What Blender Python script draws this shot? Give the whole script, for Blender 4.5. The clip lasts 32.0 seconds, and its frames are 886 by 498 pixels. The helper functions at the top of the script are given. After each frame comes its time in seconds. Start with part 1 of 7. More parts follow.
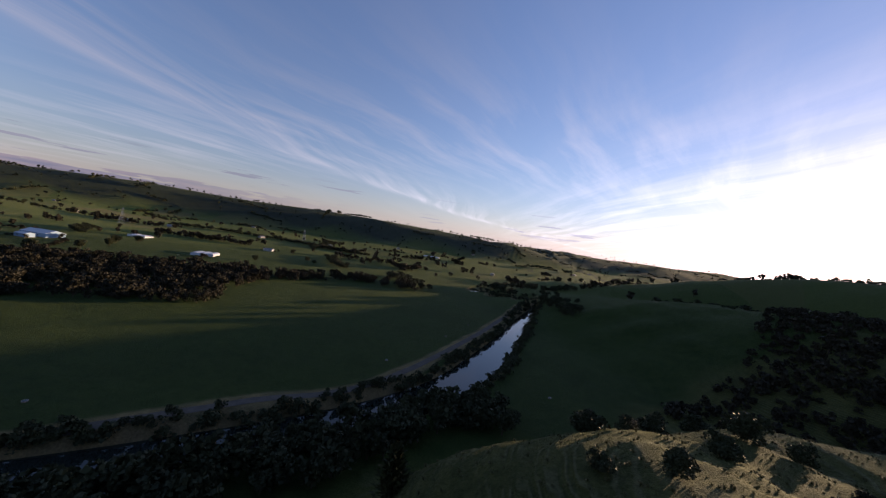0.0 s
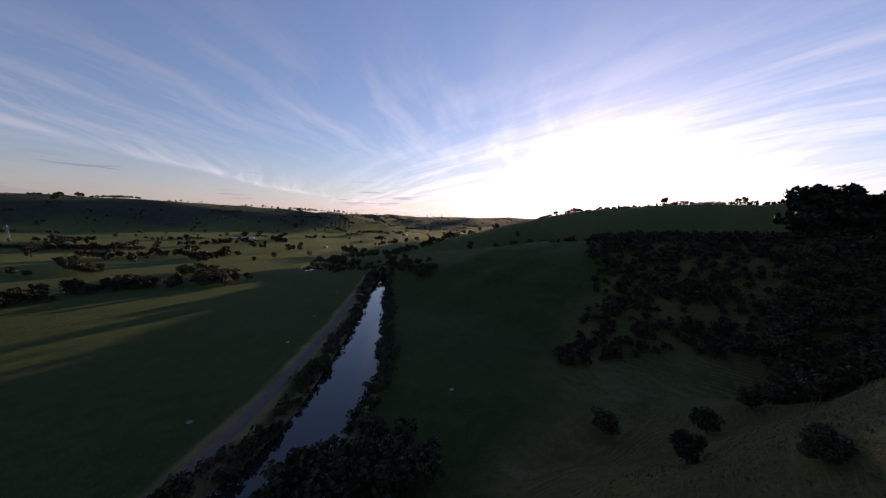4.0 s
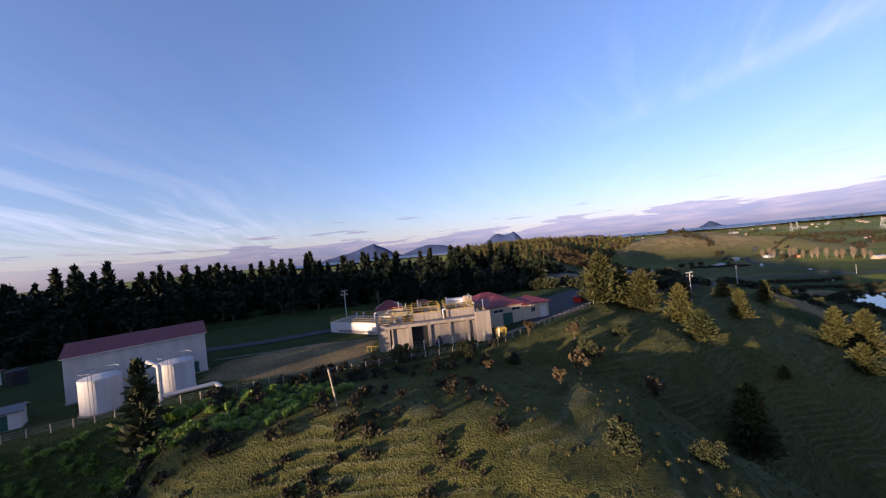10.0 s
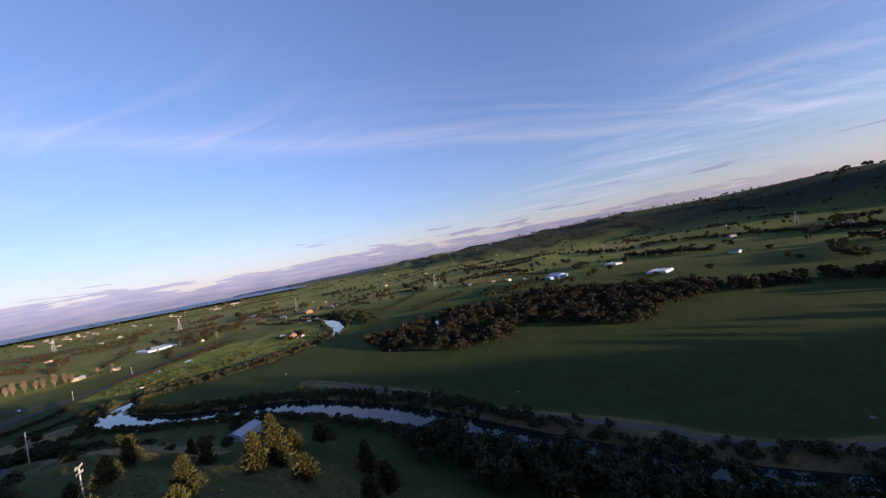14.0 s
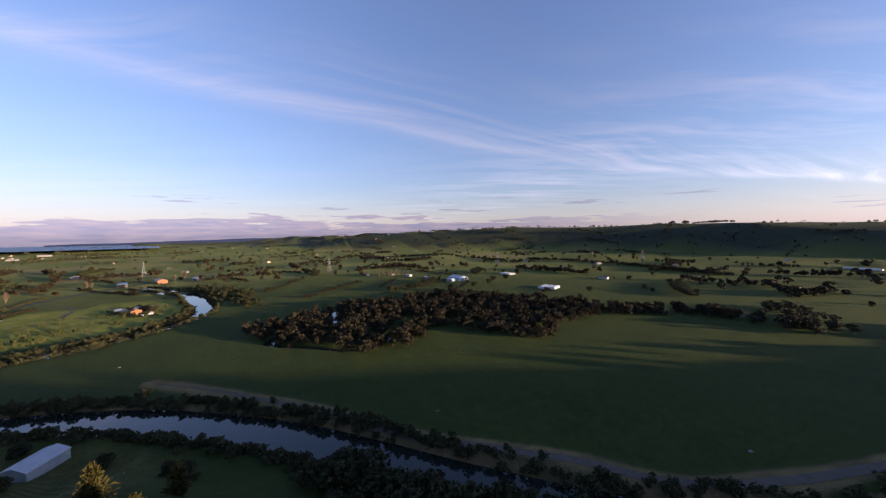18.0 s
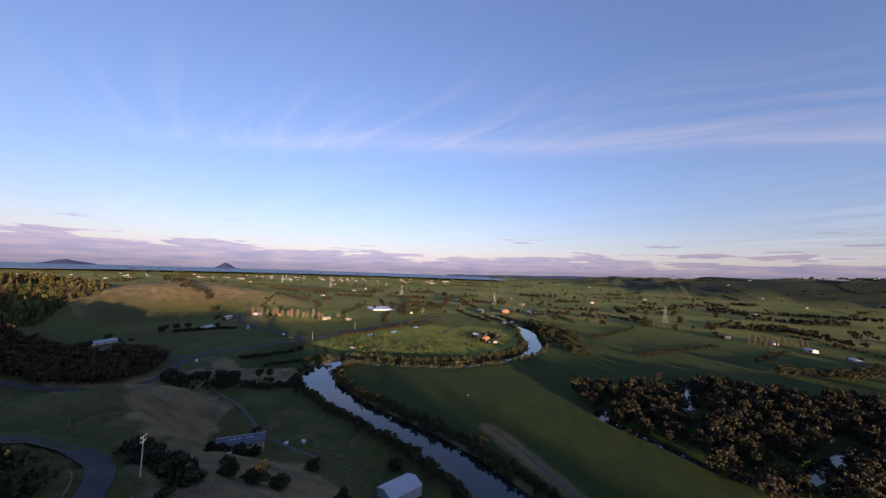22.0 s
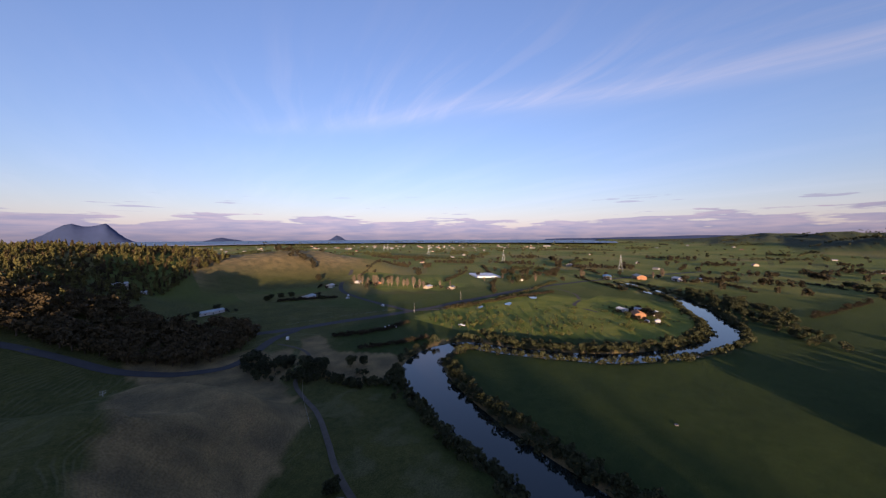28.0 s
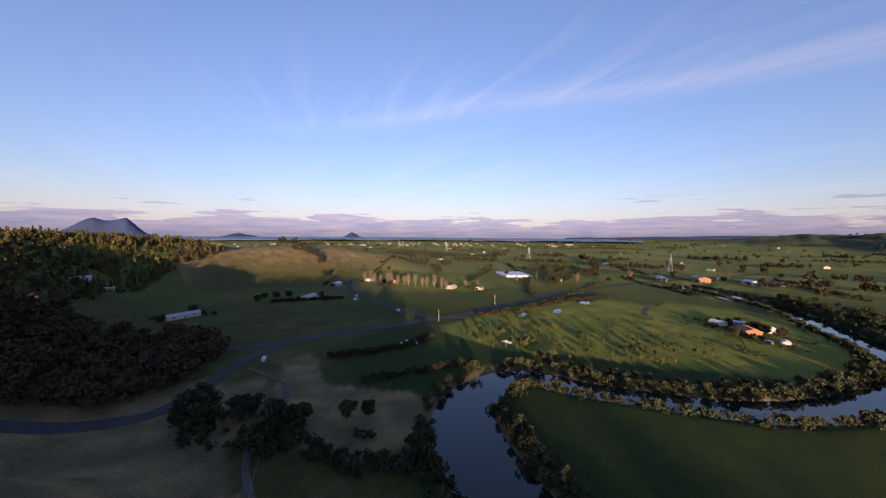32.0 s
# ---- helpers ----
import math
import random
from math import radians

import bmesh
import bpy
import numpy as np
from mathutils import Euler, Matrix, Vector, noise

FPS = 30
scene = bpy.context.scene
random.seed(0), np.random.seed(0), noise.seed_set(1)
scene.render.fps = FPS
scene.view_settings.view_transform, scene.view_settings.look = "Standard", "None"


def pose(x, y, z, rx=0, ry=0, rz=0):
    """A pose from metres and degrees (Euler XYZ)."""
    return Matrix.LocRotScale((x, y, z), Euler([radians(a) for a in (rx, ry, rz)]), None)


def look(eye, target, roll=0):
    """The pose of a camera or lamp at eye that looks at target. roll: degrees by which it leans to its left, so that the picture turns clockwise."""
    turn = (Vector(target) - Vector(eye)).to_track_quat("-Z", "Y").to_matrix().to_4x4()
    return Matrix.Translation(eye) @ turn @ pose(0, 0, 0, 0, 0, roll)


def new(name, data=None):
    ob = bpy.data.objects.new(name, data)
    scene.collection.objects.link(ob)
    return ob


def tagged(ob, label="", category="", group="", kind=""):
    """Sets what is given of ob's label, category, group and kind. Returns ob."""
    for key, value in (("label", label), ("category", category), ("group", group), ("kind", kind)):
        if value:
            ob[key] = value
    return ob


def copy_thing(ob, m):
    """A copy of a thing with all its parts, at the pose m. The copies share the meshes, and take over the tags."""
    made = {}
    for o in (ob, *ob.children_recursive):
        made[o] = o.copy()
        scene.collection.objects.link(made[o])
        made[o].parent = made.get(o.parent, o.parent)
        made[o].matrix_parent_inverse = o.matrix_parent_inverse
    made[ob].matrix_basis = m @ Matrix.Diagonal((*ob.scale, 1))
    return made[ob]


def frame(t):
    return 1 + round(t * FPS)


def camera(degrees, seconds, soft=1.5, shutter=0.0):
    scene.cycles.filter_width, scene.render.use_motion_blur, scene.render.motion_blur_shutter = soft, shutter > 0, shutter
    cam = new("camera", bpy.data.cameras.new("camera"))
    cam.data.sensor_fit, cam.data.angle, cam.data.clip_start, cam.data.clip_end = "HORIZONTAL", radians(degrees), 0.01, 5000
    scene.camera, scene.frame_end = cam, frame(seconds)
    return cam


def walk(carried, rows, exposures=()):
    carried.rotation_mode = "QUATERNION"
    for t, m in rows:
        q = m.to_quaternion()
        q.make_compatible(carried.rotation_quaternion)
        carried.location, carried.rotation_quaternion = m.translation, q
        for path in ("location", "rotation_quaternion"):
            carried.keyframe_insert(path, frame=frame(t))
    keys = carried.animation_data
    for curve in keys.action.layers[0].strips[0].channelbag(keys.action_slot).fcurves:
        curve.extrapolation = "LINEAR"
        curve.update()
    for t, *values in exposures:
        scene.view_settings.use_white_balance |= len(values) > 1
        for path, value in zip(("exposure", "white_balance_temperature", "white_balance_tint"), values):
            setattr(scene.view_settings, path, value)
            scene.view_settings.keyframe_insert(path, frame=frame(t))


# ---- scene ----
cam = camera(104.7, 32.0, 1.25)
PATH = [
    (0.0, (46.72, 78.68, 72.23), (49.137, 68.979, 71.950), 8.41),
    (0.5, (48.58, 72.09, 72.19), (50.548, 62.290, 71.905), 7.44),
    (1.0, (50.64, 65.21, 72.33), (51.974, 55.302, 71.977), 5.45),
    (1.5, (52.74, 57.83, 72.41), (53.604, 47.880, 71.910), 3.41),
    (2.0, (54.90, 50.24, 72.32), (55.363, 40.274, 71.695), 3.24),
    (2.5, (57.22, 42.82, 71.84), (57.069, 32.871, 70.885), 1.51),
    (3.5, (61.76, 29.31, 68.84), (60.061, 19.485, 68.114), 0.16),
    (4.5, (63.19, 16.61, 65.60), (59.464, 7.382, 64.622), 2.08),
    (5.0, (62.21, 10.05, 64.86), (56.787, 1.703, 63.902), 0.60),
    (5.5, (60.19, 3.58, 64.37), (53.126, -3.431, 63.424), -1.60),
    (6.0, (56.92, -2.53, 63.91), (48.289, -7.507, 62.989), -4.01),
    (6.5, (52.75, -7.32, 64.00), (43.010, -9.266, 62.848), -6.52),
    (7.0, (48.12, -10.80, 64.61), (38.298, -9.424, 63.329), -9.07),
    (7.5, (43.05, -12.90, 65.75), (34.078, -8.617, 64.640), -11.68),
    (8.0, (37.51, -13.49, 67.35), (29.987, -6.977, 66.380), -8.95),
    (8.5, (31.53, -12.45, 68.83), (25.666, -4.386, 68.014), -7.97),
    (9.0, (25.61, -9.80, 70.06), (21.167, -0.861, 69.483), -7.04),
    (9.5, (20.38, -5.88, 70.97), (17.361, 3.657, 70.776), -4.90),
    (10.0, (15.75, -0.78, 71.98), (14.404, 9.134, 71.965), -5.55),
    (10.5, (11.78, 5.19, 72.75), (12.030, 15.164, 73.379), -4.29),
    (11.0, (8.84, 11.54, 73.63), (11.044, 21.190, 75.015), -4.24),
    (11.5, (6.41, 18.33, 75.45), (10.991, 27.141, 76.610), -6.65),
    (12.0, (4.43, 25.40, 77.47), (10.569, 33.233, 78.445), -4.75),
    (12.5, (3.75, 31.99, 79.11), (11.629, 38.069, 80.089), -7.14),
    (13.0, (3.98, 38.45, 80.89), (13.379, 41.775, 81.633), -8.80),
    (13.5, (4.89, 44.60, 82.43), (14.846, 45.435, 82.899), -9.36),
    (14.0, (6.89, 50.11, 83.71), (16.840, 49.165, 83.874), -10.21),
    (14.5, (9.51, 54.83, 84.52), (19.159, 52.207, 84.552), -8.80),
    (15.0, (12.83, 58.80, 85.52), (22.008, 54.841, 85.434), -8.13),
    (15.5, (16.38, 61.84, 86.28), (25.079, 56.924, 86.031), -8.51),
    (16.0, (19.95, 64.02, 86.98), (28.215, 58.406, 86.638), -7.46),
    (16.5, (23.71, 65.44, 87.62), (31.727, 59.484, 87.229), -5.57),
    (17.0, (27.83, 66.23, 88.17), (35.905, 60.353, 87.773), -3.42),
    (17.5, (32.47, 66.50, 88.64), (40.978, 61.257, 88.242), -1.59),
    (18.0, (37.82, 66.38, 89.00), (47.033, 62.514, 88.603), -0.68),
    (18.5, (43.76, 66.26, 89.18), (53.523, 64.131, 88.873), 0.40),
    (19.0, (50.54, 66.46, 89.31), (60.534, 66.140, 89.168), 1.73),
    (19.5, (58.03, 67.15, 89.63), (67.910, 68.698, 89.722), 3.55),
    (20.0, (65.58, 68.40, 90.59), (75.040, 71.582, 91.211), 5.27),
    (20.5, (72.80, 70.48, 91.78), (81.672, 74.980, 92.814), 6.32),
    (21.0, (79.41, 73.34, 92.87), (88.255, 77.873, 93.958), 5.28),
    (21.5, (85.63, 76.78, 93.89), (94.527, 81.218, 94.915), 3.78),
    (22.0, (91.33, 80.75, 94.28), (100.180, 85.366, 94.903), 2.13),
    (22.5, (97.02, 85.18, 94.35), (105.479, 90.498, 94.820), 0.38),
    (23.0, (102.70, 89.89, 94.10), (110.766, 95.801, 94.455), -1.13),
    (23.5, (108.70, 94.85, 93.56), (116.474, 101.138, 93.794), -1.79),
    (24.0, (114.36, 100.06, 92.66), (122.157, 106.320, 92.783), -1.18),
    (24.5, (120.23, 105.76, 91.41), (128.017, 112.037, 91.414), -1.14),
    (25.0, (125.91, 111.90, 89.81), (133.679, 118.198, 89.724), -0.63),
    (25.5, (131.72, 118.53, 88.03), (139.438, 124.888, 87.939), -0.46),
    (26.0, (137.58, 125.53, 86.31), (145.107, 132.113, 86.215), -0.59),
    (26.5, (143.69, 132.85, 85.25), (151.118, 139.552, 85.093), -0.46),
    (27.5, (155.72, 148.38, 83.63), (163.052, 155.176, 83.314), -0.25),
    (28.5, (167.99, 164.90, 81.93), (175.278, 171.734, 81.505), -0.05),
    (29.0, (174.35, 173.27, 80.77), (181.599, 180.150, 80.349), 0.06),
    (29.5, (180.52, 181.53, 79.20), (187.747, 188.436, 78.805), 0.03),
    (30.0, (186.56, 189.86, 77.74), (193.743, 196.807, 77.355), 0.09),
    (30.5, (192.66, 198.27, 76.33), (199.836, 205.223, 75.916), 0.25),
    (31.0, (198.82, 206.75, 74.87), (205.949, 213.747, 74.447), 0.31),
    (31.5, (205.21, 215.65, 73.57), (212.289, 222.694, 73.168), 0.40),
    (32.0, (211.58, 224.90, 72.40), (218.601, 232.010, 71.970), 0.45),
]
EXPOSURES = [(0.0, 0.98, 6450, 17), (5.0, 0.85, 6700, 19), (7.2, 0.82, 6600, 18), (8.0, 1.1, 5850, 18), (9.0, 1.66, 6000, 18), (11.0, 1.22, 5800, 18), (13.0, 1.16, 5850, 18), (15.0, 1.42, 6250, 19), (19.0, 1.42, 6400, 20), (24.0, 1.22, 6400, 20), (32.0, 1.27, 6400, 20)]
walk(cam, [(t, look(eye, target, roll)) for t, eye, target, roll in PATH], EXPOSURES)

# ---------- light ----------
SUN_ELEV, SUN_AZ = radians(5.2), radians(220.7)          # azimuth clockwise from +y
SUN_DIR = Vector((math.sin(SUN_AZ) * math.cos(SUN_ELEV), math.cos(SUN_AZ) * math.cos(SUN_ELEV), math.sin(SUN_ELEV)))
sun = new("sun", bpy.data.lights.new("sun", "SUN"))
sun.data.energy, sun.data.angle, sun.data.color = 4.4, radians(0.6), (1.0, 0.73, 0.44)
sun.matrix_world = look((0, 0, 0), -SUN_DIR)


def make_world():
    w = bpy.data.worlds.new("evening_sky")
    scene.world = w
    w.use_nodes = True
    nt = w.node_tree
    nd, ln = nt.nodes, nt.links.new
    nd.clear()
    out, bg = nd.new("ShaderNodeOutputWorld"), nd.new("ShaderNodeBackground")
    sky = nd.new("ShaderNodeTexSky")
    sky.sky_type, sky.sun_disc = "NISHITA", False
    sky.sun_elevation, sky.sun_rotation = SUN_ELEV, SUN_AZ
    sky.altitude, sky.air_density, sky.dust_density, sky.ozone_density = 0.0, 1.0, 0.3, 3.0
    bg.inputs[1].default_value = 0.115
    # cirrus: noise stretched over a flat layer high above
    sep = nd.new("ShaderNodeSeparateXYZ")
    tc = nd.new("ShaderNodeTexCoord")
    ln(tc.outputs["Generated"], sep.inputs[0])

    def op(kind, a, b=None, c=None):
        n = nd.new("ShaderNodeMath")
        n.operation = kind
        for i, v in enumerate((a, b, c)):
            if v is None:
                continue
            if isinstance(v, (int, float)):
                n.inputs[i].default_value = v
            else:
                ln(v, n.inputs[i])
        return n.outputs[0]
    up = op("MAXIMUM", sep.outputs[2], 0.0)
    zz = op("ADD", up, 0.09)
    comb = nd.new("ShaderNodeCombineXYZ")
    ln(op("DIVIDE", sep.outputs[0], zz), comb.inputs[0])
    ln(op("DIVIDE", sep.outputs[1], zz), comb.inputs[1])
    # plane coordinates bent a little, so that the streaks are never quite straight
    bend = nd.new("ShaderNodeTexNoise")
    bend.inputs["Scale"].default_value, bend.inputs["Detail"].default_value = 0.55, 2.0
    ln(comb.outputs[0], bend.inputs["Vector"])
    shift = nd.new("ShaderNodeVectorMath")
    shift.operation = "MULTIPLY_ADD"
    ln(bend.outputs["Color"], shift.inputs[0])
    shift.inputs[1].default_value, shift.inputs[2].default_value = (0.55, 0.55, 0), (-0.275, -0.275, 0)
    bent = nd.new("ShaderNodeVectorMath")
    bent.operation = "ADD"
    ln(comb.outputs[0], bent.inputs[0])
    ln(shift.outputs[0], bent.inputs[1])
    pl = nd.new("ShaderNodeSeparateXYZ")
    ln(bent.outputs[0], pl.inputs[0])
    px, py = pl.outputs[0], pl.outputs[1]

    def fibre(turn, along_, across_, at, lo, gain, detail=7.0):
        """Hair-like cloud drawn out along one bearing of the layer, 0 to 1."""
        mp = nd.new("ShaderNodeMapping")
        mp.vector_type = "TEXTURE"
        mp.inputs["Location"].default_value = (*at, 0)
        mp.inputs["Rotation"].default_value = (0, 0, radians(turn))
        mp.inputs["Scale"].default_value = (along_, across_, 1)
        ln(bent.outputs[0], mp.inputs["Vector"])
        n = nd.new("ShaderNodeTexNoise")
        n.inputs["Scale"].default_value, n.inputs["Detail"].default_value = 1.0, detail
        n.inputs["Roughness"].default_value = 0.6
        ln(mp.outputs[0], n.inputs["Vector"])
        return op("MINIMUM", op("MAXIMUM", op("MULTIPLY", op("SUBTRACT", n.outputs[0], lo), gain), 0.0), 1.0)

    def bell(v, width):
        q = op("DIVIDE", v, width)
        return op("EXPONENT", op("MULTIPLY", op("MULTIPLY", q, q), -1.0))
    # the long eastern band, sharp on its outer side, with combed wisps on its inner side
    mid = op("ADD", op("MULTIPLY_ADD", py, -0.30, 2.26), op("MULTIPLY", op("MULTIPLY", py, py), -0.085))
    off = op("SUBTRACT", px, mid)
    north = op("MINIMUM", op("MAXIMUM", op("MULTIPLY_ADD", py, -0.8, 2.25), 0.0), 1.0)
    spine = op("MULTIPLY", bell(off, 0.17), north)
    outer = bell(op("MAXIMUM", off, 0.0), 0.12)
    inner = op("MULTIPLY", op("MULTIPLY", outer, north), bell(op("MINIMUM", off, 0.0), 0.85))
    south = op("MULTIPLY", outer, bell(op("MINIMUM", off, 0.0), 0.75))
    gate = op("MINIMUM", op("MAXIMUM", op("MULTIPLY_ADD", py, 0.9, 0.35), 0.0), 1.0)
    ci = op("MULTIPLY", op("MULTIPLY", spine, op("MULTIPLY_ADD", fibre(98, 2.6, 0.22, (0, 0), 0.36, 3.2), 0.8, 0.25)), 0.25)
    ci = op("ADD", ci, op("MULTIPLY", op("MULTIPLY", op("MULTIPLY", inner, gate), fibre(64, 1.5, 0.15, (3, 1), 0.47, 3.4, 5.0)), 0.25))
    ci = op("ADD", ci, op("MULTIPLY", op("MULTIPLY", op("MULTIPLY", south, op("SUBTRACT", 1.0, gate)), fibre(96, 2.2, 0.16, (7, 2), 0.44, 3.6)), 0.30))
    # the western streaks round the low sun, and thin veils elsewhere
    west = bell(op("ADD", op("MULTIPLY_ADD", py, 0.30, px), 2.9), 1.3)
    ci = op("ADD", ci, op("MULTIPLY", op("MULTIPLY", west, fibre(112, 1.9, 0.26, (1, 5), 0.42, 3.4)), 0.46))
    tail = bell(op("ADD", py, 2.6), 1.1)
    ci = op("ADD", ci, op("MULTIPLY", op("MULTIPLY", tail, fibre(62, 1.3, 0.28, (9, 4), 0.46, 3.4)), 0.36))
    ci = op("ADD", ci, op("MULTIPLY", fibre(80, 2.4, 0.5, (4, 8), 0.46, 2.2), 0.07))
    ci = op("MULTIPLY", op("MINIMUM", ci, 0.6), op("MINIMUM", op("MULTIPLY_ADD", up, 9.0, 0.05), 1.0))

    def mixc(f, a, b, kind="MIX"):
        x = nd.new("ShaderNodeMix")
        x.data_type, x.blend_type = "RGBA", kind
        for key, v in (("Factor", f), ("A", a), ("B", b)):
            if isinstance(v, float):
                x.inputs[key].default_value = v
            elif isinstance(v, tuple):
                x.inputs[key].default_value = (*v, 1)
            else:
                ln(v, x.inputs[key])
        return x.outputs["Result"]
    bw = nd.new("ShaderNodeRGBToBW")
    ln(sky.outputs[0], bw.inputs[0])
    # the air near the ground whitens the low sky
    low = op("MULTIPLY", op("POWER", op("SUBTRACT", 1.0, up), 12.0), 0.72)
    base = mixc(1.0, sky.outputs[0], (1.10, 0.95, 1.05), "MULTIPLY")
    base = mixc(0.15, base, mixc(1.0, bw.outputs[0], (1.15, 1.06, 1.30), "MULTIPLY"))
    rise = op("MULTIPLY_ADD", up, 0.55, 1.0)
    lift = nd.new("ShaderNodeCombineXYZ")
    for k in range(3):
        ln(rise, lift.inputs[k])
    base = mixc(1.0, base, lift.outputs[0], "MULTIPLY")
    base = mixc(low, base, mixc(1.0, bw.outputs[0], (0.98, 0.87, 1.02), "MULTIPLY"))
    cirrus = mixc(1.0, bw.outputs[0], (2.2, 2.08, 2.35), "MULTIPLY")
    col = mixc(ci, base, cirrus)
    # a bank of low cloud along the horizon
    flatv = nd.new("ShaderNodeCombineXYZ")
    ln(sep.outputs[0], flatv.inputs[0])
    ln(sep.outputs[1], flatv.inputs[1])
    ln(op("MULTIPLY", sep.outputs[2], 9.0), flatv.inputs[2])
    n3 = nd.new("ShaderNodeTexNoise")
    n3.inputs["Scale"].default_value, n3.inputs["Detail"].default_value = 7.0, 8.0
    ln(flatv.outputs[0], n3.inputs["Vector"])
    dot = op("ADD", op("MULTIPLY", sep.outputs[0], math.sin(SUN_AZ)), op("MULTIPLY", sep.outputs[1], math.cos(SUN_AZ)))
    lee = op("MINIMUM", op("MAXIMUM", op("MULTIPLY_ADD", dot, -2.0, 0.7), 0.0), 1.0)
    edge = op("MULTIPLY", op("SUBTRACT", op("MULTIPLY_ADD", n3.outputs[0], 0.16, -0.034), sep.outputs[2]), 130.0)
    bank = op("MULTIPLY", op("MULTIPLY", op("MINIMUM", op("MAXIMUM", edge, 0.0), 1.0), 0.85), lee)
    shade = nd.new("ShaderNodeTexNoise")
    shade.inputs["Scale"].default_value, shade.inputs["Detail"].default_value = 14.0, 5.0
    ln(flatv.outputs[0], shade.inputs["Vector"])
    bankc = mixc(op("MULTIPLY_ADD", shade.outputs[0], 2.4, -0.8), mixc(1.0, bw.outputs[0], (0.44, 0.46, 0.70), "MULTIPLY"), mixc(1.0, bw.outputs[0], (0.82, 0.68, 0.80), "MULTIPLY"))
    col = mixc(bank, col, bankc)
    # small flat clouds above it
    thin = nd.new("ShaderNodeCombineXYZ")
    ln(sep.outputs[0], thin.inputs[0])
    ln(sep.outputs[1], thin.inputs[1])
    ln(op("MULTIPLY", sep.outputs[2], 16.0), thin.inputs[2])
    n4 = nd.new("ShaderNodeTexNoise")
    n4.inputs["Scale"].default_value, n4.inputs["Detail"].default_value = 6.5, 5.0
    ln(thin.outputs[0], n4.inputs["Vector"])
    belt = op("MULTIPLY", op("MINIMUM", op("MAXIMUM", op("MULTIPLY_ADD", up, 60.0, -2.0), 0.0), 1.0), op("MINIMUM", op("MAXIMUM", op("MULTIPLY_ADD", up, -40.0, 4.6), 0.0), 1.0))
    flats = op("MULTIPLY", op("MINIMUM", op("MULTIPLY", op("MAXIMUM", op("ADD", n4.outputs[0], -0.635), 0.0), 16.0), 0.6), belt)
    col = mixc(flats, col, mixc(1.0, bw.outputs[0], (0.58, 0.56, 0.80), "MULTIPLY"))
    ln(col, bg.inputs[0])
    ln(bg.outputs[0], out.inputs[0])


make_world()


# ---------- materials ----------
def nodes_of(name):
    m = bpy.data.materials.new(name)
    m.use_nodes = True
    return m, m.node_tree, m.node_tree.nodes["Principled BSDF"]


def mat(name, col, rough=0.7, vary=0.25, scale=0.5, fine=8.0, bump=0.15, metal=0.0, per_object=0.0, col2=None, spec=0.3, streak=False):
    """A surface with variation at two scales, in object metres."""
    m, nt, bsdf = nodes_of(name)
    nd, ln = nt.nodes, nt.links.new
    geo = nd.new("ShaderNodeNewGeometry")
    big, small = nd.new("ShaderNodeTexNoise"), nd.new("ShaderNodeTexNoise")
    big.inputs["Scale"].default_value, big.inputs["Detail"].default_value = scale, 4
    small.inputs["Scale"].default_value, small.inputs["Detail"].default_value = fine, 3
    if streak:
        st = nd.new("ShaderNodeVectorMath")
        st.operation = "MULTIPLY"
        st.inputs[1].default_value = (2.2, 2.2, 0.22)
        ln(geo.outputs["Position"], st.inputs[0])
        ln(st.outputs[0], big.inputs["Vector"])
    else:
        ln(geo.outputs["Position"], big.inputs["Vector"])
    ln(geo.outputs["Position"], small.inputs["Vector"])
    ramp = nd.new("ShaderNodeValToRGB")
    c2 = col2 or tuple(c * (1 - 0.9 * vary) for c in col)
    ramp.color_ramp.elements[0].position, ramp.color_ramp.elements[1].position = 0.33, 0.67
    ramp.color_ramp.elements[0].color, ramp.color_ramp.elements[1].color = (*c2, 1), (*col, 1)
    ln(big.outputs[0], ramp.inputs[0])
    hsv = nd.new("ShaderNodeHueSaturation")
    mr = nd.new("ShaderNodeMapRange")
    mr.inputs["To Min"].default_value, mr.inputs["To Max"].default_value = 1 - vary, 1 + vary
    if per_object:
        info = nd.new("ShaderNodeObjectInfo")
        ln(info.outputs["Random"], mr.inputs["Value"])
    else:
        ln(small.outputs[0], mr.inputs["Value"])
    ln(ramp.outputs[0], hsv.inputs["Color"])
    ln(mr.outputs[0], hsv.inputs["Value"])
    ln(hsv.outputs[0], bsdf.inputs["Base Color"])
    bsdf.inputs["Roughness"].default_value, bsdf.inputs["Metallic"].default_value = rough, metal
    bsdf.inputs["Specular IOR Level"].default_value = spec
    if bump:
        b = nd.new("ShaderNodeBump")
        b.inputs["Strength"].default_value, b.inputs["Distance"].default_value = bump, 0.05
        ln(small.outputs[0], b.inputs["Height"])
        ln(b.outputs[0], bsdf.inputs["Normal"])
    return m


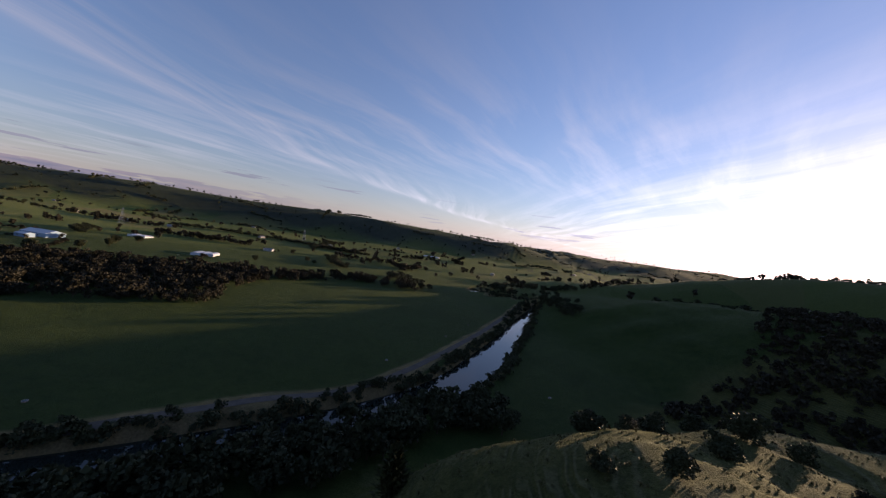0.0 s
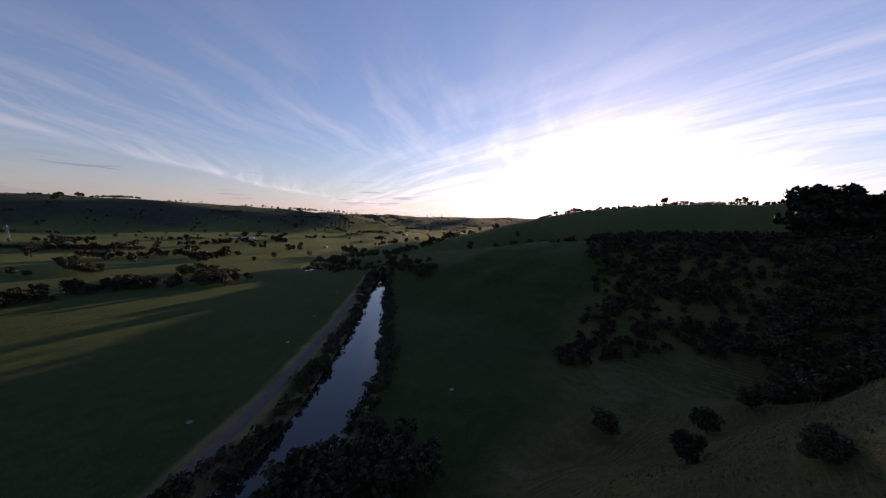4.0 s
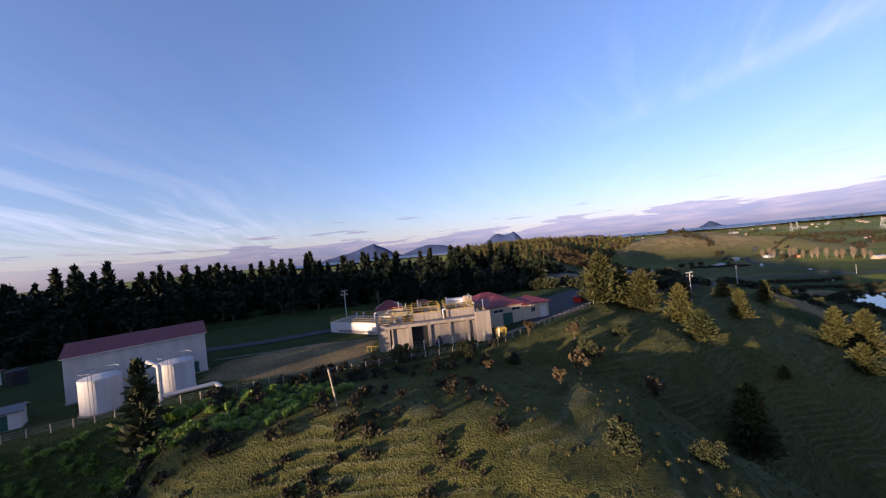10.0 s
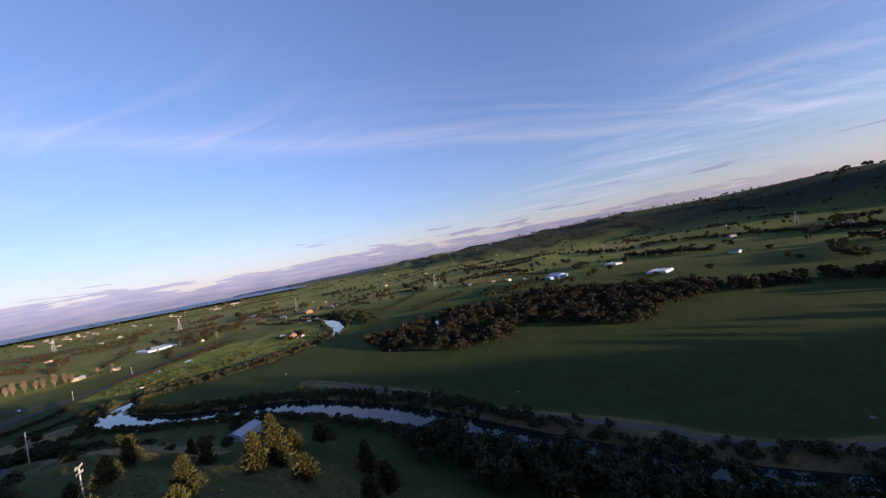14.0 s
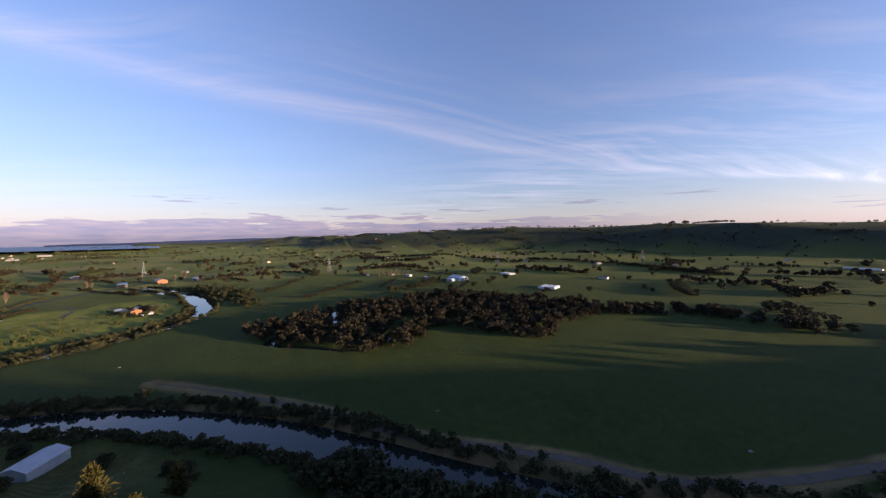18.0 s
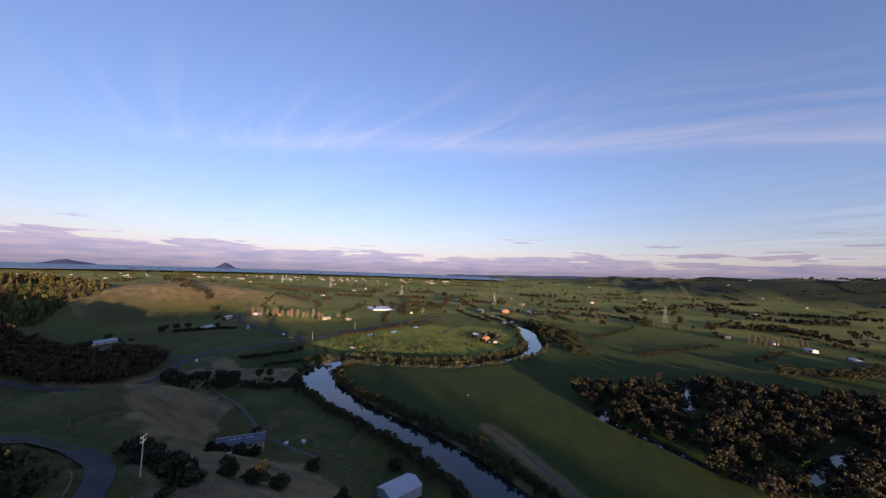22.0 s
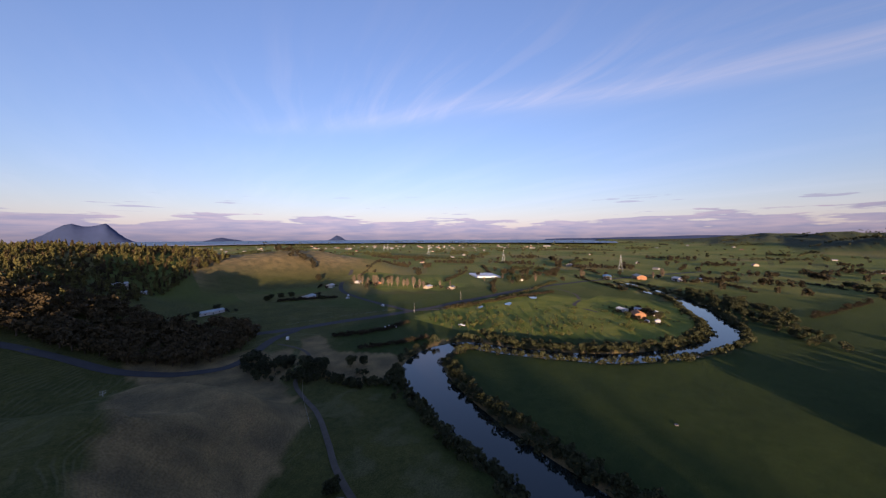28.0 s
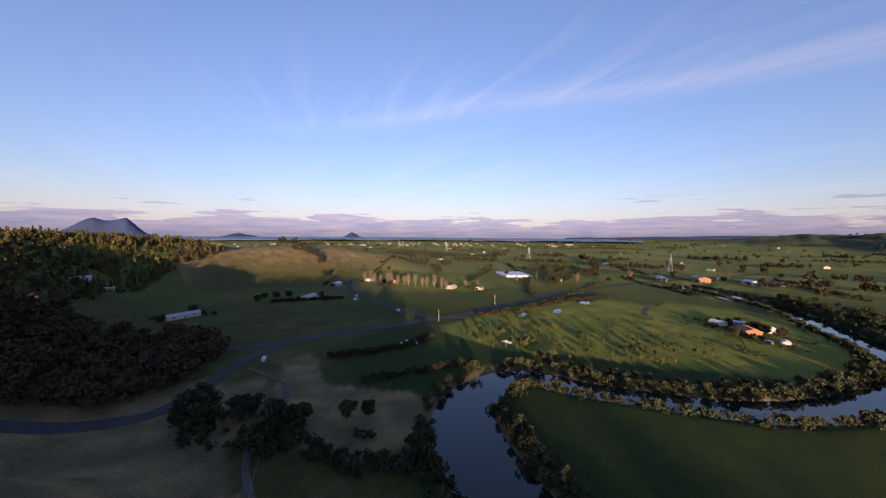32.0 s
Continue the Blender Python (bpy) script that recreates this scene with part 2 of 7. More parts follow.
def leaf_mat(name, col, col2, rough=0.65):
    """Foliage: each clump has its own tone."""
    m, nt, bsdf = nodes_of(name)
    nd, ln = nt.nodes, nt.links.new
    geo = nd.new("ShaderNodeNewGeometry")
    info = nd.new("ShaderNodeObjectInfo")
    add = nd.new("ShaderNodeMath")
    add.operation = "MULTIPLY_ADD"
    ln(info.outputs["Random"], add.inputs[0])
    add.inputs[1].default_value = 0.4
    big = nd.new("ShaderNodeTexNoise")
    big.inputs["Scale"].default_value = 0.13
    ln(geo.outputs["Position"], big.inputs["Vector"])
    mix0 = nd.new("ShaderNodeMath")
    mix0.operation = "MULTIPLY_ADD"
    ln(geo.outputs["Random Per Island"], mix0.inputs[0])
    mix0.inputs[1].default_value = 0.22
    ln(big.outputs[0], mix0.inputs[2])
    ln(mix0.outputs[0], add.inputs[2])
    ramp = nd.new("ShaderNodeValToRGB")
    ramp.color_ramp.elements[0].position, ramp.color_ramp.elements[1].position = 0.35, 1.05
    ramp.color_ramp.elements[0].color, ramp.color_ramp.elements[1].color = (*col, 1), (*col2, 1)
    ln(add.outputs[0], ramp.inputs[0])
    ln(ramp.outputs[0], bsdf.inputs["Base Color"])
    bsdf.inputs["Roughness"].default_value = rough
    bsdf.inputs["Specular IOR Level"].default_value = 0.15
    return m


M_CONC = mat("concrete", (0.27, 0.225, 0.19), 0.85, 0.22, 0.5, 5.0, 0.2, col2=(0.17, 0.14, 0.118), streak=True)
M_WHITE = mat("white_paint", (0.48, 0.45, 0.44), 0.6, 0.1, 0.4, 3.0, 0.05, col2=(0.40, 0.37, 0.36), streak=True)
M_RED = mat("red_roofing", (0.17, 0.03, 0.03), 0.5, 0.2, 0.5, 4.0, 0.1)
M_GREYROOF = mat("grey_roofing", (0.10, 0.11, 0.13), 0.45, 0.2, 0.4, 4.0, 0.1)
M_PALEROOF = mat("pale_roofing", (0.42, 0.43, 0.47), 0.5, 0.12, 0.3, 3.0, 0.05)
M_TIN = mat("weathered_iron", (0.38, 0.42, 0.44), 0.45, 0.2, 0.4, 4.0, 0.05, metal=0.3)
M_DOME = mat("mossy_dome", (0.10, 0.085, 0.07), 0.9, 0.3, 0.25, 3.0, 0.2, col2=(0.05, 0.045, 0.035))
M_FARWALL = mat("faded_paint", (0.26, 0.24, 0.23), 0.8, 0.2, 0.05, 0.5, 0.0, per_object=0.5)
M_FARROOF = mat("dull_roofing", (0.20, 0.20, 0.21), 0.7, 0.3, 0.05, 0.5, 0.0, per_object=0.5)
M_YELLOW = mat("yellow_paint", (0.34, 0.23, 0.045), 0.5, 0.15, 1.0, 9.0, 0.05)
M_SKIPRED = mat("red_skip_paint", (0.45, 0.02, 0.015), 0.5, 0.15, 1.0, 9.0, 0.05)
M_DARK = mat("dark_opening", (0.015, 0.015, 0.017), 0.6, 0.2, 1.0, 9.0, 0.0)
M_GREEN = mat("green_door_paint", (0.02, 0.07, 0.05), 0.5, 0.15, 1.0, 9.0, 0.0)
M_WOOD = mat("weathered_timber", (0.30, 0.25, 0.18), 0.85, 0.3, 2.0, 12.0, 0.2)
M_POLE = mat("concrete_pole", (0.45, 0.42, 0.38), 0.8, 0.15, 1.0, 9.0, 0.1)
M_STEEL = mat("galvanised_steel", (0.30, 0.31, 0.33), 0.5, 0.15, 0.5, 5.0, 0.0, metal=0.5)
M_BRICK = mat("orange_brick", (0.30, 0.15, 0.08), 0.85, 0.25, 0.8, 6.0, 0.2)
M_CREAM = mat("cream_weatherboard", (0.40, 0.32, 0.24), 0.7, 0.1, 0.4, 5.0, 0.05)
M_BARK = mat("bark", (0.09, 0.065, 0.045), 0.9, 0.3, 2.0, 14.0, 0.3)
M_PALEBARK = mat("bare_branches", (0.22, 0.165, 0.115), 0.9, 0.3, 2.0, 14.0, 0.2)
M_GLASS = mat("dark_window_glass", (0.02, 0.025, 0.03), 0.08, 0.1, 0.5, 4.0, 0.0, spec=0.6)
M_ROAD = mat("asphalt", (0.060, 0.058, 0.060), 0.85, 0.2, 0.15, 3.0, 0.1, spec=0.08)
M_GRAVEL = mat("gravel", (0.105, 0.090, 0.075), 0.92, 0.3, 0.3, 2.5, 0.3, spec=0.08)
M_PLASTIC = mat("white_wrap", (0.55, 0.55, 0.58), 0.4, 0.08, 1.0, 6.0, 0.1)
M_BLUE = mat("blue_tarpaulin", (0.03, 0.16, 0.35), 0.5, 0.2, 1.0, 6.0, 0.2)
M_BLUEWALL = mat("blue_grey_cladding", (0.22, 0.32, 0.45), 0.6, 0.1, 0.5, 4.0, 0.0)
L_DARK = leaf_mat("dark_evergreen_leaves", (0.014, 0.018, 0.009), (0.042, 0.045, 0.019))
L_BUSH = leaf_mat("bush_leaves", (0.016, 0.016, 0.009), (0.035, 0.028, 0.015))
L_PINE = leaf_mat("pine_needles", (0.007, 0.011, 0.007), (0.020, 0.025, 0.012))
L_MACRO = leaf_mat("golden_cypress_leaves", (0.014, 0.020, 0.007), (0.052, 0.048, 0.014))
L_RUST = leaf_mat("rusty_leaves", (0.032, 0.025, 0.012), (0.075, 0.052, 0.024))
L_FLAX = leaf_mat("bright_grass_leaves", (0.07, 0.13, 0.02), (0.20, 0.27, 0.05))
L_TUSSOCK = leaf_mat("dry_tussock", (0.038, 0.038, 0.014), (0.085, 0.078, 0.028))
L_ORCH = leaf_mat("olive_leaves", (0.028, 0.038, 0.012), (0.078, 0.08, 0.024))
L_HILL = leaf_mat("hill_forest_leaves", (0.045, 0.046, 0.016), (0.115, 0.102, 0.034))
L_PLUME = leaf_mat("pampas_plume", (0.45, 0.38, 0.27), (0.60, 0.52, 0.40))
L_BARE = leaf_mat("bare_twigs", (0.06, 0.046, 0.034), (0.12, 0.092, 0.066))


def ground_mat():
    m, nt, bsdf = nodes_of("pasture")
    nd, ln = nt.nodes, nt.links.new
    geo = nd.new("ShaderNodeNewGeometry")
    att = nd.new("ShaderNodeAttribute")
    att.attribute_name = "cover"
    sep = nd.new("ShaderNodeSeparateColor")
    ln(att.outputs["Color"], sep.inputs[0])

    def noise_ramp(scale, det, c0, c1, p0=0.35, p1=0.65):
        n = nd.new("ShaderNodeTexNoise")
        n.inputs["Scale"].default_value, n.inputs["Detail"].default_value = scale, det
        ln(geo.outputs["Position"], n.inputs["Vector"])
        r = nd.new("ShaderNodeValToRGB")
        r.color_ramp.elements[0].position, r.color_ramp.elements[1].position = p0, p1
        r.color_ramp.elements[0].color, r.color_ramp.elements[1].color = (*c0, 1), (*c1, 1)
        ln(n.outputs[0], r.inputs[0])
        return r.outputs[0]

    def mixc(f, a, b, kind="MIX"):
        x = nd.new("ShaderNodeMix")
        x.data_type, x.blend_type = "RGBA", kind
        if isinstance(f, float):
            x.inputs["Factor"].default_value = f
        else:
            ln(f, x.inputs["Factor"])
        ln(a, x.inputs["A"])
        ln(b, x.inputs["B"])
        return x.outputs["Result"]
    # near grass is kept dark: evening shade over the paddocks is in this tone
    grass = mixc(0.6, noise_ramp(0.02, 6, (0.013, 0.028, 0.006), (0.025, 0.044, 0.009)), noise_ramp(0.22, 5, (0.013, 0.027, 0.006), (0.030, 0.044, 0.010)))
    rough = mixc(0.55, noise_ramp(0.045, 5, (0.034, 0.042, 0.012), (0.092, 0.090, 0.022)), noise_ramp(0.35, 6, (0.042, 0.042, 0.015), (0.092, 0.082, 0.027)))
    brown = noise_ramp(0.08, 6, (0.125, 0.092, 0.054), (0.26, 0.178, 0.088))
    fine = noise_ramp(1.6, 5, (0.72, 0.72, 0.72), (1.18, 1.18, 1.18))
    # far fields are paler: the low sun on them is put into the colour
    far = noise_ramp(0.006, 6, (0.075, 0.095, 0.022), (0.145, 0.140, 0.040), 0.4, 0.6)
    vor = nd.new("ShaderNodeTexVoronoi")
    vor.distance = "MANHATTAN"
    vor.inputs["Scale"].default_value = 0.0055
    vor.inputs["Randomness"].default_value = 0.75
    ln(geo.outputs["Position"], vor.inputs["Vector"])
    vs = nd.new("ShaderNodeSeparateColor")
    ln(vor.outputs["Color"], vs.inputs[0])
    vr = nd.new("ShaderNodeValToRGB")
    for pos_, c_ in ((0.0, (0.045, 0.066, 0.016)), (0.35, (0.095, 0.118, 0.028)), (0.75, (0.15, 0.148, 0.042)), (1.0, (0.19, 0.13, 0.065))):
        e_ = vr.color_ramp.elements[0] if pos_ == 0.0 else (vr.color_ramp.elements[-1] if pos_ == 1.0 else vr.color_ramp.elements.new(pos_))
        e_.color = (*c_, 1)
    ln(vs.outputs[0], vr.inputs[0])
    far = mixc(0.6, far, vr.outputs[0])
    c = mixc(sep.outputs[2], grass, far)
    lat = nd.new("ShaderNodeAttribute")
    lat.attribute_name = "sunlit_lime"
    # sunlight on the river bend is put into this bright lime tone
    c = mixc(lat.outputs["Fac"], c, noise_ramp(0.05, 6, (0.110, 0.140, 0.020), (0.205, 0.200, 0.038)))
    spz = nd.new("ShaderNodeSeparateXYZ")
    ln(geo.outputs["Position"], spz.inputs[0])
    wb = nd.new("ShaderNodeTexNoise")
    wb.inputs["Scale"].default_value, wb.inputs["Detail"].default_value = 0.05, 3
    ln(geo.outputs["Position"], wb.inputs["Vector"])

    def mth(kind, u, v, w=None):
        x = nd.new("ShaderNodeMath")
        x.operation = kind
        for i, q in enumerate((u, v, w)):
            if isinstance(q, float):
                x.inputs[i].default_value = q
            elif q is not None:
                ln(q, x.inputs[i])
        return x.outputs[0]
    tread = mth("SINE", mth("MULTIPLY_ADD", spz.outputs[2], 8.4, mth("MULTIPLY", wb.outputs[0], 14.0)), 0.0)
    brk = nd.new("ShaderNodeTexNoise")
    brk.inputs["Scale"].default_value, brk.inputs["Detail"].default_value = 0.11, 4
    ln(geo.outputs["Position"], brk.inputs["Vector"])
    broken = mth("MINIMUM", mth("MAXIMUM", mth("MULTIPLY_ADD", brk.outputs[0], 6.0, -2.4), 0.0), 1.0)
    tread = mth("MULTIPLY", mth("MULTIPLY", mth("MAXIMUM", mth("ADD", tread, -0.25), 0.0), 1.2), broken)
    bare = nd.new("ShaderNodeRGB")
    bare.outputs[0].default_value = (0.10, 0.095, 0.045, 1)
    rough = mixc(tread, rough, bare.outputs[0])
    c = mixc(sep.outputs[0], c, rough)
    c = mixc(sep.outputs[1], c, brown)
    # distant woods: blue haze and shade are mixed into the base colour
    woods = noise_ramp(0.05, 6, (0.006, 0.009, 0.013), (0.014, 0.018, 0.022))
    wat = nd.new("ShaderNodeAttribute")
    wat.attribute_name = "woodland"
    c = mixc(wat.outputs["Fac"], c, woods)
    c = mixc(1.0, c, fine, "MULTIPLY")
    ln(c, bsdf.inputs["Base Color"])
    bsdf.inputs["Roughness"].default_value = 0.95
    bsdf.inputs["Specular IOR Level"].default_value = 0.1
    bsdf.inputs["Sheen Weight"].default_value, bsdf.inputs["Sheen Roughness"].default_value = 0.10, 0.6
    bsdf.inputs["Sheen Tint"].default_value = (0.35, 0.42, 0.12, 1)
    n = nd.new("ShaderNodeTexNoise")
    n.inputs["Scale"].default_value, n.inputs["Detail"].default_value = 5.0, 4
    ln(geo.outputs["Position"], n.inputs["Vector"])
    # sheep walks: faint steps along the contours of the rough slopes
    sp = nd.new("ShaderNodeSeparateXYZ")
    ln(geo.outputs["Position"], sp.inputs[0])
    wob = nd.new("ShaderNodeTexNoise")
    wob.inputs["Scale"].default_value = 0.05
    ln(geo.outputs["Position"], wob.inputs["Vector"])

    def op(kind, a, b):
        x = nd.new("ShaderNodeMath")
        x.operation = kind
        for i, v in enumerate((a, b)):
            if isinstance(v, float):
                x.inputs[i].default_value = v
            else:
                ln(v, x.inputs[i])
        return x.outputs[0]
    ph = op("ADD", op("MULTIPLY", sp.outputs[2], 8.4), op("MULTIPLY", wob.outputs[0], 14.0))
    walks = op("MULTIPLY", op("MULTIPLY", op("SINE", ph, 0.0), sep.outputs[0]), broken)
    b = nd.new("ShaderNodeBump")
    b.inputs["Strength"].default_value, b.inputs["Distance"].default_value = 1.0, 0.5
    ln(op("ADD", n.outputs[0], op("MULTIPLY", walks, 0.4)), b.inputs["Height"])
    # blades of grass turn every way
    blade = nd.new("ShaderNodeTexNoise")
    blade.inputs["Scale"].default_value, blade.inputs["Detail"].default_value = 4.0, 3
    ln(geo.outputs["Position"], blade.inputs["Vector"])

    def vec(kind, u, v):
        x = nd.new("ShaderNodeVectorMath")
        x.operation = kind
        for i, w in enumerate((u, v)):
            if isinstance(w, tuple):
                x.inputs[i].default_value = w
            elif w is not None:
                ln(w, x.inputs[i])
        return x.outputs[0]
    tilt = vec("MULTIPLY", vec("SUBTRACT", blade.outputs["Color"], (0.5, 0.5, 0.5)), (1.9, 1.9, 0.5))
    ln(vec("NORMALIZE", vec("ADD", b.outputs[0], tilt), None), bsdf.inputs["Normal"])
    return m


def water_mat():
    m, nt, bsdf = nodes_of("river_water")
    nd, ln = nt.nodes, nt.links.new
    bsdf.inputs["Base Color"].default_value = (0.012, 0.016, 0.014, 1)
    bsdf.inputs["Roughness"].default_value = 0.04
    bsdf.inputs["IOR"].default_value = 1.33
    bsdf.inputs["Specular IOR Level"].default_value = 0.9
    geo = nd.new("ShaderNodeNewGeometry")
    n = nd.new("ShaderNodeTexNoise")
    n.inputs["Scale"].default_value, n.inputs["Detail"].default_value = 0.6, 3
    ln(geo.outputs["Position"], n.inputs["Vector"])
    b = nd.new("ShaderNodeBump")
    b.inputs["Strength"].default_value, b.inputs["Distance"].default_value = 0.05, 0.05
    ln(n.outputs[0], b.inputs["Height"])
    ln(b.outputs[0], bsdf.inputs["Normal"])
    return m


M_GROUND, M_WATER = ground_mat(), water_mat()
M_SEA = mat("open_sea", (0.06, 0.10, 0.16), 0.45, 0.1, 0.002, 0.02, 0.0)

# ---------- lie of the land ----------
RIVER = [(118, -450, 6), (75, -420, 6), (32, -385, 5), (37, -330, 5), (44, -275, 5.5), (50, -220, 6.5), (58, -163, 8), (65, -122, 9), (72, -94, 8.5), (83, -68, 8), (102, -38, 8),
         (124, -10, 8), (148, 16, 8.5), (170, 38, 9), (197, 68, 9.5), (219, 98, 9.5), (245, 140, 9.5), (260, 178, 9), (270, 222, 9), (283, 265, 10), (303, 305, 11), (330, 322, 9),
         (360, 318, 7), (371, 286, 6.5), (385, 258, 6.5), (400, 233, 7), (428, 208, 7.5), (466, 188, 7.5), (512, 176, 8), (560, 182, 10), (614, 202, 11), (670, 220, 11), (716, 254, 10), (800, 330, 8)]
CREEK = [(470, 40, 2), (440, 30, 2.5), (403, 36, 3), (388, 62, 3), (362, 90, 3), (345, 88, 3), (328, 62, 3), (308, 32, 3), (318, 8, 3), (348, -15, 3), (380, -40, 2)]
TRACK = [(290, 150), (267, 118), (236, 82), (211, 55), (187, 34), (165, 11), (136, -27), (116, -46), (104, -68), (93, -104), (84, -145), (73, -200), (58, -290), (49, -345)]


def resample(pts, step):
    """A smooth curve (Catmull-Rom) through the points, at about even steps."""
    a = np.array(pts, float)
    p = np.vstack([2 * a[0] - a[1], a, 2 * a[-1] - a[-2]])
    out = []
    for i in range(1, len(p) - 2):
        n = max(1, int(np.linalg.norm(p[i + 1, :2] - p[i, :2]) / step))
        for k in range(n):
            u = k / n
            out.append(0.5 * (2 * p[i] + (p[i + 1] - p[i - 1]) * u + (2 * p[i - 1] - 5 * p[i] + 4 * p[i + 1] - p[i + 2]) * u * u + (3 * p[i] - p[i - 1] - 3 * p[i + 1] + p[i + 2]) * u ** 3))
    out.append(p[-2])
    return np.array(out)


RIV, CRK, TRK = resample(RIVER, 6), resample(CREEK, 5), resample(TRACK, 6)


def line_dist(x, y, line, cols=None):
    """Distance to a polyline, and the line's other values at the nearest point."""
    best = np.full(x.shape, 1e9)
    val = np.zeros(x.shape)
    for a, b in zip(line[:-1], line[1:]):
        dx, dy = b[0] - a[0], b[1] - a[1]
        u = np.clip(((x - a[0]) * dx + (y - a[1]) * dy) / (dx * dx + dy * dy + 1e-9), 0, 1)
        d = np.hypot(x - a[0] - u * dx, y - a[1] - u * dy)
        m = d < best
        best = np.where(m, d, best)
        if len(a) > 2:
            val = np.where(m, a[2] + u * (b[2] - a[2]), val)
    return best, val


def smooth(e0, e1, v):
    u = np.clip((v - e0) / (e1 - e0), 0, 1)
    return u * u * (3 - 2 * u)


# hills: a crest line with its height, the flat half-width of the top, and the run of the flank
HILLS = [
    ([(-330, 10, 60), (-200, 20, 58), (-110, 38, 53.5), (-60, 58, 53), (-10, 82, 53), (30, 96, 53), (62, 135, 48), (70, 170, 46), (60, 260, 44)], 14, 84),
    ([(-60, 2, 45), (-25, 8, 46), (0, 14, 46.5), (22, 38, 49)], 6, 66),
    ([(-14, 40, 52.5), (4, 44, 52.5), (20, 51, 50.5)], 6, 62),
    ([(43, 96, 53), (62, 100, 47), (85, 110, 40), (115, 128, 33)], 5, 84),
    ([(-240, 120, 56), (-120, 150, 53), (-40, 175, 51), (20, 190, 49), (60, 230, 45)], 50, 100),
    ([(62, 128, 48), (98, 160, 44), (118, 190, 40)], 14, 90),
    ([(118, 190, 39), (134, 245, 37), (148, 296, 36), (170, 318, 22)], 19, 42),
    ([(-20, -470, 14), (-80, -370, 34), (-130, -290, 48), (-175, -215, 56), (-215, -140, 60), (-250, -60, 64), (-290, 10, 62)], 16, 150),
    ([(-140, -640, 30), (-185, -575, 52), (-240, -530, 71), (-291, -492, 85), (-331, -460, 92), (-369, -426, 95), (-415, -374, 99), (-451, -324, 99), (-481, -270, 95), (-520, -120, 86), (-540, 60, 80)], 26, 230),
    ([(-150, 330, 50), (-40, 420, 46), (40, 560, 46), (60, 720, 56), (40, 900, 60)], 60, 150),
    ([(20, 820, 62), (145, 900, 66), (260, 925, 56)], 60, 210),
    ([(330, 850, 44), (440, 872, 52), (530, 885, 50), (585, 850, 34)], 26, 125),
    ([(560, 1000, 34), (640, 1060, 34), (760, 1100, 20)], 24, 130),
    ([(2500, -380, 66), (2250, -640, 92), (2050, -900, 104), (1750, -1250, 116), (1400, -1550, 112), (1000, -1800, 120), (600, -1950, 108), (200, -2080, 84)], 60, 430),
]


def inside(x, y, poly):
    x, y = np.asarray(x, float), np.asarray(y, float)
    c = np.zeros(x.shape, bool)
    n = len(poly)
    for i in range(n):
        (x0, y0), (x1, y1) = poly[i], poly[(i + 1) % n]
        t = ((y0 > y) != (y1 > y)) & (x < (x1 - x0) * (y - y0) / (y1 - y0 + 1e-12) + x0)
        c ^= t
    return c


# the edge of the levelled yard, and the yard behind it
EDGE = np.array([(-110, 8), (-80, 16), (-58, 25), (-38, 39), (-19, 49), (-5, 55), (5, 59), (14, 63), (23, 71), (33, 83), (43, 95), (53, 111), (62, 128)], float)
YARD = [tuple(v) for v in EDGE] + [(40, 135), (0, 125), (-60, 105), (-110, 80)]


def fbm(x, y, s, seed):
    """Cheap smooth noise out of sines."""
    r = np.random.RandomState(seed)
    v = np.zeros(np.shape(x))
    for i in range(6):
        a, ph, k = r.uniform(0, 6.28), r.uniform(0, 6.28), (0.6 + 0.55 * i) / s
        v = v + np.sin((x * math.cos(a) + y * math.sin(a)) * k * 6.28 + ph) / (1 + 0.5 * i)
    return v / 3


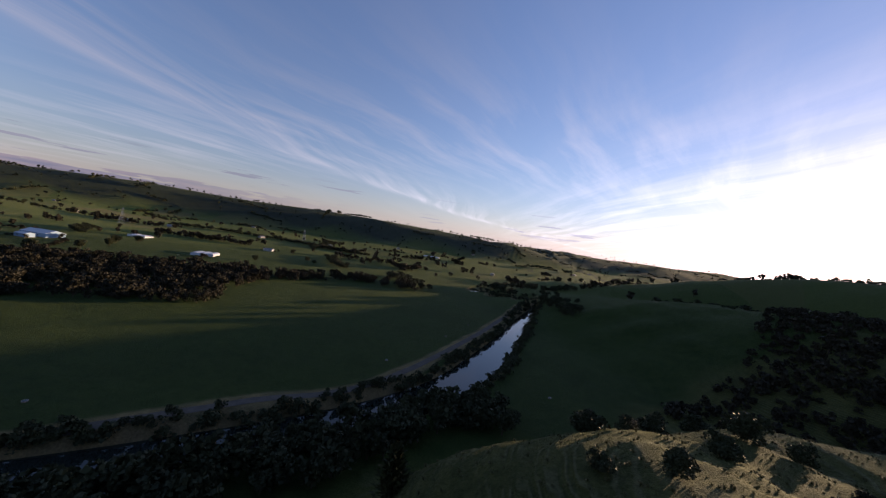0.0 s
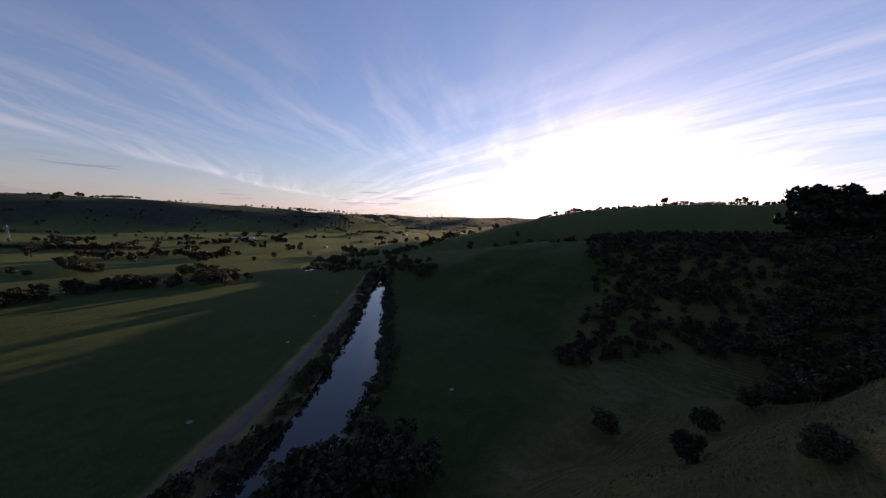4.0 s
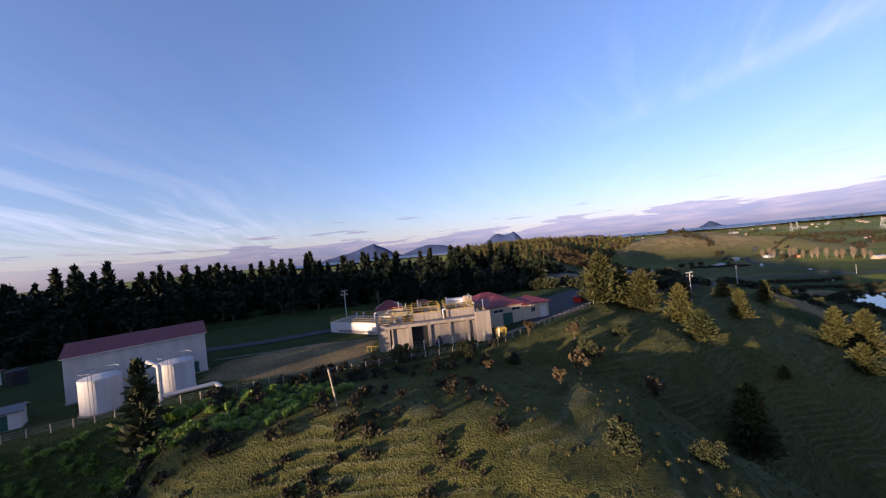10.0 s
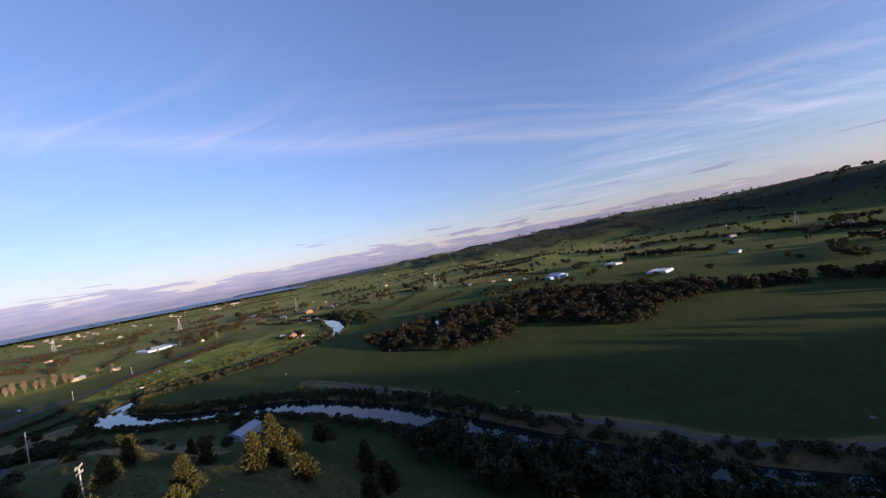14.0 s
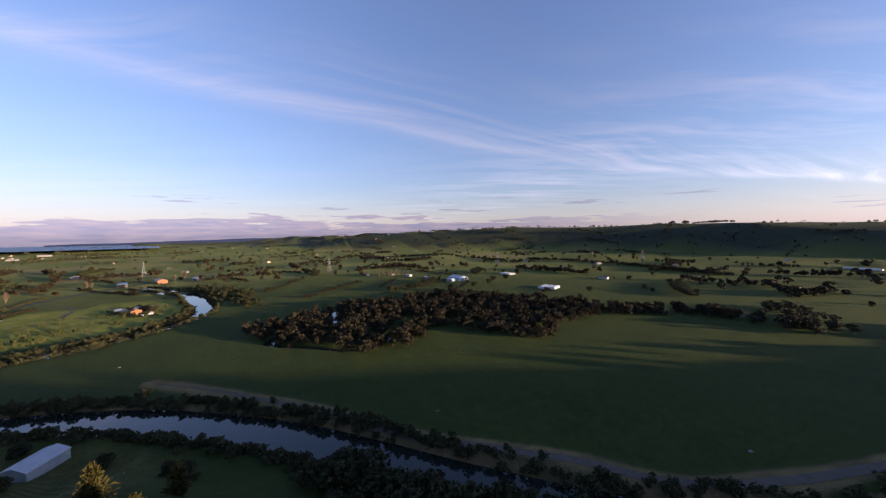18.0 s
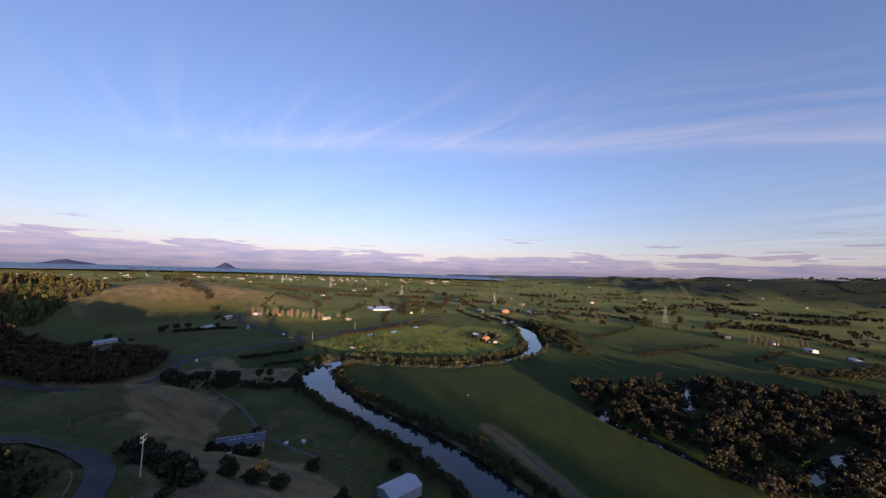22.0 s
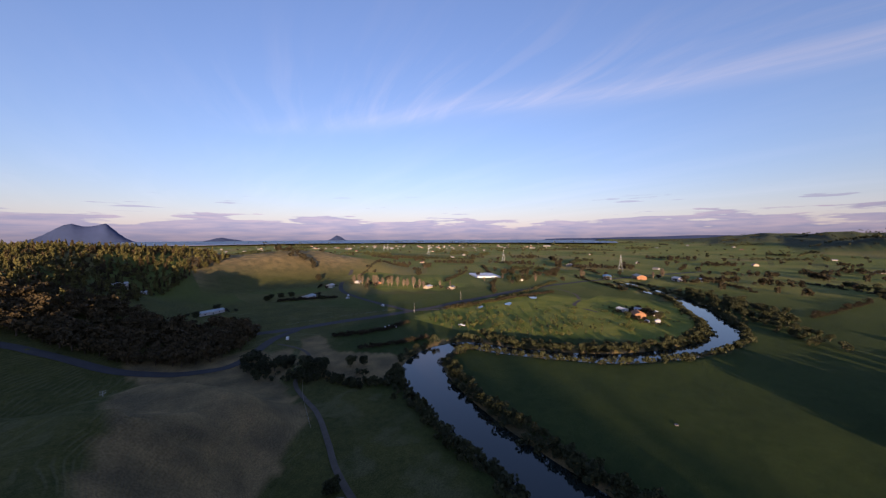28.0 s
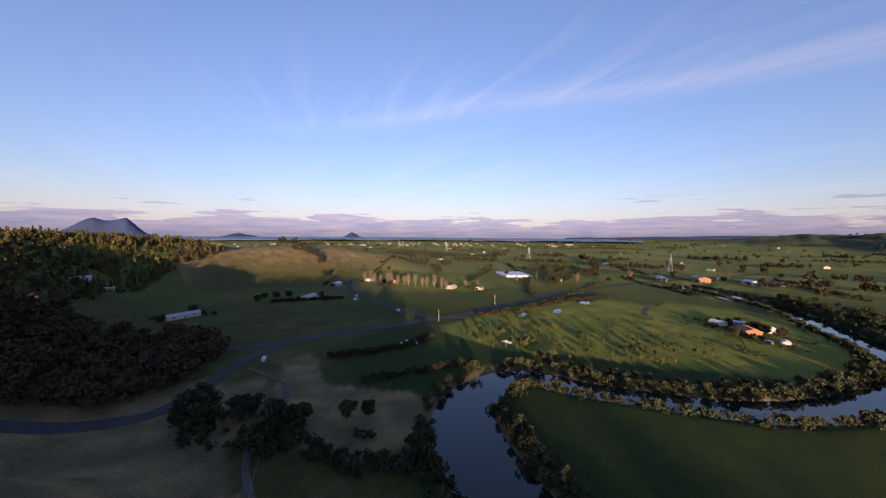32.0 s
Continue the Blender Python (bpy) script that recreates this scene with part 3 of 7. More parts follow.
def land(x, y):
    """Ground height at arrays x, y."""
    x, y = np.asarray(x, float), np.asarray(y, float)
    z = 2.2 + 0.5 * fbm(x, y, 140, 3) + 0.25 * fbm(x, y, 37, 5)
    away = np.hypot(x - 250, y - 50)
    z = z + smooth(900, 1500, away) * (2.5 * fbm(x, y, 420, 11) + 1.0)
    acc = np.zeros_like(z)
    for line, flat, run in HILLS:
        d, h = line_dist(x, y, np.array(line, float))
        d = d + 9 * fbm(x, y, 120, 21)
        u = np.clip((d - flat) / run, 0, 1)
        acc = np.maximum(acc, (h - 2) * (1 - u * u * (3 - 2 * u)))
    z = z + acc + np.clip(acc / 20, 0, 1) * (1.6 * fbm(x, y, 60, 31) + 0.5 * fbm(x, y, 17, 33))
    tz = z / 1.7 + 0.35 * fbm(x, y, 45, 51)
    z = z + 0.34 * np.sin(tz * 6.283) * smooth(14, 22, z) * (1 - smooth(48, 52, z)) * smooth(-60, -30, y) * smooth(-60, -30, x) * (1 - smooth(130, 160, x))
    # the works stand on a levelled shelf
    d, _ = line_dist(x, y, EDGE)
    sd = np.where(inside(x, y, YARD), d, -d)
    shelf = smooth(-7, 2, sd) * (1 - smooth(46, 60, x)) * smooth(-115, -95, x)
    z = z + (53.0 - z) * shelf
    # far rim of rolling hills to the south and west
    az = np.arctan2(y - 50, x - 250)
    z = z + smooth(1800, 4600, away) * 36
    rim = smooth(1500, 3600, away) * (1 - smooth(-0.15, 0.25, az)) * smooth(-3.3, -2.6, az)
    z = z + rim * (70 + 46 * fbm(x, y, 900, 41) + 20 * fbm(x, y, 260, 43))
    roll = smooth(700, 1200, away) * (1 - smooth(-0.5, -0.1, az)) * smooth(-3.2, -2.5, az)
    z = z + roll * np.maximum(0, 9 * fbm(x, y, 300, 47) + 4)
    for line, depth, bank in ((RIV, 4.0, 7.0), (CRK, 2.5, 4.0)):
        d, w = line_dist(x, y, line)
        bed = -2.0
        z = np.where(d < w + bank, np.minimum(z, bed + (z - bed) * smooth(-1.5, bank, d - w)), z)
    bay = smooth(3300, 3600, np.hypot(x - 200, y - 100)) * smooth(0.36, 0.40, az) * (1 - smooth(2.1, 2.2, az))
    z = z - bay * 60
    d, _ = line_dist(x, y, TRK)
    z = np.where(d < 9, np.maximum(z, z + 0.9 * (1 - smooth(3.0, 9.0, d))), z)
    return z


def land_at(x, y):
    return float(land(np.array([x]), np.array([y]))[0])


def axis(lo, hi, step, far):
    """Coordinates: fine from lo to hi, then ever wider out to far."""
    a = list(np.arange(lo, hi + 0.1, step))
    s, v = step, hi
    while v < far:
        s *= 1.16
        v += s
        a.append(min(v, far + 1))
    s, v = step, lo
    while v > -far:
        s *= 1.16
        v -= s
        a.insert(0, max(v, -far - 1))
    return np.array(a)


def grid_mesh(name, xs, ys, zf, material):
    gx, gy = np.meshgrid(xs, ys)
    gz = zf(gx.ravel(), gy.ravel())
    co = np.stack([gx.ravel(), gy.ravel(), gz], -1)
    nx, ny = len(xs), len(ys)
    i = np.arange((nx - 1) * (ny - 1))
    a = (i // (nx - 1)) * nx + i % (nx - 1)
    f = np.stack([a, a + 1, a + nx + 1, a + nx], -1)
    return fast_mesh(name, co, f, material, True), co


def fast_mesh(name, co, faces, material, shade=False):
    """A mesh from numpy arrays: co (n, 3), faces (m, 3 or 4)."""
    me = bpy.data.meshes.new(name)
    m, k = faces.shape
    me.vertices.add(len(co))
    me.vertices.foreach_set("co", np.ascontiguousarray(co, np.float32).ravel())
    me.loops.add(m * k)
    me.loops.foreach_set("vertex_index", np.ascontiguousarray(faces, np.int32).ravel())
    me.polygons.add(m)
    me.polygons.foreach_set("loop_start", np.arange(m, dtype=np.int32) * k)
    me.polygons.foreach_set("loop_total", np.full(m, k, np.int32))
    if shade:
        me.polygons.foreach_set("use_smooth", np.ones(m, bool))
    me.update(calc_edges=True)
    for mm in (material if isinstance(material, (list, tuple)) else [material]):
        me.materials.append(mm)
    return me


GX, GY = axis(-130, 420, 3.2, 4700), axis(-260, 380, 3.2, 4700)
GX, GY = np.unique(np.concatenate([GX, np.arange(-60, 130, 1.6)]).round(1)), np.unique(np.concatenate([GY, np.arange(-40, 130, 1.6)]).round(1))
me, gco = grid_mesh("ground", GX, GY, land, M_GROUND)


BROWN = [[(-36, 52), (-20, 53), (-7, 58), (-10, 72), (-24, 70), (-40, 64)], [(150, 213), (178, 240), (205, 270), (233, 312), (232, 335), (217, 362), (188, 372), (165, 330), (170, 290), (158, 250)],
         [(120, 140), (160, 128), (190, 160), (205, 205), (170, 225), (140, 205)],
         [(279, 422), (294, 413), (284, 372), (308, 338), (286, 306), (266, 314), (254, 342), (264, 376)], [(246, 405), (266, 400), (256, 366), (242, 372)], [(200, 404), (226, 380), (236, 345), (236, 322), (216, 312), (198, 342), (190, 380)],
         [(180, 372), (235, 352), (255, 372), (250, 415), (180, 440)]]
# fields of lime grass painted brighter for the low sun
LIME = [[(384, 405), (384, 345), (415, 290), (440, 240), (472, 185), (515, 165), (560, 182), (615, 215), (645, 255), (600, 335), (560, 400), (480, 412)], [(470, 560), (540, 500), (600, 520), (640, 600), (560, 690), (490, 640)]]
ROUGH = [[(-230, -130), (-150, -180), (-60, -150), (20, -55), (70, -10), (105, 40), (120, 110), (90, 150), (55, 118), (40, 92), (16, 68), (-8, 58), (-40, 34), (-110, 20), (-190, -40)],
         [(95, 150), (200, 112), (238, 172), (258, 260), (276, 330), (300, 420), (384, 440), (330, 600), (200, 690), (60, 480), (80, 250)],
         [(270, 700), (330, 660), (520, 700), (640, 850), (600, 980), (300, 960)]]


def cover(co):
    """Cover of the ground as colour: red rough pasture, green brown earth, blue distant patchwork in its paler sunlit
    tone.
    """
    x, y = co[:, 0], co[:, 1]
    wob = 6 * fbm(x, y, 40, 71)
    c = np.zeros((len(co), 4), np.float32)
    c[:, 3] = 1
    for k, p in enumerate(ROUGH):
        pl = np.array(list(p) + [p[0]], float)
        d, _ = line_dist(x + wob, y - wob, pl)
        c[:, 0] = np.maximum(c[:, 0], (0.92 if k == 1 else 1.0) * smooth(-14, 10, np.where(inside(x + wob, y - wob, p), d, -d)))
    for p in BROWN:
        c[:, 1] = np.maximum(c[:, 1], inside(x + 0.6 * wob, y - 0.6 * wob, p))
    d, _ = line_dist(x, y, TRK)
    c[:, 1] = np.maximum(c[:, 1], 0.75 * (1 - smooth(4, 7, d + 0.3 * wob)))
    d, w = line_dist(x, y, RIV)
    c[:, 1] = np.maximum(c[:, 1], 0.8 * (d < w + 6))
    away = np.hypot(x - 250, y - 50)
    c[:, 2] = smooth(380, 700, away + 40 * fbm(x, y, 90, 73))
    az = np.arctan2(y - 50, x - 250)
    # southern fields darkened towards the grass tone, for ground seen against the sun
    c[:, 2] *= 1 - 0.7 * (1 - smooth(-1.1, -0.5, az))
    for p in LIME:
        c[:, 2] = np.maximum(c[:, 2], 0.85 * inside(x, y, p))
    # tan dry grass on the upper slope, with its evening sunlight painted in
    tan_hill = inside(x, y, ROUGH[2]) * smooth(17, 27, co[:, 2] + 5 * fbm(x, y, 70, 83))
    c[:, 1] = np.maximum(c[:, 1], 1.0 * tan_hill)
    az = np.arctan2(y - 50, x - 250)
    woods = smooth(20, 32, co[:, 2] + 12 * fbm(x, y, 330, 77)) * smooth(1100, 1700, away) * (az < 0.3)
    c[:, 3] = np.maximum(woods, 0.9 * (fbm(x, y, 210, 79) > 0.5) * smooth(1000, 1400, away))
    return c


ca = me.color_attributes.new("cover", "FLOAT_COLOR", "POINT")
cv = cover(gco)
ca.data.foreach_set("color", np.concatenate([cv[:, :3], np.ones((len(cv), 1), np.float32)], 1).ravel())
la = me.attributes.new("sunlit_lime", "FLOAT", "POINT")
la.data.foreach_set("value", np.ascontiguousarray(sum(inside(gco[:, 0] + 5 * fbm(gco[:, 0], gco[:, 1], 60, 5), gco[:, 1], p) for p in LIME) * 0.9, np.float32))
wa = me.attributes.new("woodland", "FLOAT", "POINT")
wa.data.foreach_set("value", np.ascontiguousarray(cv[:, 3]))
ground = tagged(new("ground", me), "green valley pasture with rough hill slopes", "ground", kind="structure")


def ribbon(name, line, widths, zf, material, lift=0.0, label="", category="", kind="structure", across=4):
    """A band along a line, resting on the land."""
    a = np.array(line, float)
    t = np.gradient(a[:, :2], axis=0)
    t /= np.linalg.norm(t, axis=1, keepdims=True) + 1e-9
    nrm = np.stack([-t[:, 1], t[:, 0]], -1)
    w = np.broadcast_to(np.asarray(widths, float), (len(a),))
    k = np.linspace(-1, 1, across + 1)
    p = a[:, None, :2] + nrm[:, None, :] * (w[:, None] * k[None])[..., None]
    z = zf(p[..., 0].ravel(), p[..., 1].ravel()) + lift
    co = np.concatenate([p.reshape(-1, 2), z[:, None]], 1)
    i = np.arange((len(a) - 1) * across)
    b = (i // across) * (across + 1) + i % across
    f = np.stack([b, b + 1, b + across + 2, b + across + 1], -1)
    ob = new(name, fast_mesh(name, co, f, material, True))
    return tagged(ob, label, category, kind=kind)


flat = lambda x, y: np.zeros_like(x)
ribbon("river", RIV, RIV[:, 2] + 4.5, flat, M_WATER, 0.0, "still dark river mirroring the evening sky", "river")
ribbon("creek", CRK, CRK[:, 2] + 2.5, flat, M_WATER, 0.3, "narrow winding creek among the bush", "creek")
for k_, pts_ in enumerate(([(556, 366, 3), (566, 374, 6), (580, 380, 3)], [(498, 368, 2), (504, 372, 4), (514, 375, 2)], [(462, 384, 2), (468, 386, 3), (476, 388, 2)])):
    pa_ = resample(pts_, 3)
    ribbon("pond", pa_, pa_[:, 2], land, M_WATER, 0.4, "small still pond in the paddock", "pond")
ribbon("farm_track", TRK, np.minimum(0.3 + 0.12 * np.arange(len(TRK)), 2.1), land, M_GRAVEL, 0.12, "pale gravel track along the stopbank", "track")
k_ = np.linspace(0.30, 2.25, 40)
sea_co = np.concatenate([np.stack([200 + r * np.cos(k_), 100 + r * np.sin(k_), np.full(40, 28.0)], -1) for r in (2750, 4750)])
i_ = np.arange(39)
sea = new("sea", fast_mesh("sea", sea_co, np.stack([i_, i_ + 40, i_ + 41, i_ + 1], -1), M_SEA))
tagged(sea, "distant pale blue sea", "sea", kind="structure")


# ---------- plants ----------
def quads(centres, size, rng, flatten=1.0, up=0.0):
    """Small leaf-clump cards round the centres: vertices (n, 4, 3)."""
    n = len(centres)
    a = rng.normal(size=(n, 3))
    a[:, 2] *= flatten
    a /= np.linalg.norm(a, axis=1, keepdims=True)
    b = rng.normal(size=(n, 3))
    b[:, 2] = b[:, 2] * flatten + up
    b -= a * (a * b).sum(1, keepdims=True)
    b /= np.linalg.norm(b, axis=1, keepdims=True)
    s = np.asarray(size).reshape(-1, 1) * rng.uniform(0.6, 1.3, (n, 1))
    r = rng.uniform(0.55, 1.0, (n, 1))
    return np.stack([centres - a * s - b * s * r * 0.5, centres + a * s * 0.8 - b * s * r, centres + a * s + b * s * 0.6 * r, centres - a * s * 0.5 + b * s * r], 1)


def sprays(centres, out, size, rng, width=0.34, noise=0.45):
    """Pointed cards that reach along the directions 'out': boughs and needles."""
    n = len(centres)
    a = out / (np.linalg.norm(out, axis=1, keepdims=True) + 1e-9) + rng.normal(0, noise, (n, 3))
    a /= np.linalg.norm(a, axis=1, keepdims=True)
    b = rng.normal(size=(n, 3))
    b -= a * (a * b).sum(1, keepdims=True)
    b /= np.linalg.norm(b, axis=1, keepdims=True)
    s = np.asarray(size).reshape(-1, 1) * rng.uniform(0.7, 1.4, (n, 1))
    return np.stack([centres - a * s, centres - b * s * width + a * s * 0.1, centres + a * s * 1.2, centres + b * s * width - a * s * 0.2], 1)


def tube(p0, p1, r0, r1, sides=5):
    p0, p1 = np.array(p0, float), np.array(p1, float)
    d = p1 - p0
    d /= np.linalg.norm(d) + 1e-9
    u = np.cross(d, (0.3, 0.9, 0.2))
    u /= np.linalg.norm(u) + 1e-9
    v = np.cross(d, u)
    k = np.arange(sides) * 2 * math.pi / sides
    ring = np.cos(k)[:, None] * u + np.sin(k)[:, None] * v
    a, b = p0 + ring * r0, p1 + ring * r1
    return np.stack([a, np.roll(a, -1, 0), np.roll(b, -1, 0), b], 1)


def broadleaf(seed, h, r, n, size, trunk=0.25, blobs=9):
    """Round-headed tree or bush: (wood quads, leaf quads)."""
    rng = np.random.RandomState(seed)
    th = h * trunk
    c = np.stack([rng.normal(0, 0.42, blobs) * r, rng.normal(0, 0.42, blobs) * r, th + (h - th) * rng.uniform(0.15, 0.82, blobs)], -1)
    br = r * rng.uniform(0.32, 0.62, blobs) * (1.15 - 0.5 * (c[:, 2] - th) / (h - th + 1e-6))
    i = rng.randint(0, blobs, n)
    d = rng.normal(size=(n, 3))
    d /= np.linalg.norm(d, axis=1, keepdims=True)
    p = c[i] + d * br[i][:, None] * rng.uniform(0.72, 1.05, (n, 1)) * (1, 1, 0.8)
    p[:, 2] = np.maximum(p[:, 2], 0.1)
    wood = [tube((0, 0, -0.6), (0, 0, th + 0.3 * (h - th)), 0.035 * h, 0.02 * h)]
    for k in range(min(blobs, 6)):
        wood.append(tube((0, 0, th * 0.8), c[k], 0.016 * h, 0.006 * h, 4))
    return np.concatenate(wood), quads(p, size, rng)


def conifer(seed, h, r, whorls, per, size, droop=0.25, start=0.12, layered=False):
    """Spire or layered cypress with boughs."""
    rng = np.random.RandomState(seed)
    pts, wood = [], [tube((0, 0, -0.6), (0, 0, h * 0.97), 0.022 * h, 0.004 * h)]
    for k in range(whorls):
        u = k / (whorls - 1.0)
        z = h * (start + (0.98 - start) * u)
        rr = r * ((1 - u) ** (0.62 if layered else 0.7) + 0.05) * rng.uniform(0.7 if layered else 0.6, 1.2)
        for j in range(per):
            a = rng.uniform(0, 6.283)
            ln_ = rr * rng.uniform(0.45, 1.15)
            m = 2 + int(3.5 * ln_ / r)
            for q in range(m):
                f = (q + 0.6) / m
                pts.append((math.cos(a) * ln_ * f + rng.normal(0, 0.05 * r), math.sin(a) * ln_ * f + rng.normal(0, 0.05 * r), z - droop * ln_ * f + (0.12 * ln_ if layered else 0) * f * f + rng.normal(0, 0.012 * h)))
            if j % 3 == 0 and k % 2 == 0:
                wood.append(tube((0, 0, z), (math.cos(a) * ln_ * 0.8, math.sin(a) * ln_ * 0.8, z - droop * ln_ * 0.8), 0.006 * h, 0.002 * h, 3))
    p = np.array(pts)
    out = np.stack([p[:, 0], p[:, 1], np.full(len(p), (0.35 if layered else 0.15) * r)], -1)
    return np.concatenate(wood), sprays(p, out, size, rng, 0.42 if layered else 0.5)


def bare(seed, h, spread, n=60, twigs=500, size=0.5, upright=False):
    """Leafless tree: branches and a haze of twigs."""
    rng = np.random.RandomState(seed)
    wood = [tube((0, 0, -0.6), (0, 0, h * (0.9 if upright else 0.45)), 0.02 * h, 0.008 * h)]
    ends = []
    for k in range(n):
        a = rng.uniform(0, 6.283)
        z0 = h * rng.uniform(0.12, 0.8) if upright else h * rng.uniform(0.2, 0.45)
        l = spread * rng.uniform(0.5, 1.0) * (1.0 if not upright else (1.1 - z0 / h))
        rise = l * 2.2 if upright else (h - z0) * rng.uniform(0.4, 0.95)
        e = np.array((math.cos(a) * l, math.sin(a) * l, min(h, z0 + rise)))
        s = np.array((0, 0, z0))
        wood.append(tube(s, e, 0.006 * h, 0.002 * h, 3))
        ends.append((s, e))
    i = rng.randint(0, n, twigs)
    u = rng.uniform(0.35, 1.05, twigs)
    p = np.array([ends[a][0] + (ends[a][1] - ends[a][0]) * b for a, b in zip(i, u)]) + rng.normal(0, 0.05 * h * 0.5, (twigs, 3))
    q = quads(p, size, rng, 1.0, 1.5)
    mid = q.mean(1, keepdims=True)
    return np.concatenate(wood), mid + (q - mid) * (0.35, 0.35, 1.0)


def tuft(seed, h, r, n, size):
    """Flax, tussock or pampas: blades that fan out from the foot."""
    rng = np.random.RandomState(seed)
    a, l = rng.uniform(0, 6.283, n), rng.uniform(0.3, 1.0, n)
    base = np.stack([np.cos(a) * 0.15 * r, np.sin(a) * 0.15 * r, np.zeros(n)], -1)
    tip = np.stack([np.cos(a) * r * l, np.sin(a) * r * l, h * (1.05 - 0.55 * l)], -1)
    side = np.stack([-np.sin(a), np.cos(a), 0 * a], -1) * size
    mid = base * 0.4 + tip * 0.6 + (0, 0, 0.18 * h)
    return None, np.concatenate([np.stack([base - side, base + side, mid + side, mid - side], 1), np.stack([mid - side, mid + side, tip + side * 0.2, tip - side * 0.2], 1)])


def qmesh(name, q, material):
    return fast_mesh(name, q.reshape(-1, 3), np.arange(len(q) * 4).reshape(-1, 4), material)


def empty(name, m=None):
    ob = new(name)
    ob.matrix_world = m or Matrix()
    return ob


def plant(kind, shape, leaf, bark, label, category, group=""):
    """One plant as an Empty with trunk and crown; set up once, then copied."""
    root = tagged(empty(kind), label, category, group)
    wood, leaves = shape
    parts = ((("trunk", wood, bark),) if wood is not None else ()) + ((("crown", leaves, leaf),) if wood is not None else (("blades", leaves, leaf),))
    for nm, q, mm in parts:
        o = new(nm, qmesh(nm, q, mm))
        o.parent = root
    return root


FIRST = {}


def put(root, x, y, s=1.0, turn=0.0, z=None, lean=0.0):
    """Stands a plant or thing on the land: the first time the original, later a copy."""
    z = land_at(x, y) if z is None else z
    m = pose(x, y, z - 0.05, lean, 0, turn)
    if root.name not in FIRST:
        FIRST[root.name] = root
        root.matrix_world = m @ Matrix.Diagonal((s, s, s, 1))
        return root
    ob = copy_thing(root, m)
    ob.scale = (s, s, s)
    return ob


def stand(name, shapes, leaf, bark, places, label, category, smin=0.7, smax=1.25, seed=1, zf=None):
    """Many plants that nobody would count, joined: one object of kind stuff, with two materials."""
    rng = np.random.RandomState(seed)
    wq, lq = [], []
    xs, ys = np.array([p[0] for p in places], float), np.array([p[1] for p in places], float)
    zs = (zf or land)(xs, ys)
    for x, y, z in zip(xs, ys, zs):
        w, l = shapes[rng.randint(len(shapes))]
        a, s = rng.uniform(0, 6.283), rng.uniform(smin, smax)
        ca_, sa_ = math.cos(a), math.sin(a)
        rot = np.array(((ca_, sa_, 0), (-sa_, ca_, 0), (0, 0, 1))) * s
        off = np.array((x, y, z - 0.1))
        if w is not None:
            wq.append(w @ rot + off)
        lq.append((l * (1, 1, rng.uniform(0.85, 1.2))) @ rot + off)
    allq = lq + wq
    q = np.concatenate(allq)
    me_ = fast_mesh(name, q.reshape(-1, 3), np.arange(len(q) * 4).reshape(-1, 4), [leaf, bark])
    nl = sum(len(v) for v in lq)
    idx = np.zeros(len(q), np.int32)
    idx[nl:] = 1
    me_.polygons.foreach_set("material_index", idx)
    return tagged(new(name, me_), label, category, kind="stuff")


def scatter(poly, n, seed, gap=0.0, avoid=None):
    """Random places inside a polygon, some metres apart."""
    rng = np.random.RandomState(seed)
    a = np.array(poly, float)
    lo, hi = a.min(0), a.max(0)
    out = []
    tries = 0
    while len(out) < n and tries < 60:
        tries += 1
        p = rng.uniform(lo, hi, (n * 3, 2))
        p = p[inside(p[:, 0], p[:, 1], poly)]
        if avoid is not None and len(p):
            p = p[~avoid(p[:, 0], p[:, 1])]
        for v in p:
            if len(out) >= n:
                break
            if gap == 0 or all((v[0] - o[0]) ** 2 + (v[1] - o[1]) ** 2 > gap * gap for o in out[-400:]):
                out.append(v)
    return out


def along(line, step, off0, off1, seed, jitter=1.0, both=True, keep=1.0):
    """Places beside a line."""
    rng = np.random.RandomState(seed)
    a = resample(line, step)
    t = np.gradient(a[:, :2], axis=0)
    t /= np.linalg.norm(t, axis=1, keepdims=True) + 1e-9
    out = []
    for p, d in zip(a, t):
        for s in ((-1, 1) if both is True else (both,)):
            if rng.rand() > keep:
                continue
            o = rng.uniform(off0, off1) + (p[2] if len(p) > 2 else 0)
            out.append((p[0] - d[1] * s * o + rng.normal(0, jitter), p[1] + d[0] * s * o + rng.normal(0, jitter)))
    return out


def wet(x, y):
    d, w = line_dist(np.asarray(x, float), np.asarray(y, float), RIV)
    return d < w + 1.2


# shapes that are shared out
S_SHRUB = [broadleaf(10 + i, 3.6, 2.3, 150, 0.42, 0.12, 7) for i in range(4)]
S_TREE = [broadleaf(20 + i, 8.5, 3.7, 400, 0.52, 0.2, 13) for i in range(5)]
S_FARTREE = [broadleaf(30 + i, 9.0, 4.2, 90, 1.15, 0.2, 7) for i in range(4)]
S_PINE = [conifer(40 + i, 20.0, 4.6, 22, 11, 1.1, 0.25, 0.02) for i in range(4)]
S_PINE2 = [conifer(48 + i, 13.0, 3.4, 13, 6, 0.95, 0.25, 0.06) for i in range(3)]

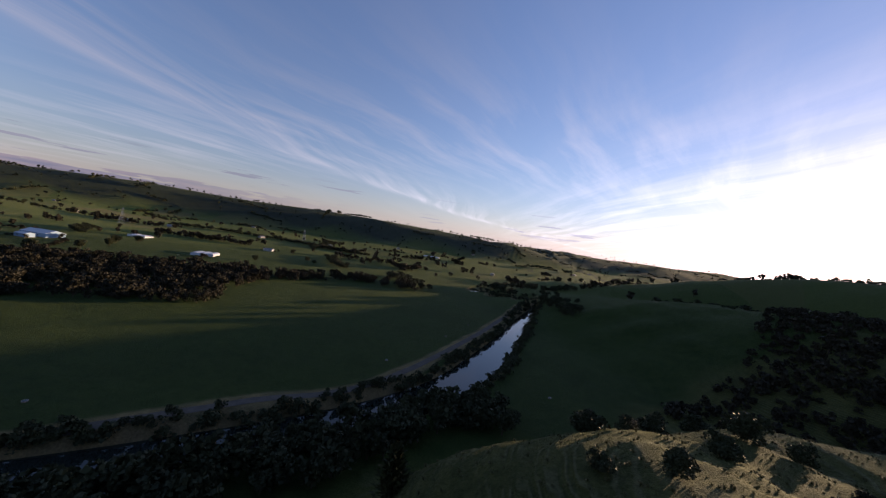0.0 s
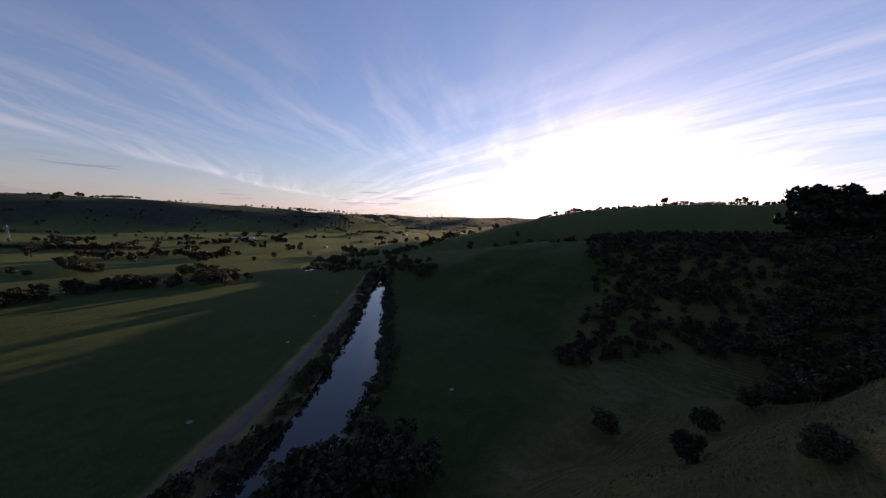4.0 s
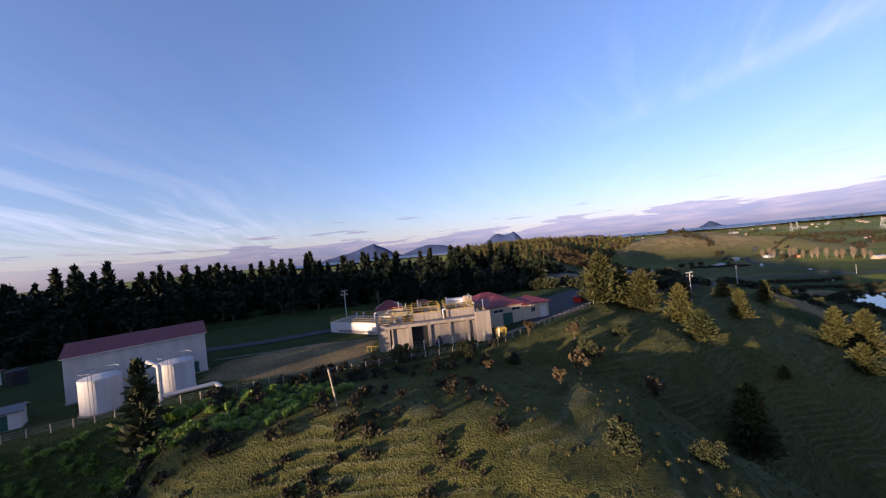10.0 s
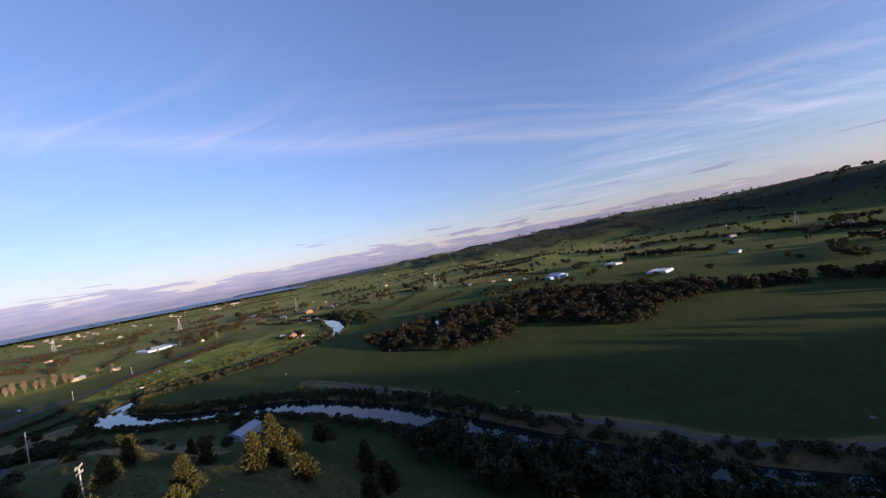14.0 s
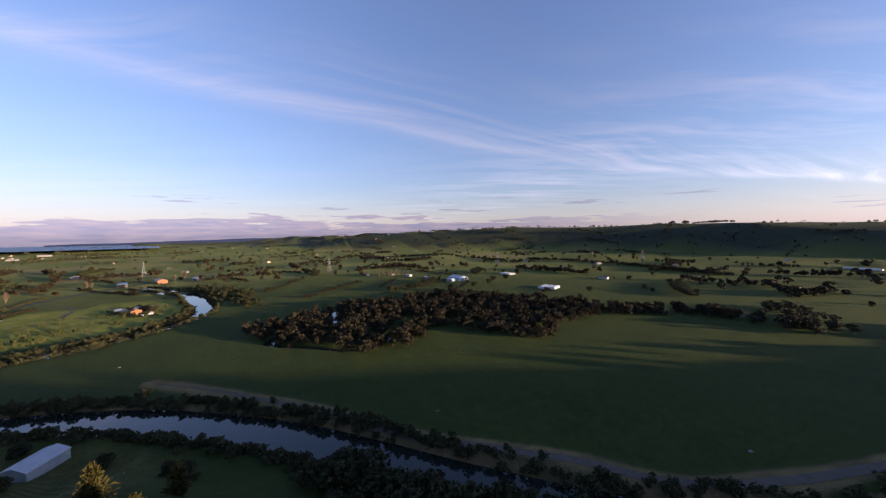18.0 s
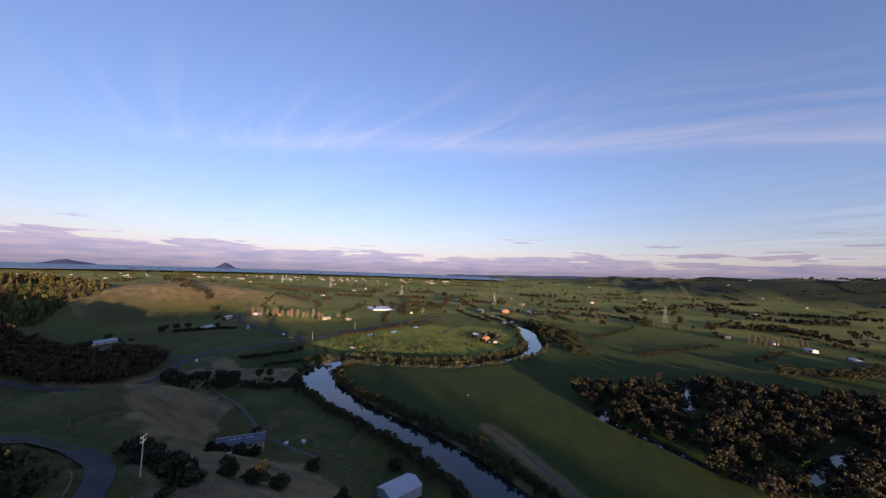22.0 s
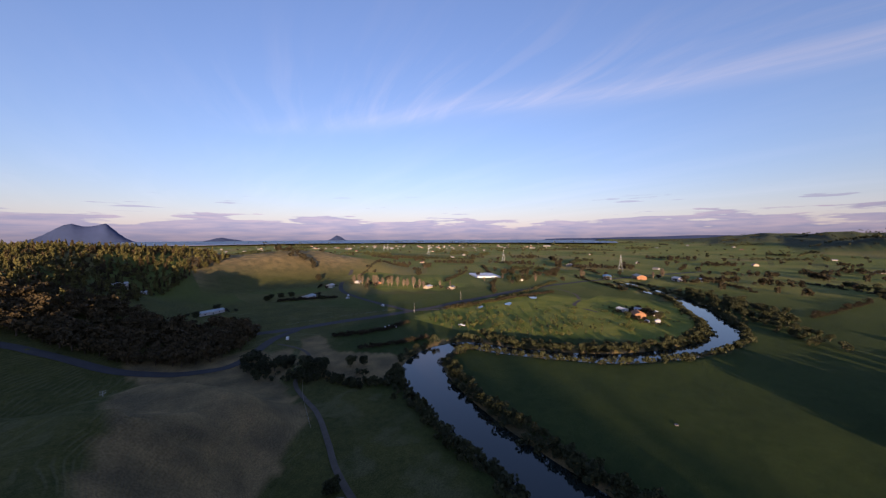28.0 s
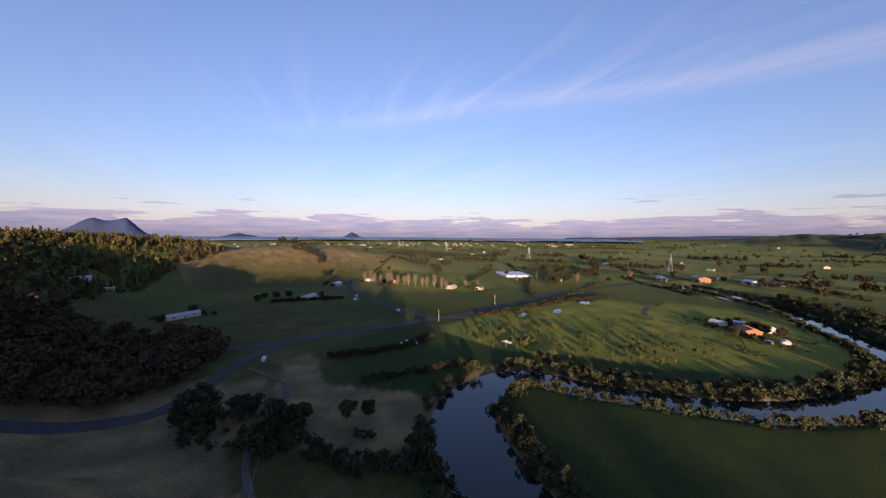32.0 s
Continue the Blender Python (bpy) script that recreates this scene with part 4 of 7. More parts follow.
# woods behind the works and over the gully
RING_W = [(-290, -60), (-205, -30), (-150, -5), (-128, 40), (-112, 72), (-92, 104), (-48, 128), (0, 134), (34, 142), (48, 168), (30, 215), (-60, 215), (-160, 170), (-260, 90)]
S_CROWN = [broadleaf(55 + i, 15.0, 4.2, 420, 0.75, 0.1, 14) for i in range(3)]
stand("conifer_wood", S_PINE[:3] + S_CROWN, L_PINE, M_BARK, scatter(RING_W, 1050, 5, 3.3), "dense dark pine plantation behind the water works", "pine wood", 0.45, 1.08, 2)
stand("gully_bush", S_TREE, L_DARK, M_BARK, scatter([(-225, -66), (-178, -108), (-128, -92), (-100, -44), (-112, 8), (-160, 22), (-220, -16)], 230, 7, 4) + scatter([(-128, -92), (-96, -72), (-62, -50), (-52, -24), (-70, -14), (-100, -40)], 70, 8, 4), "dark native bush filling the gully", "bush", 0.6, 1.15, 3)
S_HILL = [conifer(140 + i, 12.0, 3.3, 9, 5, 1.25, 0.25, 0.05) for i in range(3)] + [broadleaf(145 + i, 9.0, 3.6, 130, 0.9, 0.15, 9) for i in range(3)]
HF = scatter([(60, 480), (160, 505), (190, 556), (214, 668), (250, 716), (286, 768), (346, 826), (300, 930), (260, 985), (100, 1010), (-60, 900), (-60, 700), (-60, 540)], 2400, 9, 4.6)
stand("hill_forest", S_HILL, L_HILL, M_BARK, HF[:1500], "young dark pine forest on the low hill", "pine forest", 0.5, 1.0, 4)
stand("hill_forest_edge", S_HILL, L_RUST, M_BARK, HF[1500:], "olive and rusty trees among the hill forest", "trees", 0.45, 0.95, 5)
stand("roadside_wood", S_TREE, L_RUST, M_BARK, scatter([(70, 488), (140, 458), (182, 428), (206, 412), (224, 404), (240, 424), (256, 446), (262, 476), (234, 504), (200, 530), (150, 560), (70, 520)], 270, 11, 5), "dark evergreen trees beside the lower road", "wood", 0.9, 1.6, 5)
S_BUSH = [broadleaf(165 + i, 9.0, 4.0, 400, 0.52, 0.12, 14) for i in range(5)]
stand("bush_block", S_BUSH, L_BUSH, M_BARK, scatter([(383, 112), (329, 80), (308, 50), (288, 15), (300, -19), (338, -52), (313, -74), (284, -95), (262, -118), (292, -166), (310, -215), (264, -318), (176, -330), (190, -350), (264, -352), (330, -262), (372, -250), (418, -192), (466, -166), (500, -120), (490, -64), (476, 8), (440, 70)], 900, 13, 4.2,
      lambda x, y: (line_dist(x, y, CRK)[0] < 4) | ((x < 270) & (y > -100))), "rusty green native bush round the creek", "bush", 0.55, 1.35, 6)
S_SPUR = [broadleaf(150 + i, 7.5, 3.6, 150, 0.85, 0.1, 10) for i in range(4)]
stand("spur_bush", S_SPUR, L_BUSH, M_BARK, scatter([(-28, -112), (-72, -104), (-104, -66), (-132, -48), (-170, -34), (-212, -66), (-244, -134), (-205, -220), (-168, -262), (-120, -215), (-84, -160)], 620, 151, 4.4), "dark brownish bush over the flank of the spur", "bush", 0.4, 1.0, 152)
stand("river_tree_belt", S_TREE, L_DARK, M_BARK, along([(48, -66), (64, -60), (82, -40), (102, -12), (124, 18), (146, 42), (168, 62)], 2.6, 0, 13, 15, 2.5, True, 0.95), "dark willow and scrub belt on the river bank", "trees", 0.75, 1.3, 7)
stand("river_scrub", S_SHRUB, L_DARK, M_BARK, [p for p in along(RIVER, 1.9, 1.8, 7.5, 17, 1.2, True, 0.9) if p[1] > -440 and not wet(*np.array(p))], "dark scrub along both river banks", "scrub", 0.5, 1.35, 8)
stand("river_hedge", S_SPUR, L_DARK, M_BARK, [p for p in along([v for v in RIVER if v[0] > 140 and v[1] < 310 and v[0] < 310], 1.9, 3.0, 9.5, 161, 1.5, True, 0.95) if not wet(*np.array(p))], "thick dark hedge of willow scrub on the river banks", "hedge", 0.3, 0.6, 162)
stand("ditch_scrub", S_SPUR, L_DARK, M_BARK, [p for p in along([(248, 352), (255, 336), (261, 320), (268, 309), (278, 302), (288, 298)], 1.8, -3.5, 3.5, 171, 1.2, True, 0.9) + scatter([(226, 378), (236, 372), (246, 360), (250, 345), (240, 343), (226, 362)], 14, 172, 2.6) + [(272, 326), (274, 323)] if not wet(*np.array(p))], "dark scrub along the ditch running to the river", "scrub", 0.3, 0.65, 173)
stand("river_far_trees", S_TREE, L_DARK, M_BARK, along([(520, 118), (560, 135), (620, 165), (680, 196), (740, 230), (700, 180), (610, 135)], 5, -10, 10, 19, 4, True, 0.9), "dark trees on the far river bend", "trees", 0.5, 1.0, 9)
stand("valley_belts", S_TREE, L_DARK, M_BARK,
      along([(330, -420), (380, -470), (420, -520)], 5, -8, 8, 21, 2) + along([(60, -420), (100, -480), (20, -520), (-40, -560)], 5, -14, 14, 22, 3) + along([(30, -400), (10, -340), (-6, -280)], 7, 0, 12, 23, 3)
      + along([(560, -60), (590, -130), (640, -170)], 6, -4, 4, 24, 2) + along([(980, -640), (845, -690), (708, -742), (580, -730), (440, -715)], 6, -10, 10, 25, 3) + along([(1396, -333), (1290, -400), (1186, -515)], 8, -8, 8, 26, 3)
      + along([(1060, 850), (1000, 1000), (941, 1171)], 8, -4, 4, 27, 2) + along([(860, 585), (900, 530)], 6, -5, 5, 28, 2) + along([(240, -430), (180, -350)], 5, -14, 14, 29, 4) + along([(760, -340), (730, -300), (700, -290)], 6, -8, 8, 30, 3) + along([(1340, -820), (1180, -780)], 9, -8, 8, 32, 3)
      + along([(640, -860), (560, -660)], 8, -8, 8, 33, 3) + along([(960, 60), (900, 30), (830, 40)], 8, -6, 6, 34, 3) + along([(1100, 540), (1180, 560), (1250, 540)], 8, -8, 8, 35, 3), "dark shelter trees across the valley", "trees", 0.7, 1.3, 10)
rng0 = np.random.RandomState(77)
far_pl = []
for k in range(380):
    a0, r0 = rng0.uniform(-2.9, 1.35), rng0.uniform(620, 3900) ** 1.0
    cx, cy, th = 250 + r0 * math.cos(a0), 50 + r0 * math.sin(a0), rng0.choice([0.3, 1.87]) + rng0.normal(0, 0.15)
    L = rng0.uniform(30, 170)
    if math.hypot(cx - 520, cy - 480) < 260 or math.hypot(cx - 640, cy + 200) < 130:
        continue
    n = int(L / 6.5)
    for j in range(n):
        far_pl.append((cx + math.cos(th) * L * (j / n - 0.5) + rng0.normal(0, 2), cy + math.sin(th) * L * (j / n - 0.5) + rng0.normal(0, 2)))
for k in range(1500):
    a0, r0 = rng0.uniform(-2.9, 1.35), rng0.uniform(560, 4200)
    far_pl.append((250 + r0 * math.cos(a0), 50 + r0 * math.sin(a0)))
S_VFAR = [broadleaf(36 + i, 9.0, 4.4, 34, 1.7, 0.15, 6) for i in range(3)]
near_ = [p for p in far_pl if math.hypot(p[0] - 250, p[1] - 50) < 1300]
rest_ = [p for p in far_pl if math.hypot(p[0] - 250, p[1] - 50) >= 1300]
stand("far_shelterbelts", S_VFAR, L_DARK, M_BARK, rest_, "dark shelterbelts and lone trees on the far plain", "trees", 0.7, 1.5, 13)
stand("distant_hedgerows", S_FARTREE, L_BUSH, M_BARK, near_, "hedgerows and shelterbelts far over the plain", "hedgerow", 0.7, 1.5, 11)
rim_pl = []
for k in range(3600):
    a0, r0 = rng0.uniform(-2.95, -0.05), rng0.uniform(1500, 4300)
    rim_pl.append((250 + r0 * math.cos(a0), 50 + r0 * math.sin(a0)))
rim_pl = np.array(rim_pl)
rz = land(rim_pl[:, 0], rim_pl[:, 1])
rim_pl = rim_pl[(rz > 27) & (fbm(rim_pl[:, 0], rim_pl[:, 1], 500, 91) > -0.25)]
stand("hill_woods", S_VFAR, L_PINE, M_BARK, rim_pl, "dark forest over the distant hills", "forest", 0.6, 1.2, 12)

stand("spur_trees", S_SHRUB + S_SPUR[:1], L_DARK, M_BARK, along([(-96, -345), (-130, -290), (-175, -215), (-215, -140), (-236, -96)], 3.0, -6, 6, 61, 3, True, 0.5) + along([(-250, -520), (-331, -460), (-415, -374), (-451, -324), (-481, -270)], 3.0, -10, 10, 62, 4, True, 0.8),
      "low dark scrub along the crest of the spur", "scrub", 0.45, 0.95, 66)
stand("lower_road_bush", S_TREE, L_DARK, M_BARK, scatter([(226, 376), (246, 362), (256, 374), (240, 398), (230, 394)], 24, 67, 3.5) + scatter([(240, 336), (256, 336), (262, 352), (246, 358)], 12, 68, 3), "dark trees about the lower road junction", "trees", 0.55, 0.95, 70)

RT = [(cx + (r + o) * math.cos(k * 0.23 + o), cy + (r + o) * math.sin(k * 0.23 + o)) for cx, cy, r in ((40, 160, 15), (72, 186, 16)) for k in range(27) for o in (3.0, 7.0)]
stand("reservoir_trees", S_TREE + S_SHRUB, L_DARK, M_BARK, [p for p in RT if line_dist(np.array([p[0]]), np.array([p[1]]), np.array([(46, 112), (62, 128), (84, 148), (100, 160), (112, 170), (126, 186), (135, 209), (119, 234)], float))[0][0] > 6],
      "dark scrub and trees round the reservoirs", "trees", 0.45, 0.85, 71)
stand("road_bank_hedge", S_SHRUB, L_TUSSOCK, M_BARK, along([(440, 408), (473, 398), (530, 400), (591, 403), (660, 410), (730, 417)], 2.2, 0, 4, 72, 1.2, True, 0.85), "tan dry hedge on the road bank", "hedge", 0.35, 0.7, 73)

stand("crest_wood", S_CROWN + S_TREE, L_DARK, M_BARK, along([(-338, -452), (-369, -426), (-415, -374), (-440, -338)], 2.6, -14, 12, 81, 2.5, True, 0.95), "low dark wood along the western crest", "wood", 0.28, 0.5, 85)

FH = [((560, 430), (630, 480), (700, 520)), ((600, 560), (680, 600), (760, 640)), ((700, 300), (760, 360), (820, 420)), ((640, 120), (720, 90), (800, 60)), ((800, 160), (880, 200), (960, 240)), ((560, 60), (630, 10), (700, -40)), ((860, 20), (930, 70), (1000, 120)), ((500, 700), (570, 750), (640, 800)), ((740, 560), (820, 630), (900, 700)), ((900, 400), (980, 460), (1050, 520)), ((620, -60), (670, -90), (720, -120)), ((480, -120), (540, -170), (600, -220)), ((700, -240), (800, -210), (900, -180)), ((420, -220), (445, -260), (470, -300)), ((900, -60), (990, -100), (1080, -140))]
stand("field_hedges", S_SHRUB + S_TREE[:1], L_BUSH, M_BARK, [p for k, l in enumerate(FH) for p in along(l, 2.6, 0, 2.0, 90 + k, 0.8, True, 0.55)], "dark field hedges across the valley", "hedge", 0.35, 0.85, 91)
stand("bend_bushes", S_SHRUB, L_ORCH, M_BARK, scatter([(390, 395), (395, 330), (440, 262), (500, 215), (560, 205), (600, 240), (560, 300), (480, 380)], 130, 92, 3) + scatter([(515, 215), (570, 225), (585, 265), (545, 285), (510, 255)], 40, 93, 2), "olive shrubs and flax over the river bend", "shrubs", 0.3, 0.85, 94)


# ---------- building helpers ----------
def part(name, bm, material, parent, label=""):
    """Links a bmesh as one mesh object under a thing or a part."""
    me_ = bpy.data.meshes.new(name)
    bm.normal_update()
    bm.to_mesh(me_)
    bm.free()
    me_.materials.append(material)
    ob = new(name, me_)
    ob.parent = parent
    return tagged(ob, label)


def share(name, me_, parent, m):
    """A further piece on a mesh that is there already."""
    ob = new(name, me_)
    ob.parent = parent
    ob.matrix_basis = m
    return ob


def cuboid(x0, y0, z0, x1, y1, z1, bm=None, bevel=0.0):
    bm = bm or bmesh.new()
    v = [bm.verts.new(p) for p in ((x0, y0, z0), (x1, y0, z0), (x1, y1, z0), (x0, y1, z0), (x0, y0, z1), (x1, y0, z1), (x1, y1, z1), (x0, y1, z1))]
    fs = [bm.faces.new([v[i] for i in f]) for f in ((3, 2, 1, 0), (4, 5, 6, 7), (0, 1, 5, 4), (1, 2, 6, 5), (2, 3, 7, 6), (3, 0, 4, 7))]
    if bevel:
        bmesh.ops.bevel(bm, geom=list({e for f in fs for e in f.edges}), offset=bevel, segments=1, affect="EDGES")
    return bm


def prism(profile, y0, y1, bm=None):
    """A profile in x, z drawn along y."""
    bm = bm or bmesh.new()
    a = [bm.verts.new((x, y0, z)) for x, z in profile]
    b = [bm.verts.new((x, y1, z)) for x, z in profile]
    n = len(profile)
    bm.faces.new(a)
    bm.faces.new(b[::-1])
    for i in range(n):
        j = (i + 1) % n
        bm.faces.new((a[j], a[i], b[i], b[j]))
    return bm


def drum(r, z0, z1, sides=24, dome=0.0, x=0.0, y=0.0, r2=None, bm=None):
    bm = bm or bmesh.new()
    k = [2 * math.pi * i / sides for i in range(sides)]
    r2 = r if r2 is None else r2
    rows = [(r, z0), (r2, z1)] + ([(r2 * 0.97, z1 + 0.1), (r2 * 0.7, z1 + dome * 0.55), (r2 * 0.35, z1 + dome * 0.9)] if dome else [])
    rings = [[bm.verts.new((x + q * math.cos(a), y + q * math.sin(a), z)) for a in k] for q, z in rows]
    bm.faces.new(rings[0][::-1])
    for u, w in zip(rings[:-1], rings[1:]):
        for i in range(sides):
            j = (i + 1) % sides
            bm.faces.new((u[i], u[j], w[j], w[i]))
    if dome:
        top = bm.verts.new((x, y, z1 + dome))
        for i in range(sides):
            bm.faces.new((rings[-1][i], rings[-1][(i + 1) % sides], top))
    else:
        bm.faces.new(rings[-1])
    return bm


def rod(p0, p1, r, sides=6, bm=None):
    bm = bm or bmesh.new()
    q = tube(p0, p1, r, r, sides)
    a = [bm.verts.new(v) for v in q[:, 0]]
    b = [bm.verts.new(v) for v in q[:, 3]]
    for i in range(sides):
        j = (i + 1) % sides
        bm.faces.new((a[i], a[j], b[j], b[i]))
    bm.faces.new(a[::-1])
    bm.faces.new(b)
    return bm


def gable_roof(w, d, z, rise, over=0.4, thick=0.18, bm=None):
    """Two slopes with the ridge along x, round the middle; corrugated by ribs."""
    bm = bm or bmesh.new()
    x0, x1 = -w / 2 - over, w / 2 + over
    e, drop = d / 2 + over, rise * over / (d / 2)
    prof = [(-e, z - drop), (0, z + rise), (e, z - drop), (e, z - drop + thick), (0, z + rise + thick), (-e, z - drop + thick)]
    a = [bm.verts.new((x0, y, zz)) for y, zz in prof]
    b = [bm.verts.new((x1, y, zz)) for y, zz in prof]
    for i in range(6):
        j = (i + 1) % 6
        bm.faces.new((a[i], a[j], b[j], b[i]))
    for s, rev in ((a, False), (b, True)):
        for quad in ((s[0], s[1], s[4], s[5]), (s[1], s[2], s[3], s[4])):
            bm.faces.new(quad[::-1] if not rev else quad)
    return bm


def roof_ribs(w, d, z, rise, over, material, roof, step=0.9):
    """Raised seams on both slopes, as one mesh under the roof."""
    bm = bmesh.new()
    n = max(2, int(w / step))
    e, drop = d / 2 + over, rise * over / (d / 2)
    for i in range(n + 1):
        x = -w / 2 - over + 0.05 + (w + 2 * over - 0.1) * i / n
        for s in (-1, 1):
            p = [(x - 0.04, s * e, z - drop + 0.18), (x + 0.04, s * e, z - drop + 0.18), (x + 0.04, 0, z + rise + 0.18), (x - 0.04, 0, z + rise + 0.18)]
            lo = [bm.verts.new(v) for v in p]
            hi = [bm.verts.new((a, b, c + 0.06)) for a, b, c in p]
            bm.faces.new(hi if s < 0 else hi[::-1])
            for k in range(4):
                j = (k + 1) % 4
                bm.faces.new((lo[k], lo[j], hi[j], hi[k]))
    return part("seams", bm, material, roof)


def hip_roof(w, d, z, rise, over=0.5, thick=0.15):
    bm = bmesh.new()
    x, y = w / 2 + over, d / 2 + over
    rx = max(0.3, x - y)
    lo = [bm.verts.new(p) for p in ((-x, -y, z), (x, -y, z), (x, y, z), (-x, y, z))]
    hi = [bm.verts.new(p) for p in ((-x, -y, z + thick), (x, -y, z + thick), (x, y, z + thick), (-x, y, z + thick))]
    r0, r1 = bm.verts.new((-rx, 0, z + rise)), bm.verts.new((rx, 0, z + rise))
    bm.faces.new(lo[::-1])
    for i in range(4):
        j = (i + 1) % 4
        bm.faces.new((lo[i], lo[j], hi[j], hi[i]))
    bm.faces.new((hi[0], hi[1], r1, r0))
    bm.faces.new((hi[2], hi[3], r0, r1))
    bm.faces.new((hi[1], hi[2], r1))
    bm.faces.new((hi[3], hi[0], r0))
    return bm


def window(parent, x, y, z, w, h, face, frame_mat=None):
    """A framed pane on a wall; face: '-y', 'y', 'x' or '-x'."""
    turn = {"-y": 0, "x": 90, "y": 180, "-x": 270}[face]
    m = pose(x, y, z, 0, 0, turn)
    fr = bmesh.new()
    for a in ((-w / 2 - 0.07, 0, -h / 2 - 0.07, -w / 2, 0.1, h / 2 + 0.07), (w / 2, 0, -h / 2 - 0.07, w / 2 + 0.07, 0.1, h / 2 + 0.07), (-w / 2, 0, h / 2, w / 2, 0.1, h / 2 + 0.07), (-w / 2, 0, -h / 2 - 0.07, w / 2, 0.1, -h / 2), (-0.03, 0, -h / 2, 0.03, 0.08, h / 2)):
        cuboid(a[0], -a[4] + 0.02, a[2], a[3], 0.02, a[5], fr)
    wi = part("window", fr, frame_mat or M_WHITE, parent)
    wi.matrix_basis = m
    part("pane", cuboid(-w / 2, -0.02, -h / 2, w / 2, 0.015, h / 2), M_GLASS, wi, "dark glass pane")
    return wi


def doorway(parent, x, y, z, w, h, face, material):
    turn = {"-y": 0, "x": 90, "y": 180, "-x": 270}[face]
    d = part("door", cuboid(-w / 2, -0.06, 0, w / 2, 0.02, h, bevel=0.01), material, parent)
    d.matrix_basis = pose(x, y, z, 0, 0, turn)
    part("handle", cuboid(w / 2 - 0.15, -0.12, h * 0.45, w / 2 - 0.08, -0.06, h * 0.5), M_STEEL, d)
    return d


def walls(parent, w, d, h, material, rise=0.0, thick=0.2):
    """Four walls with thickness; the short ones run up into the gable."""
    for s in (-1, 1):
        y = s * d / 2
        part("wall", cuboid(-w / 2, min(y, y - s * thick), 0, w / 2, max(y, y - s * thick), h), material, parent)
        x = s * w / 2
        prof = [(-d / 2 + thick, 0), (d / 2 - thick, 0), (d / 2 - thick, h), (0, h + rise), (-d / 2 + thick, h)] if rise else [(-d / 2 + thick, 0), (d / 2 - thick, 0), (d / 2 - thick, h), (-d / 2 + thick, h)]
        bm = prism(prof, min(x, x - s * thick), max(x, x - s * thick))
        for v in bm.verts:
            v.co = Vector((v.co.y, v.co.x, v.co.z))
        bmesh.ops.reverse_faces(bm, faces=bm.faces[:])
        part("wall", bm, material, parent)


def simple_house(name, w, d, h, rise, wall_mat, roof_mat, label, category, x, y, turn, group="", win=((-0.25, "-y"), (0.25, "-y"), (0.0, "y")), door=True, hip=False, z=None, seams=True, base=True, win_h=1.1):
    root = tagged(empty(name), label, category, group)
    if base:
        part("footing", cuboid(-w / 2 - 0.1, -d / 2 - 0.1, -2.0, w / 2 + 0.1, d / 2 + 0.1, 0.05), M_CONC, root)
    walls(root, w, d, h, wall_mat, 0 if hip else rise)
    if hip:
        part("roof", hip_roof(w, d, h, rise), roof_mat, root)
    else:
        ro = part("roof", gable_roof(w, d, h, rise), roof_mat, root)
        if seams:
            roof_ribs(w, d, h, rise, 0.4, roof_mat, ro)
    for u, f in win:
        if f in ("-y", "y"):
            window(root, u * w, (-d / 2 if f == "-y" else d / 2), h * 0.55, min(1.6, w * 0.22), win_h, f)
        else:
            window(root, (w / 2 if f == "x" else -w / 2), u * d, h * 0.55, min(1.6, d * 0.22), win_h, f)
    if door:
        doorway(root, 0.02 * w, -d / 2, 0.05, 0.95, 2.05, "-y", M_GREEN)
    zz = land_at(x, y) + 0.1 if z is None else z
    root.matrix_world = pose(x, y, zz, 0, 0, turn)
    return root


def railing(parent, p0, p1, h=1.1, step=1.6, material=None):
    """Handrail from p0 to p1: two rails, and posts of their own."""
    material = material or M_YELLOW
    p0, p1 = Vector(p0), Vector(p1)
    up = Vector((0, 0, 1))
    bm = rod(p0 + up * h, p1 + up * h, 0.035, 5)
    rod(p0 + up * h * 0.55, p1 + up * h * 0.55, 0.03, 5, bm)
    cuboid(min(p0.x, p1.x) - 0.02, min(p0.y, p1.y) - 0.02, p0.z + 0.02, max(p0.x, p1.x) + 0.02, max(p0.y, p1.y) + 0.02, p0.z + 0.14, bm)
    r = part("railing", bm, material, parent, "yellow painted handrail" if material is M_YELLOW else "")
    n = max(1, int((p1 - p0).length / step))
    first = None
    for i in range(n + 1):
        q = p0.lerp(p1, i / n)
        if first is None:
            first = part("post", rod((0, 0, 0), (0, 0, h), 0.035, 5), material, r)
            first.matrix_basis = pose(*q)
        else:
            share("post", first.data, r, pose(*q))
    return r


def place(root, x, y, turn=0.0, z=None):
    root.matrix_world = pose(x, y, land_at(x, y) if z is None else z, 0, 0, turn)
    return root


# ---------- water works on the hill ----------
ZP = 53.0


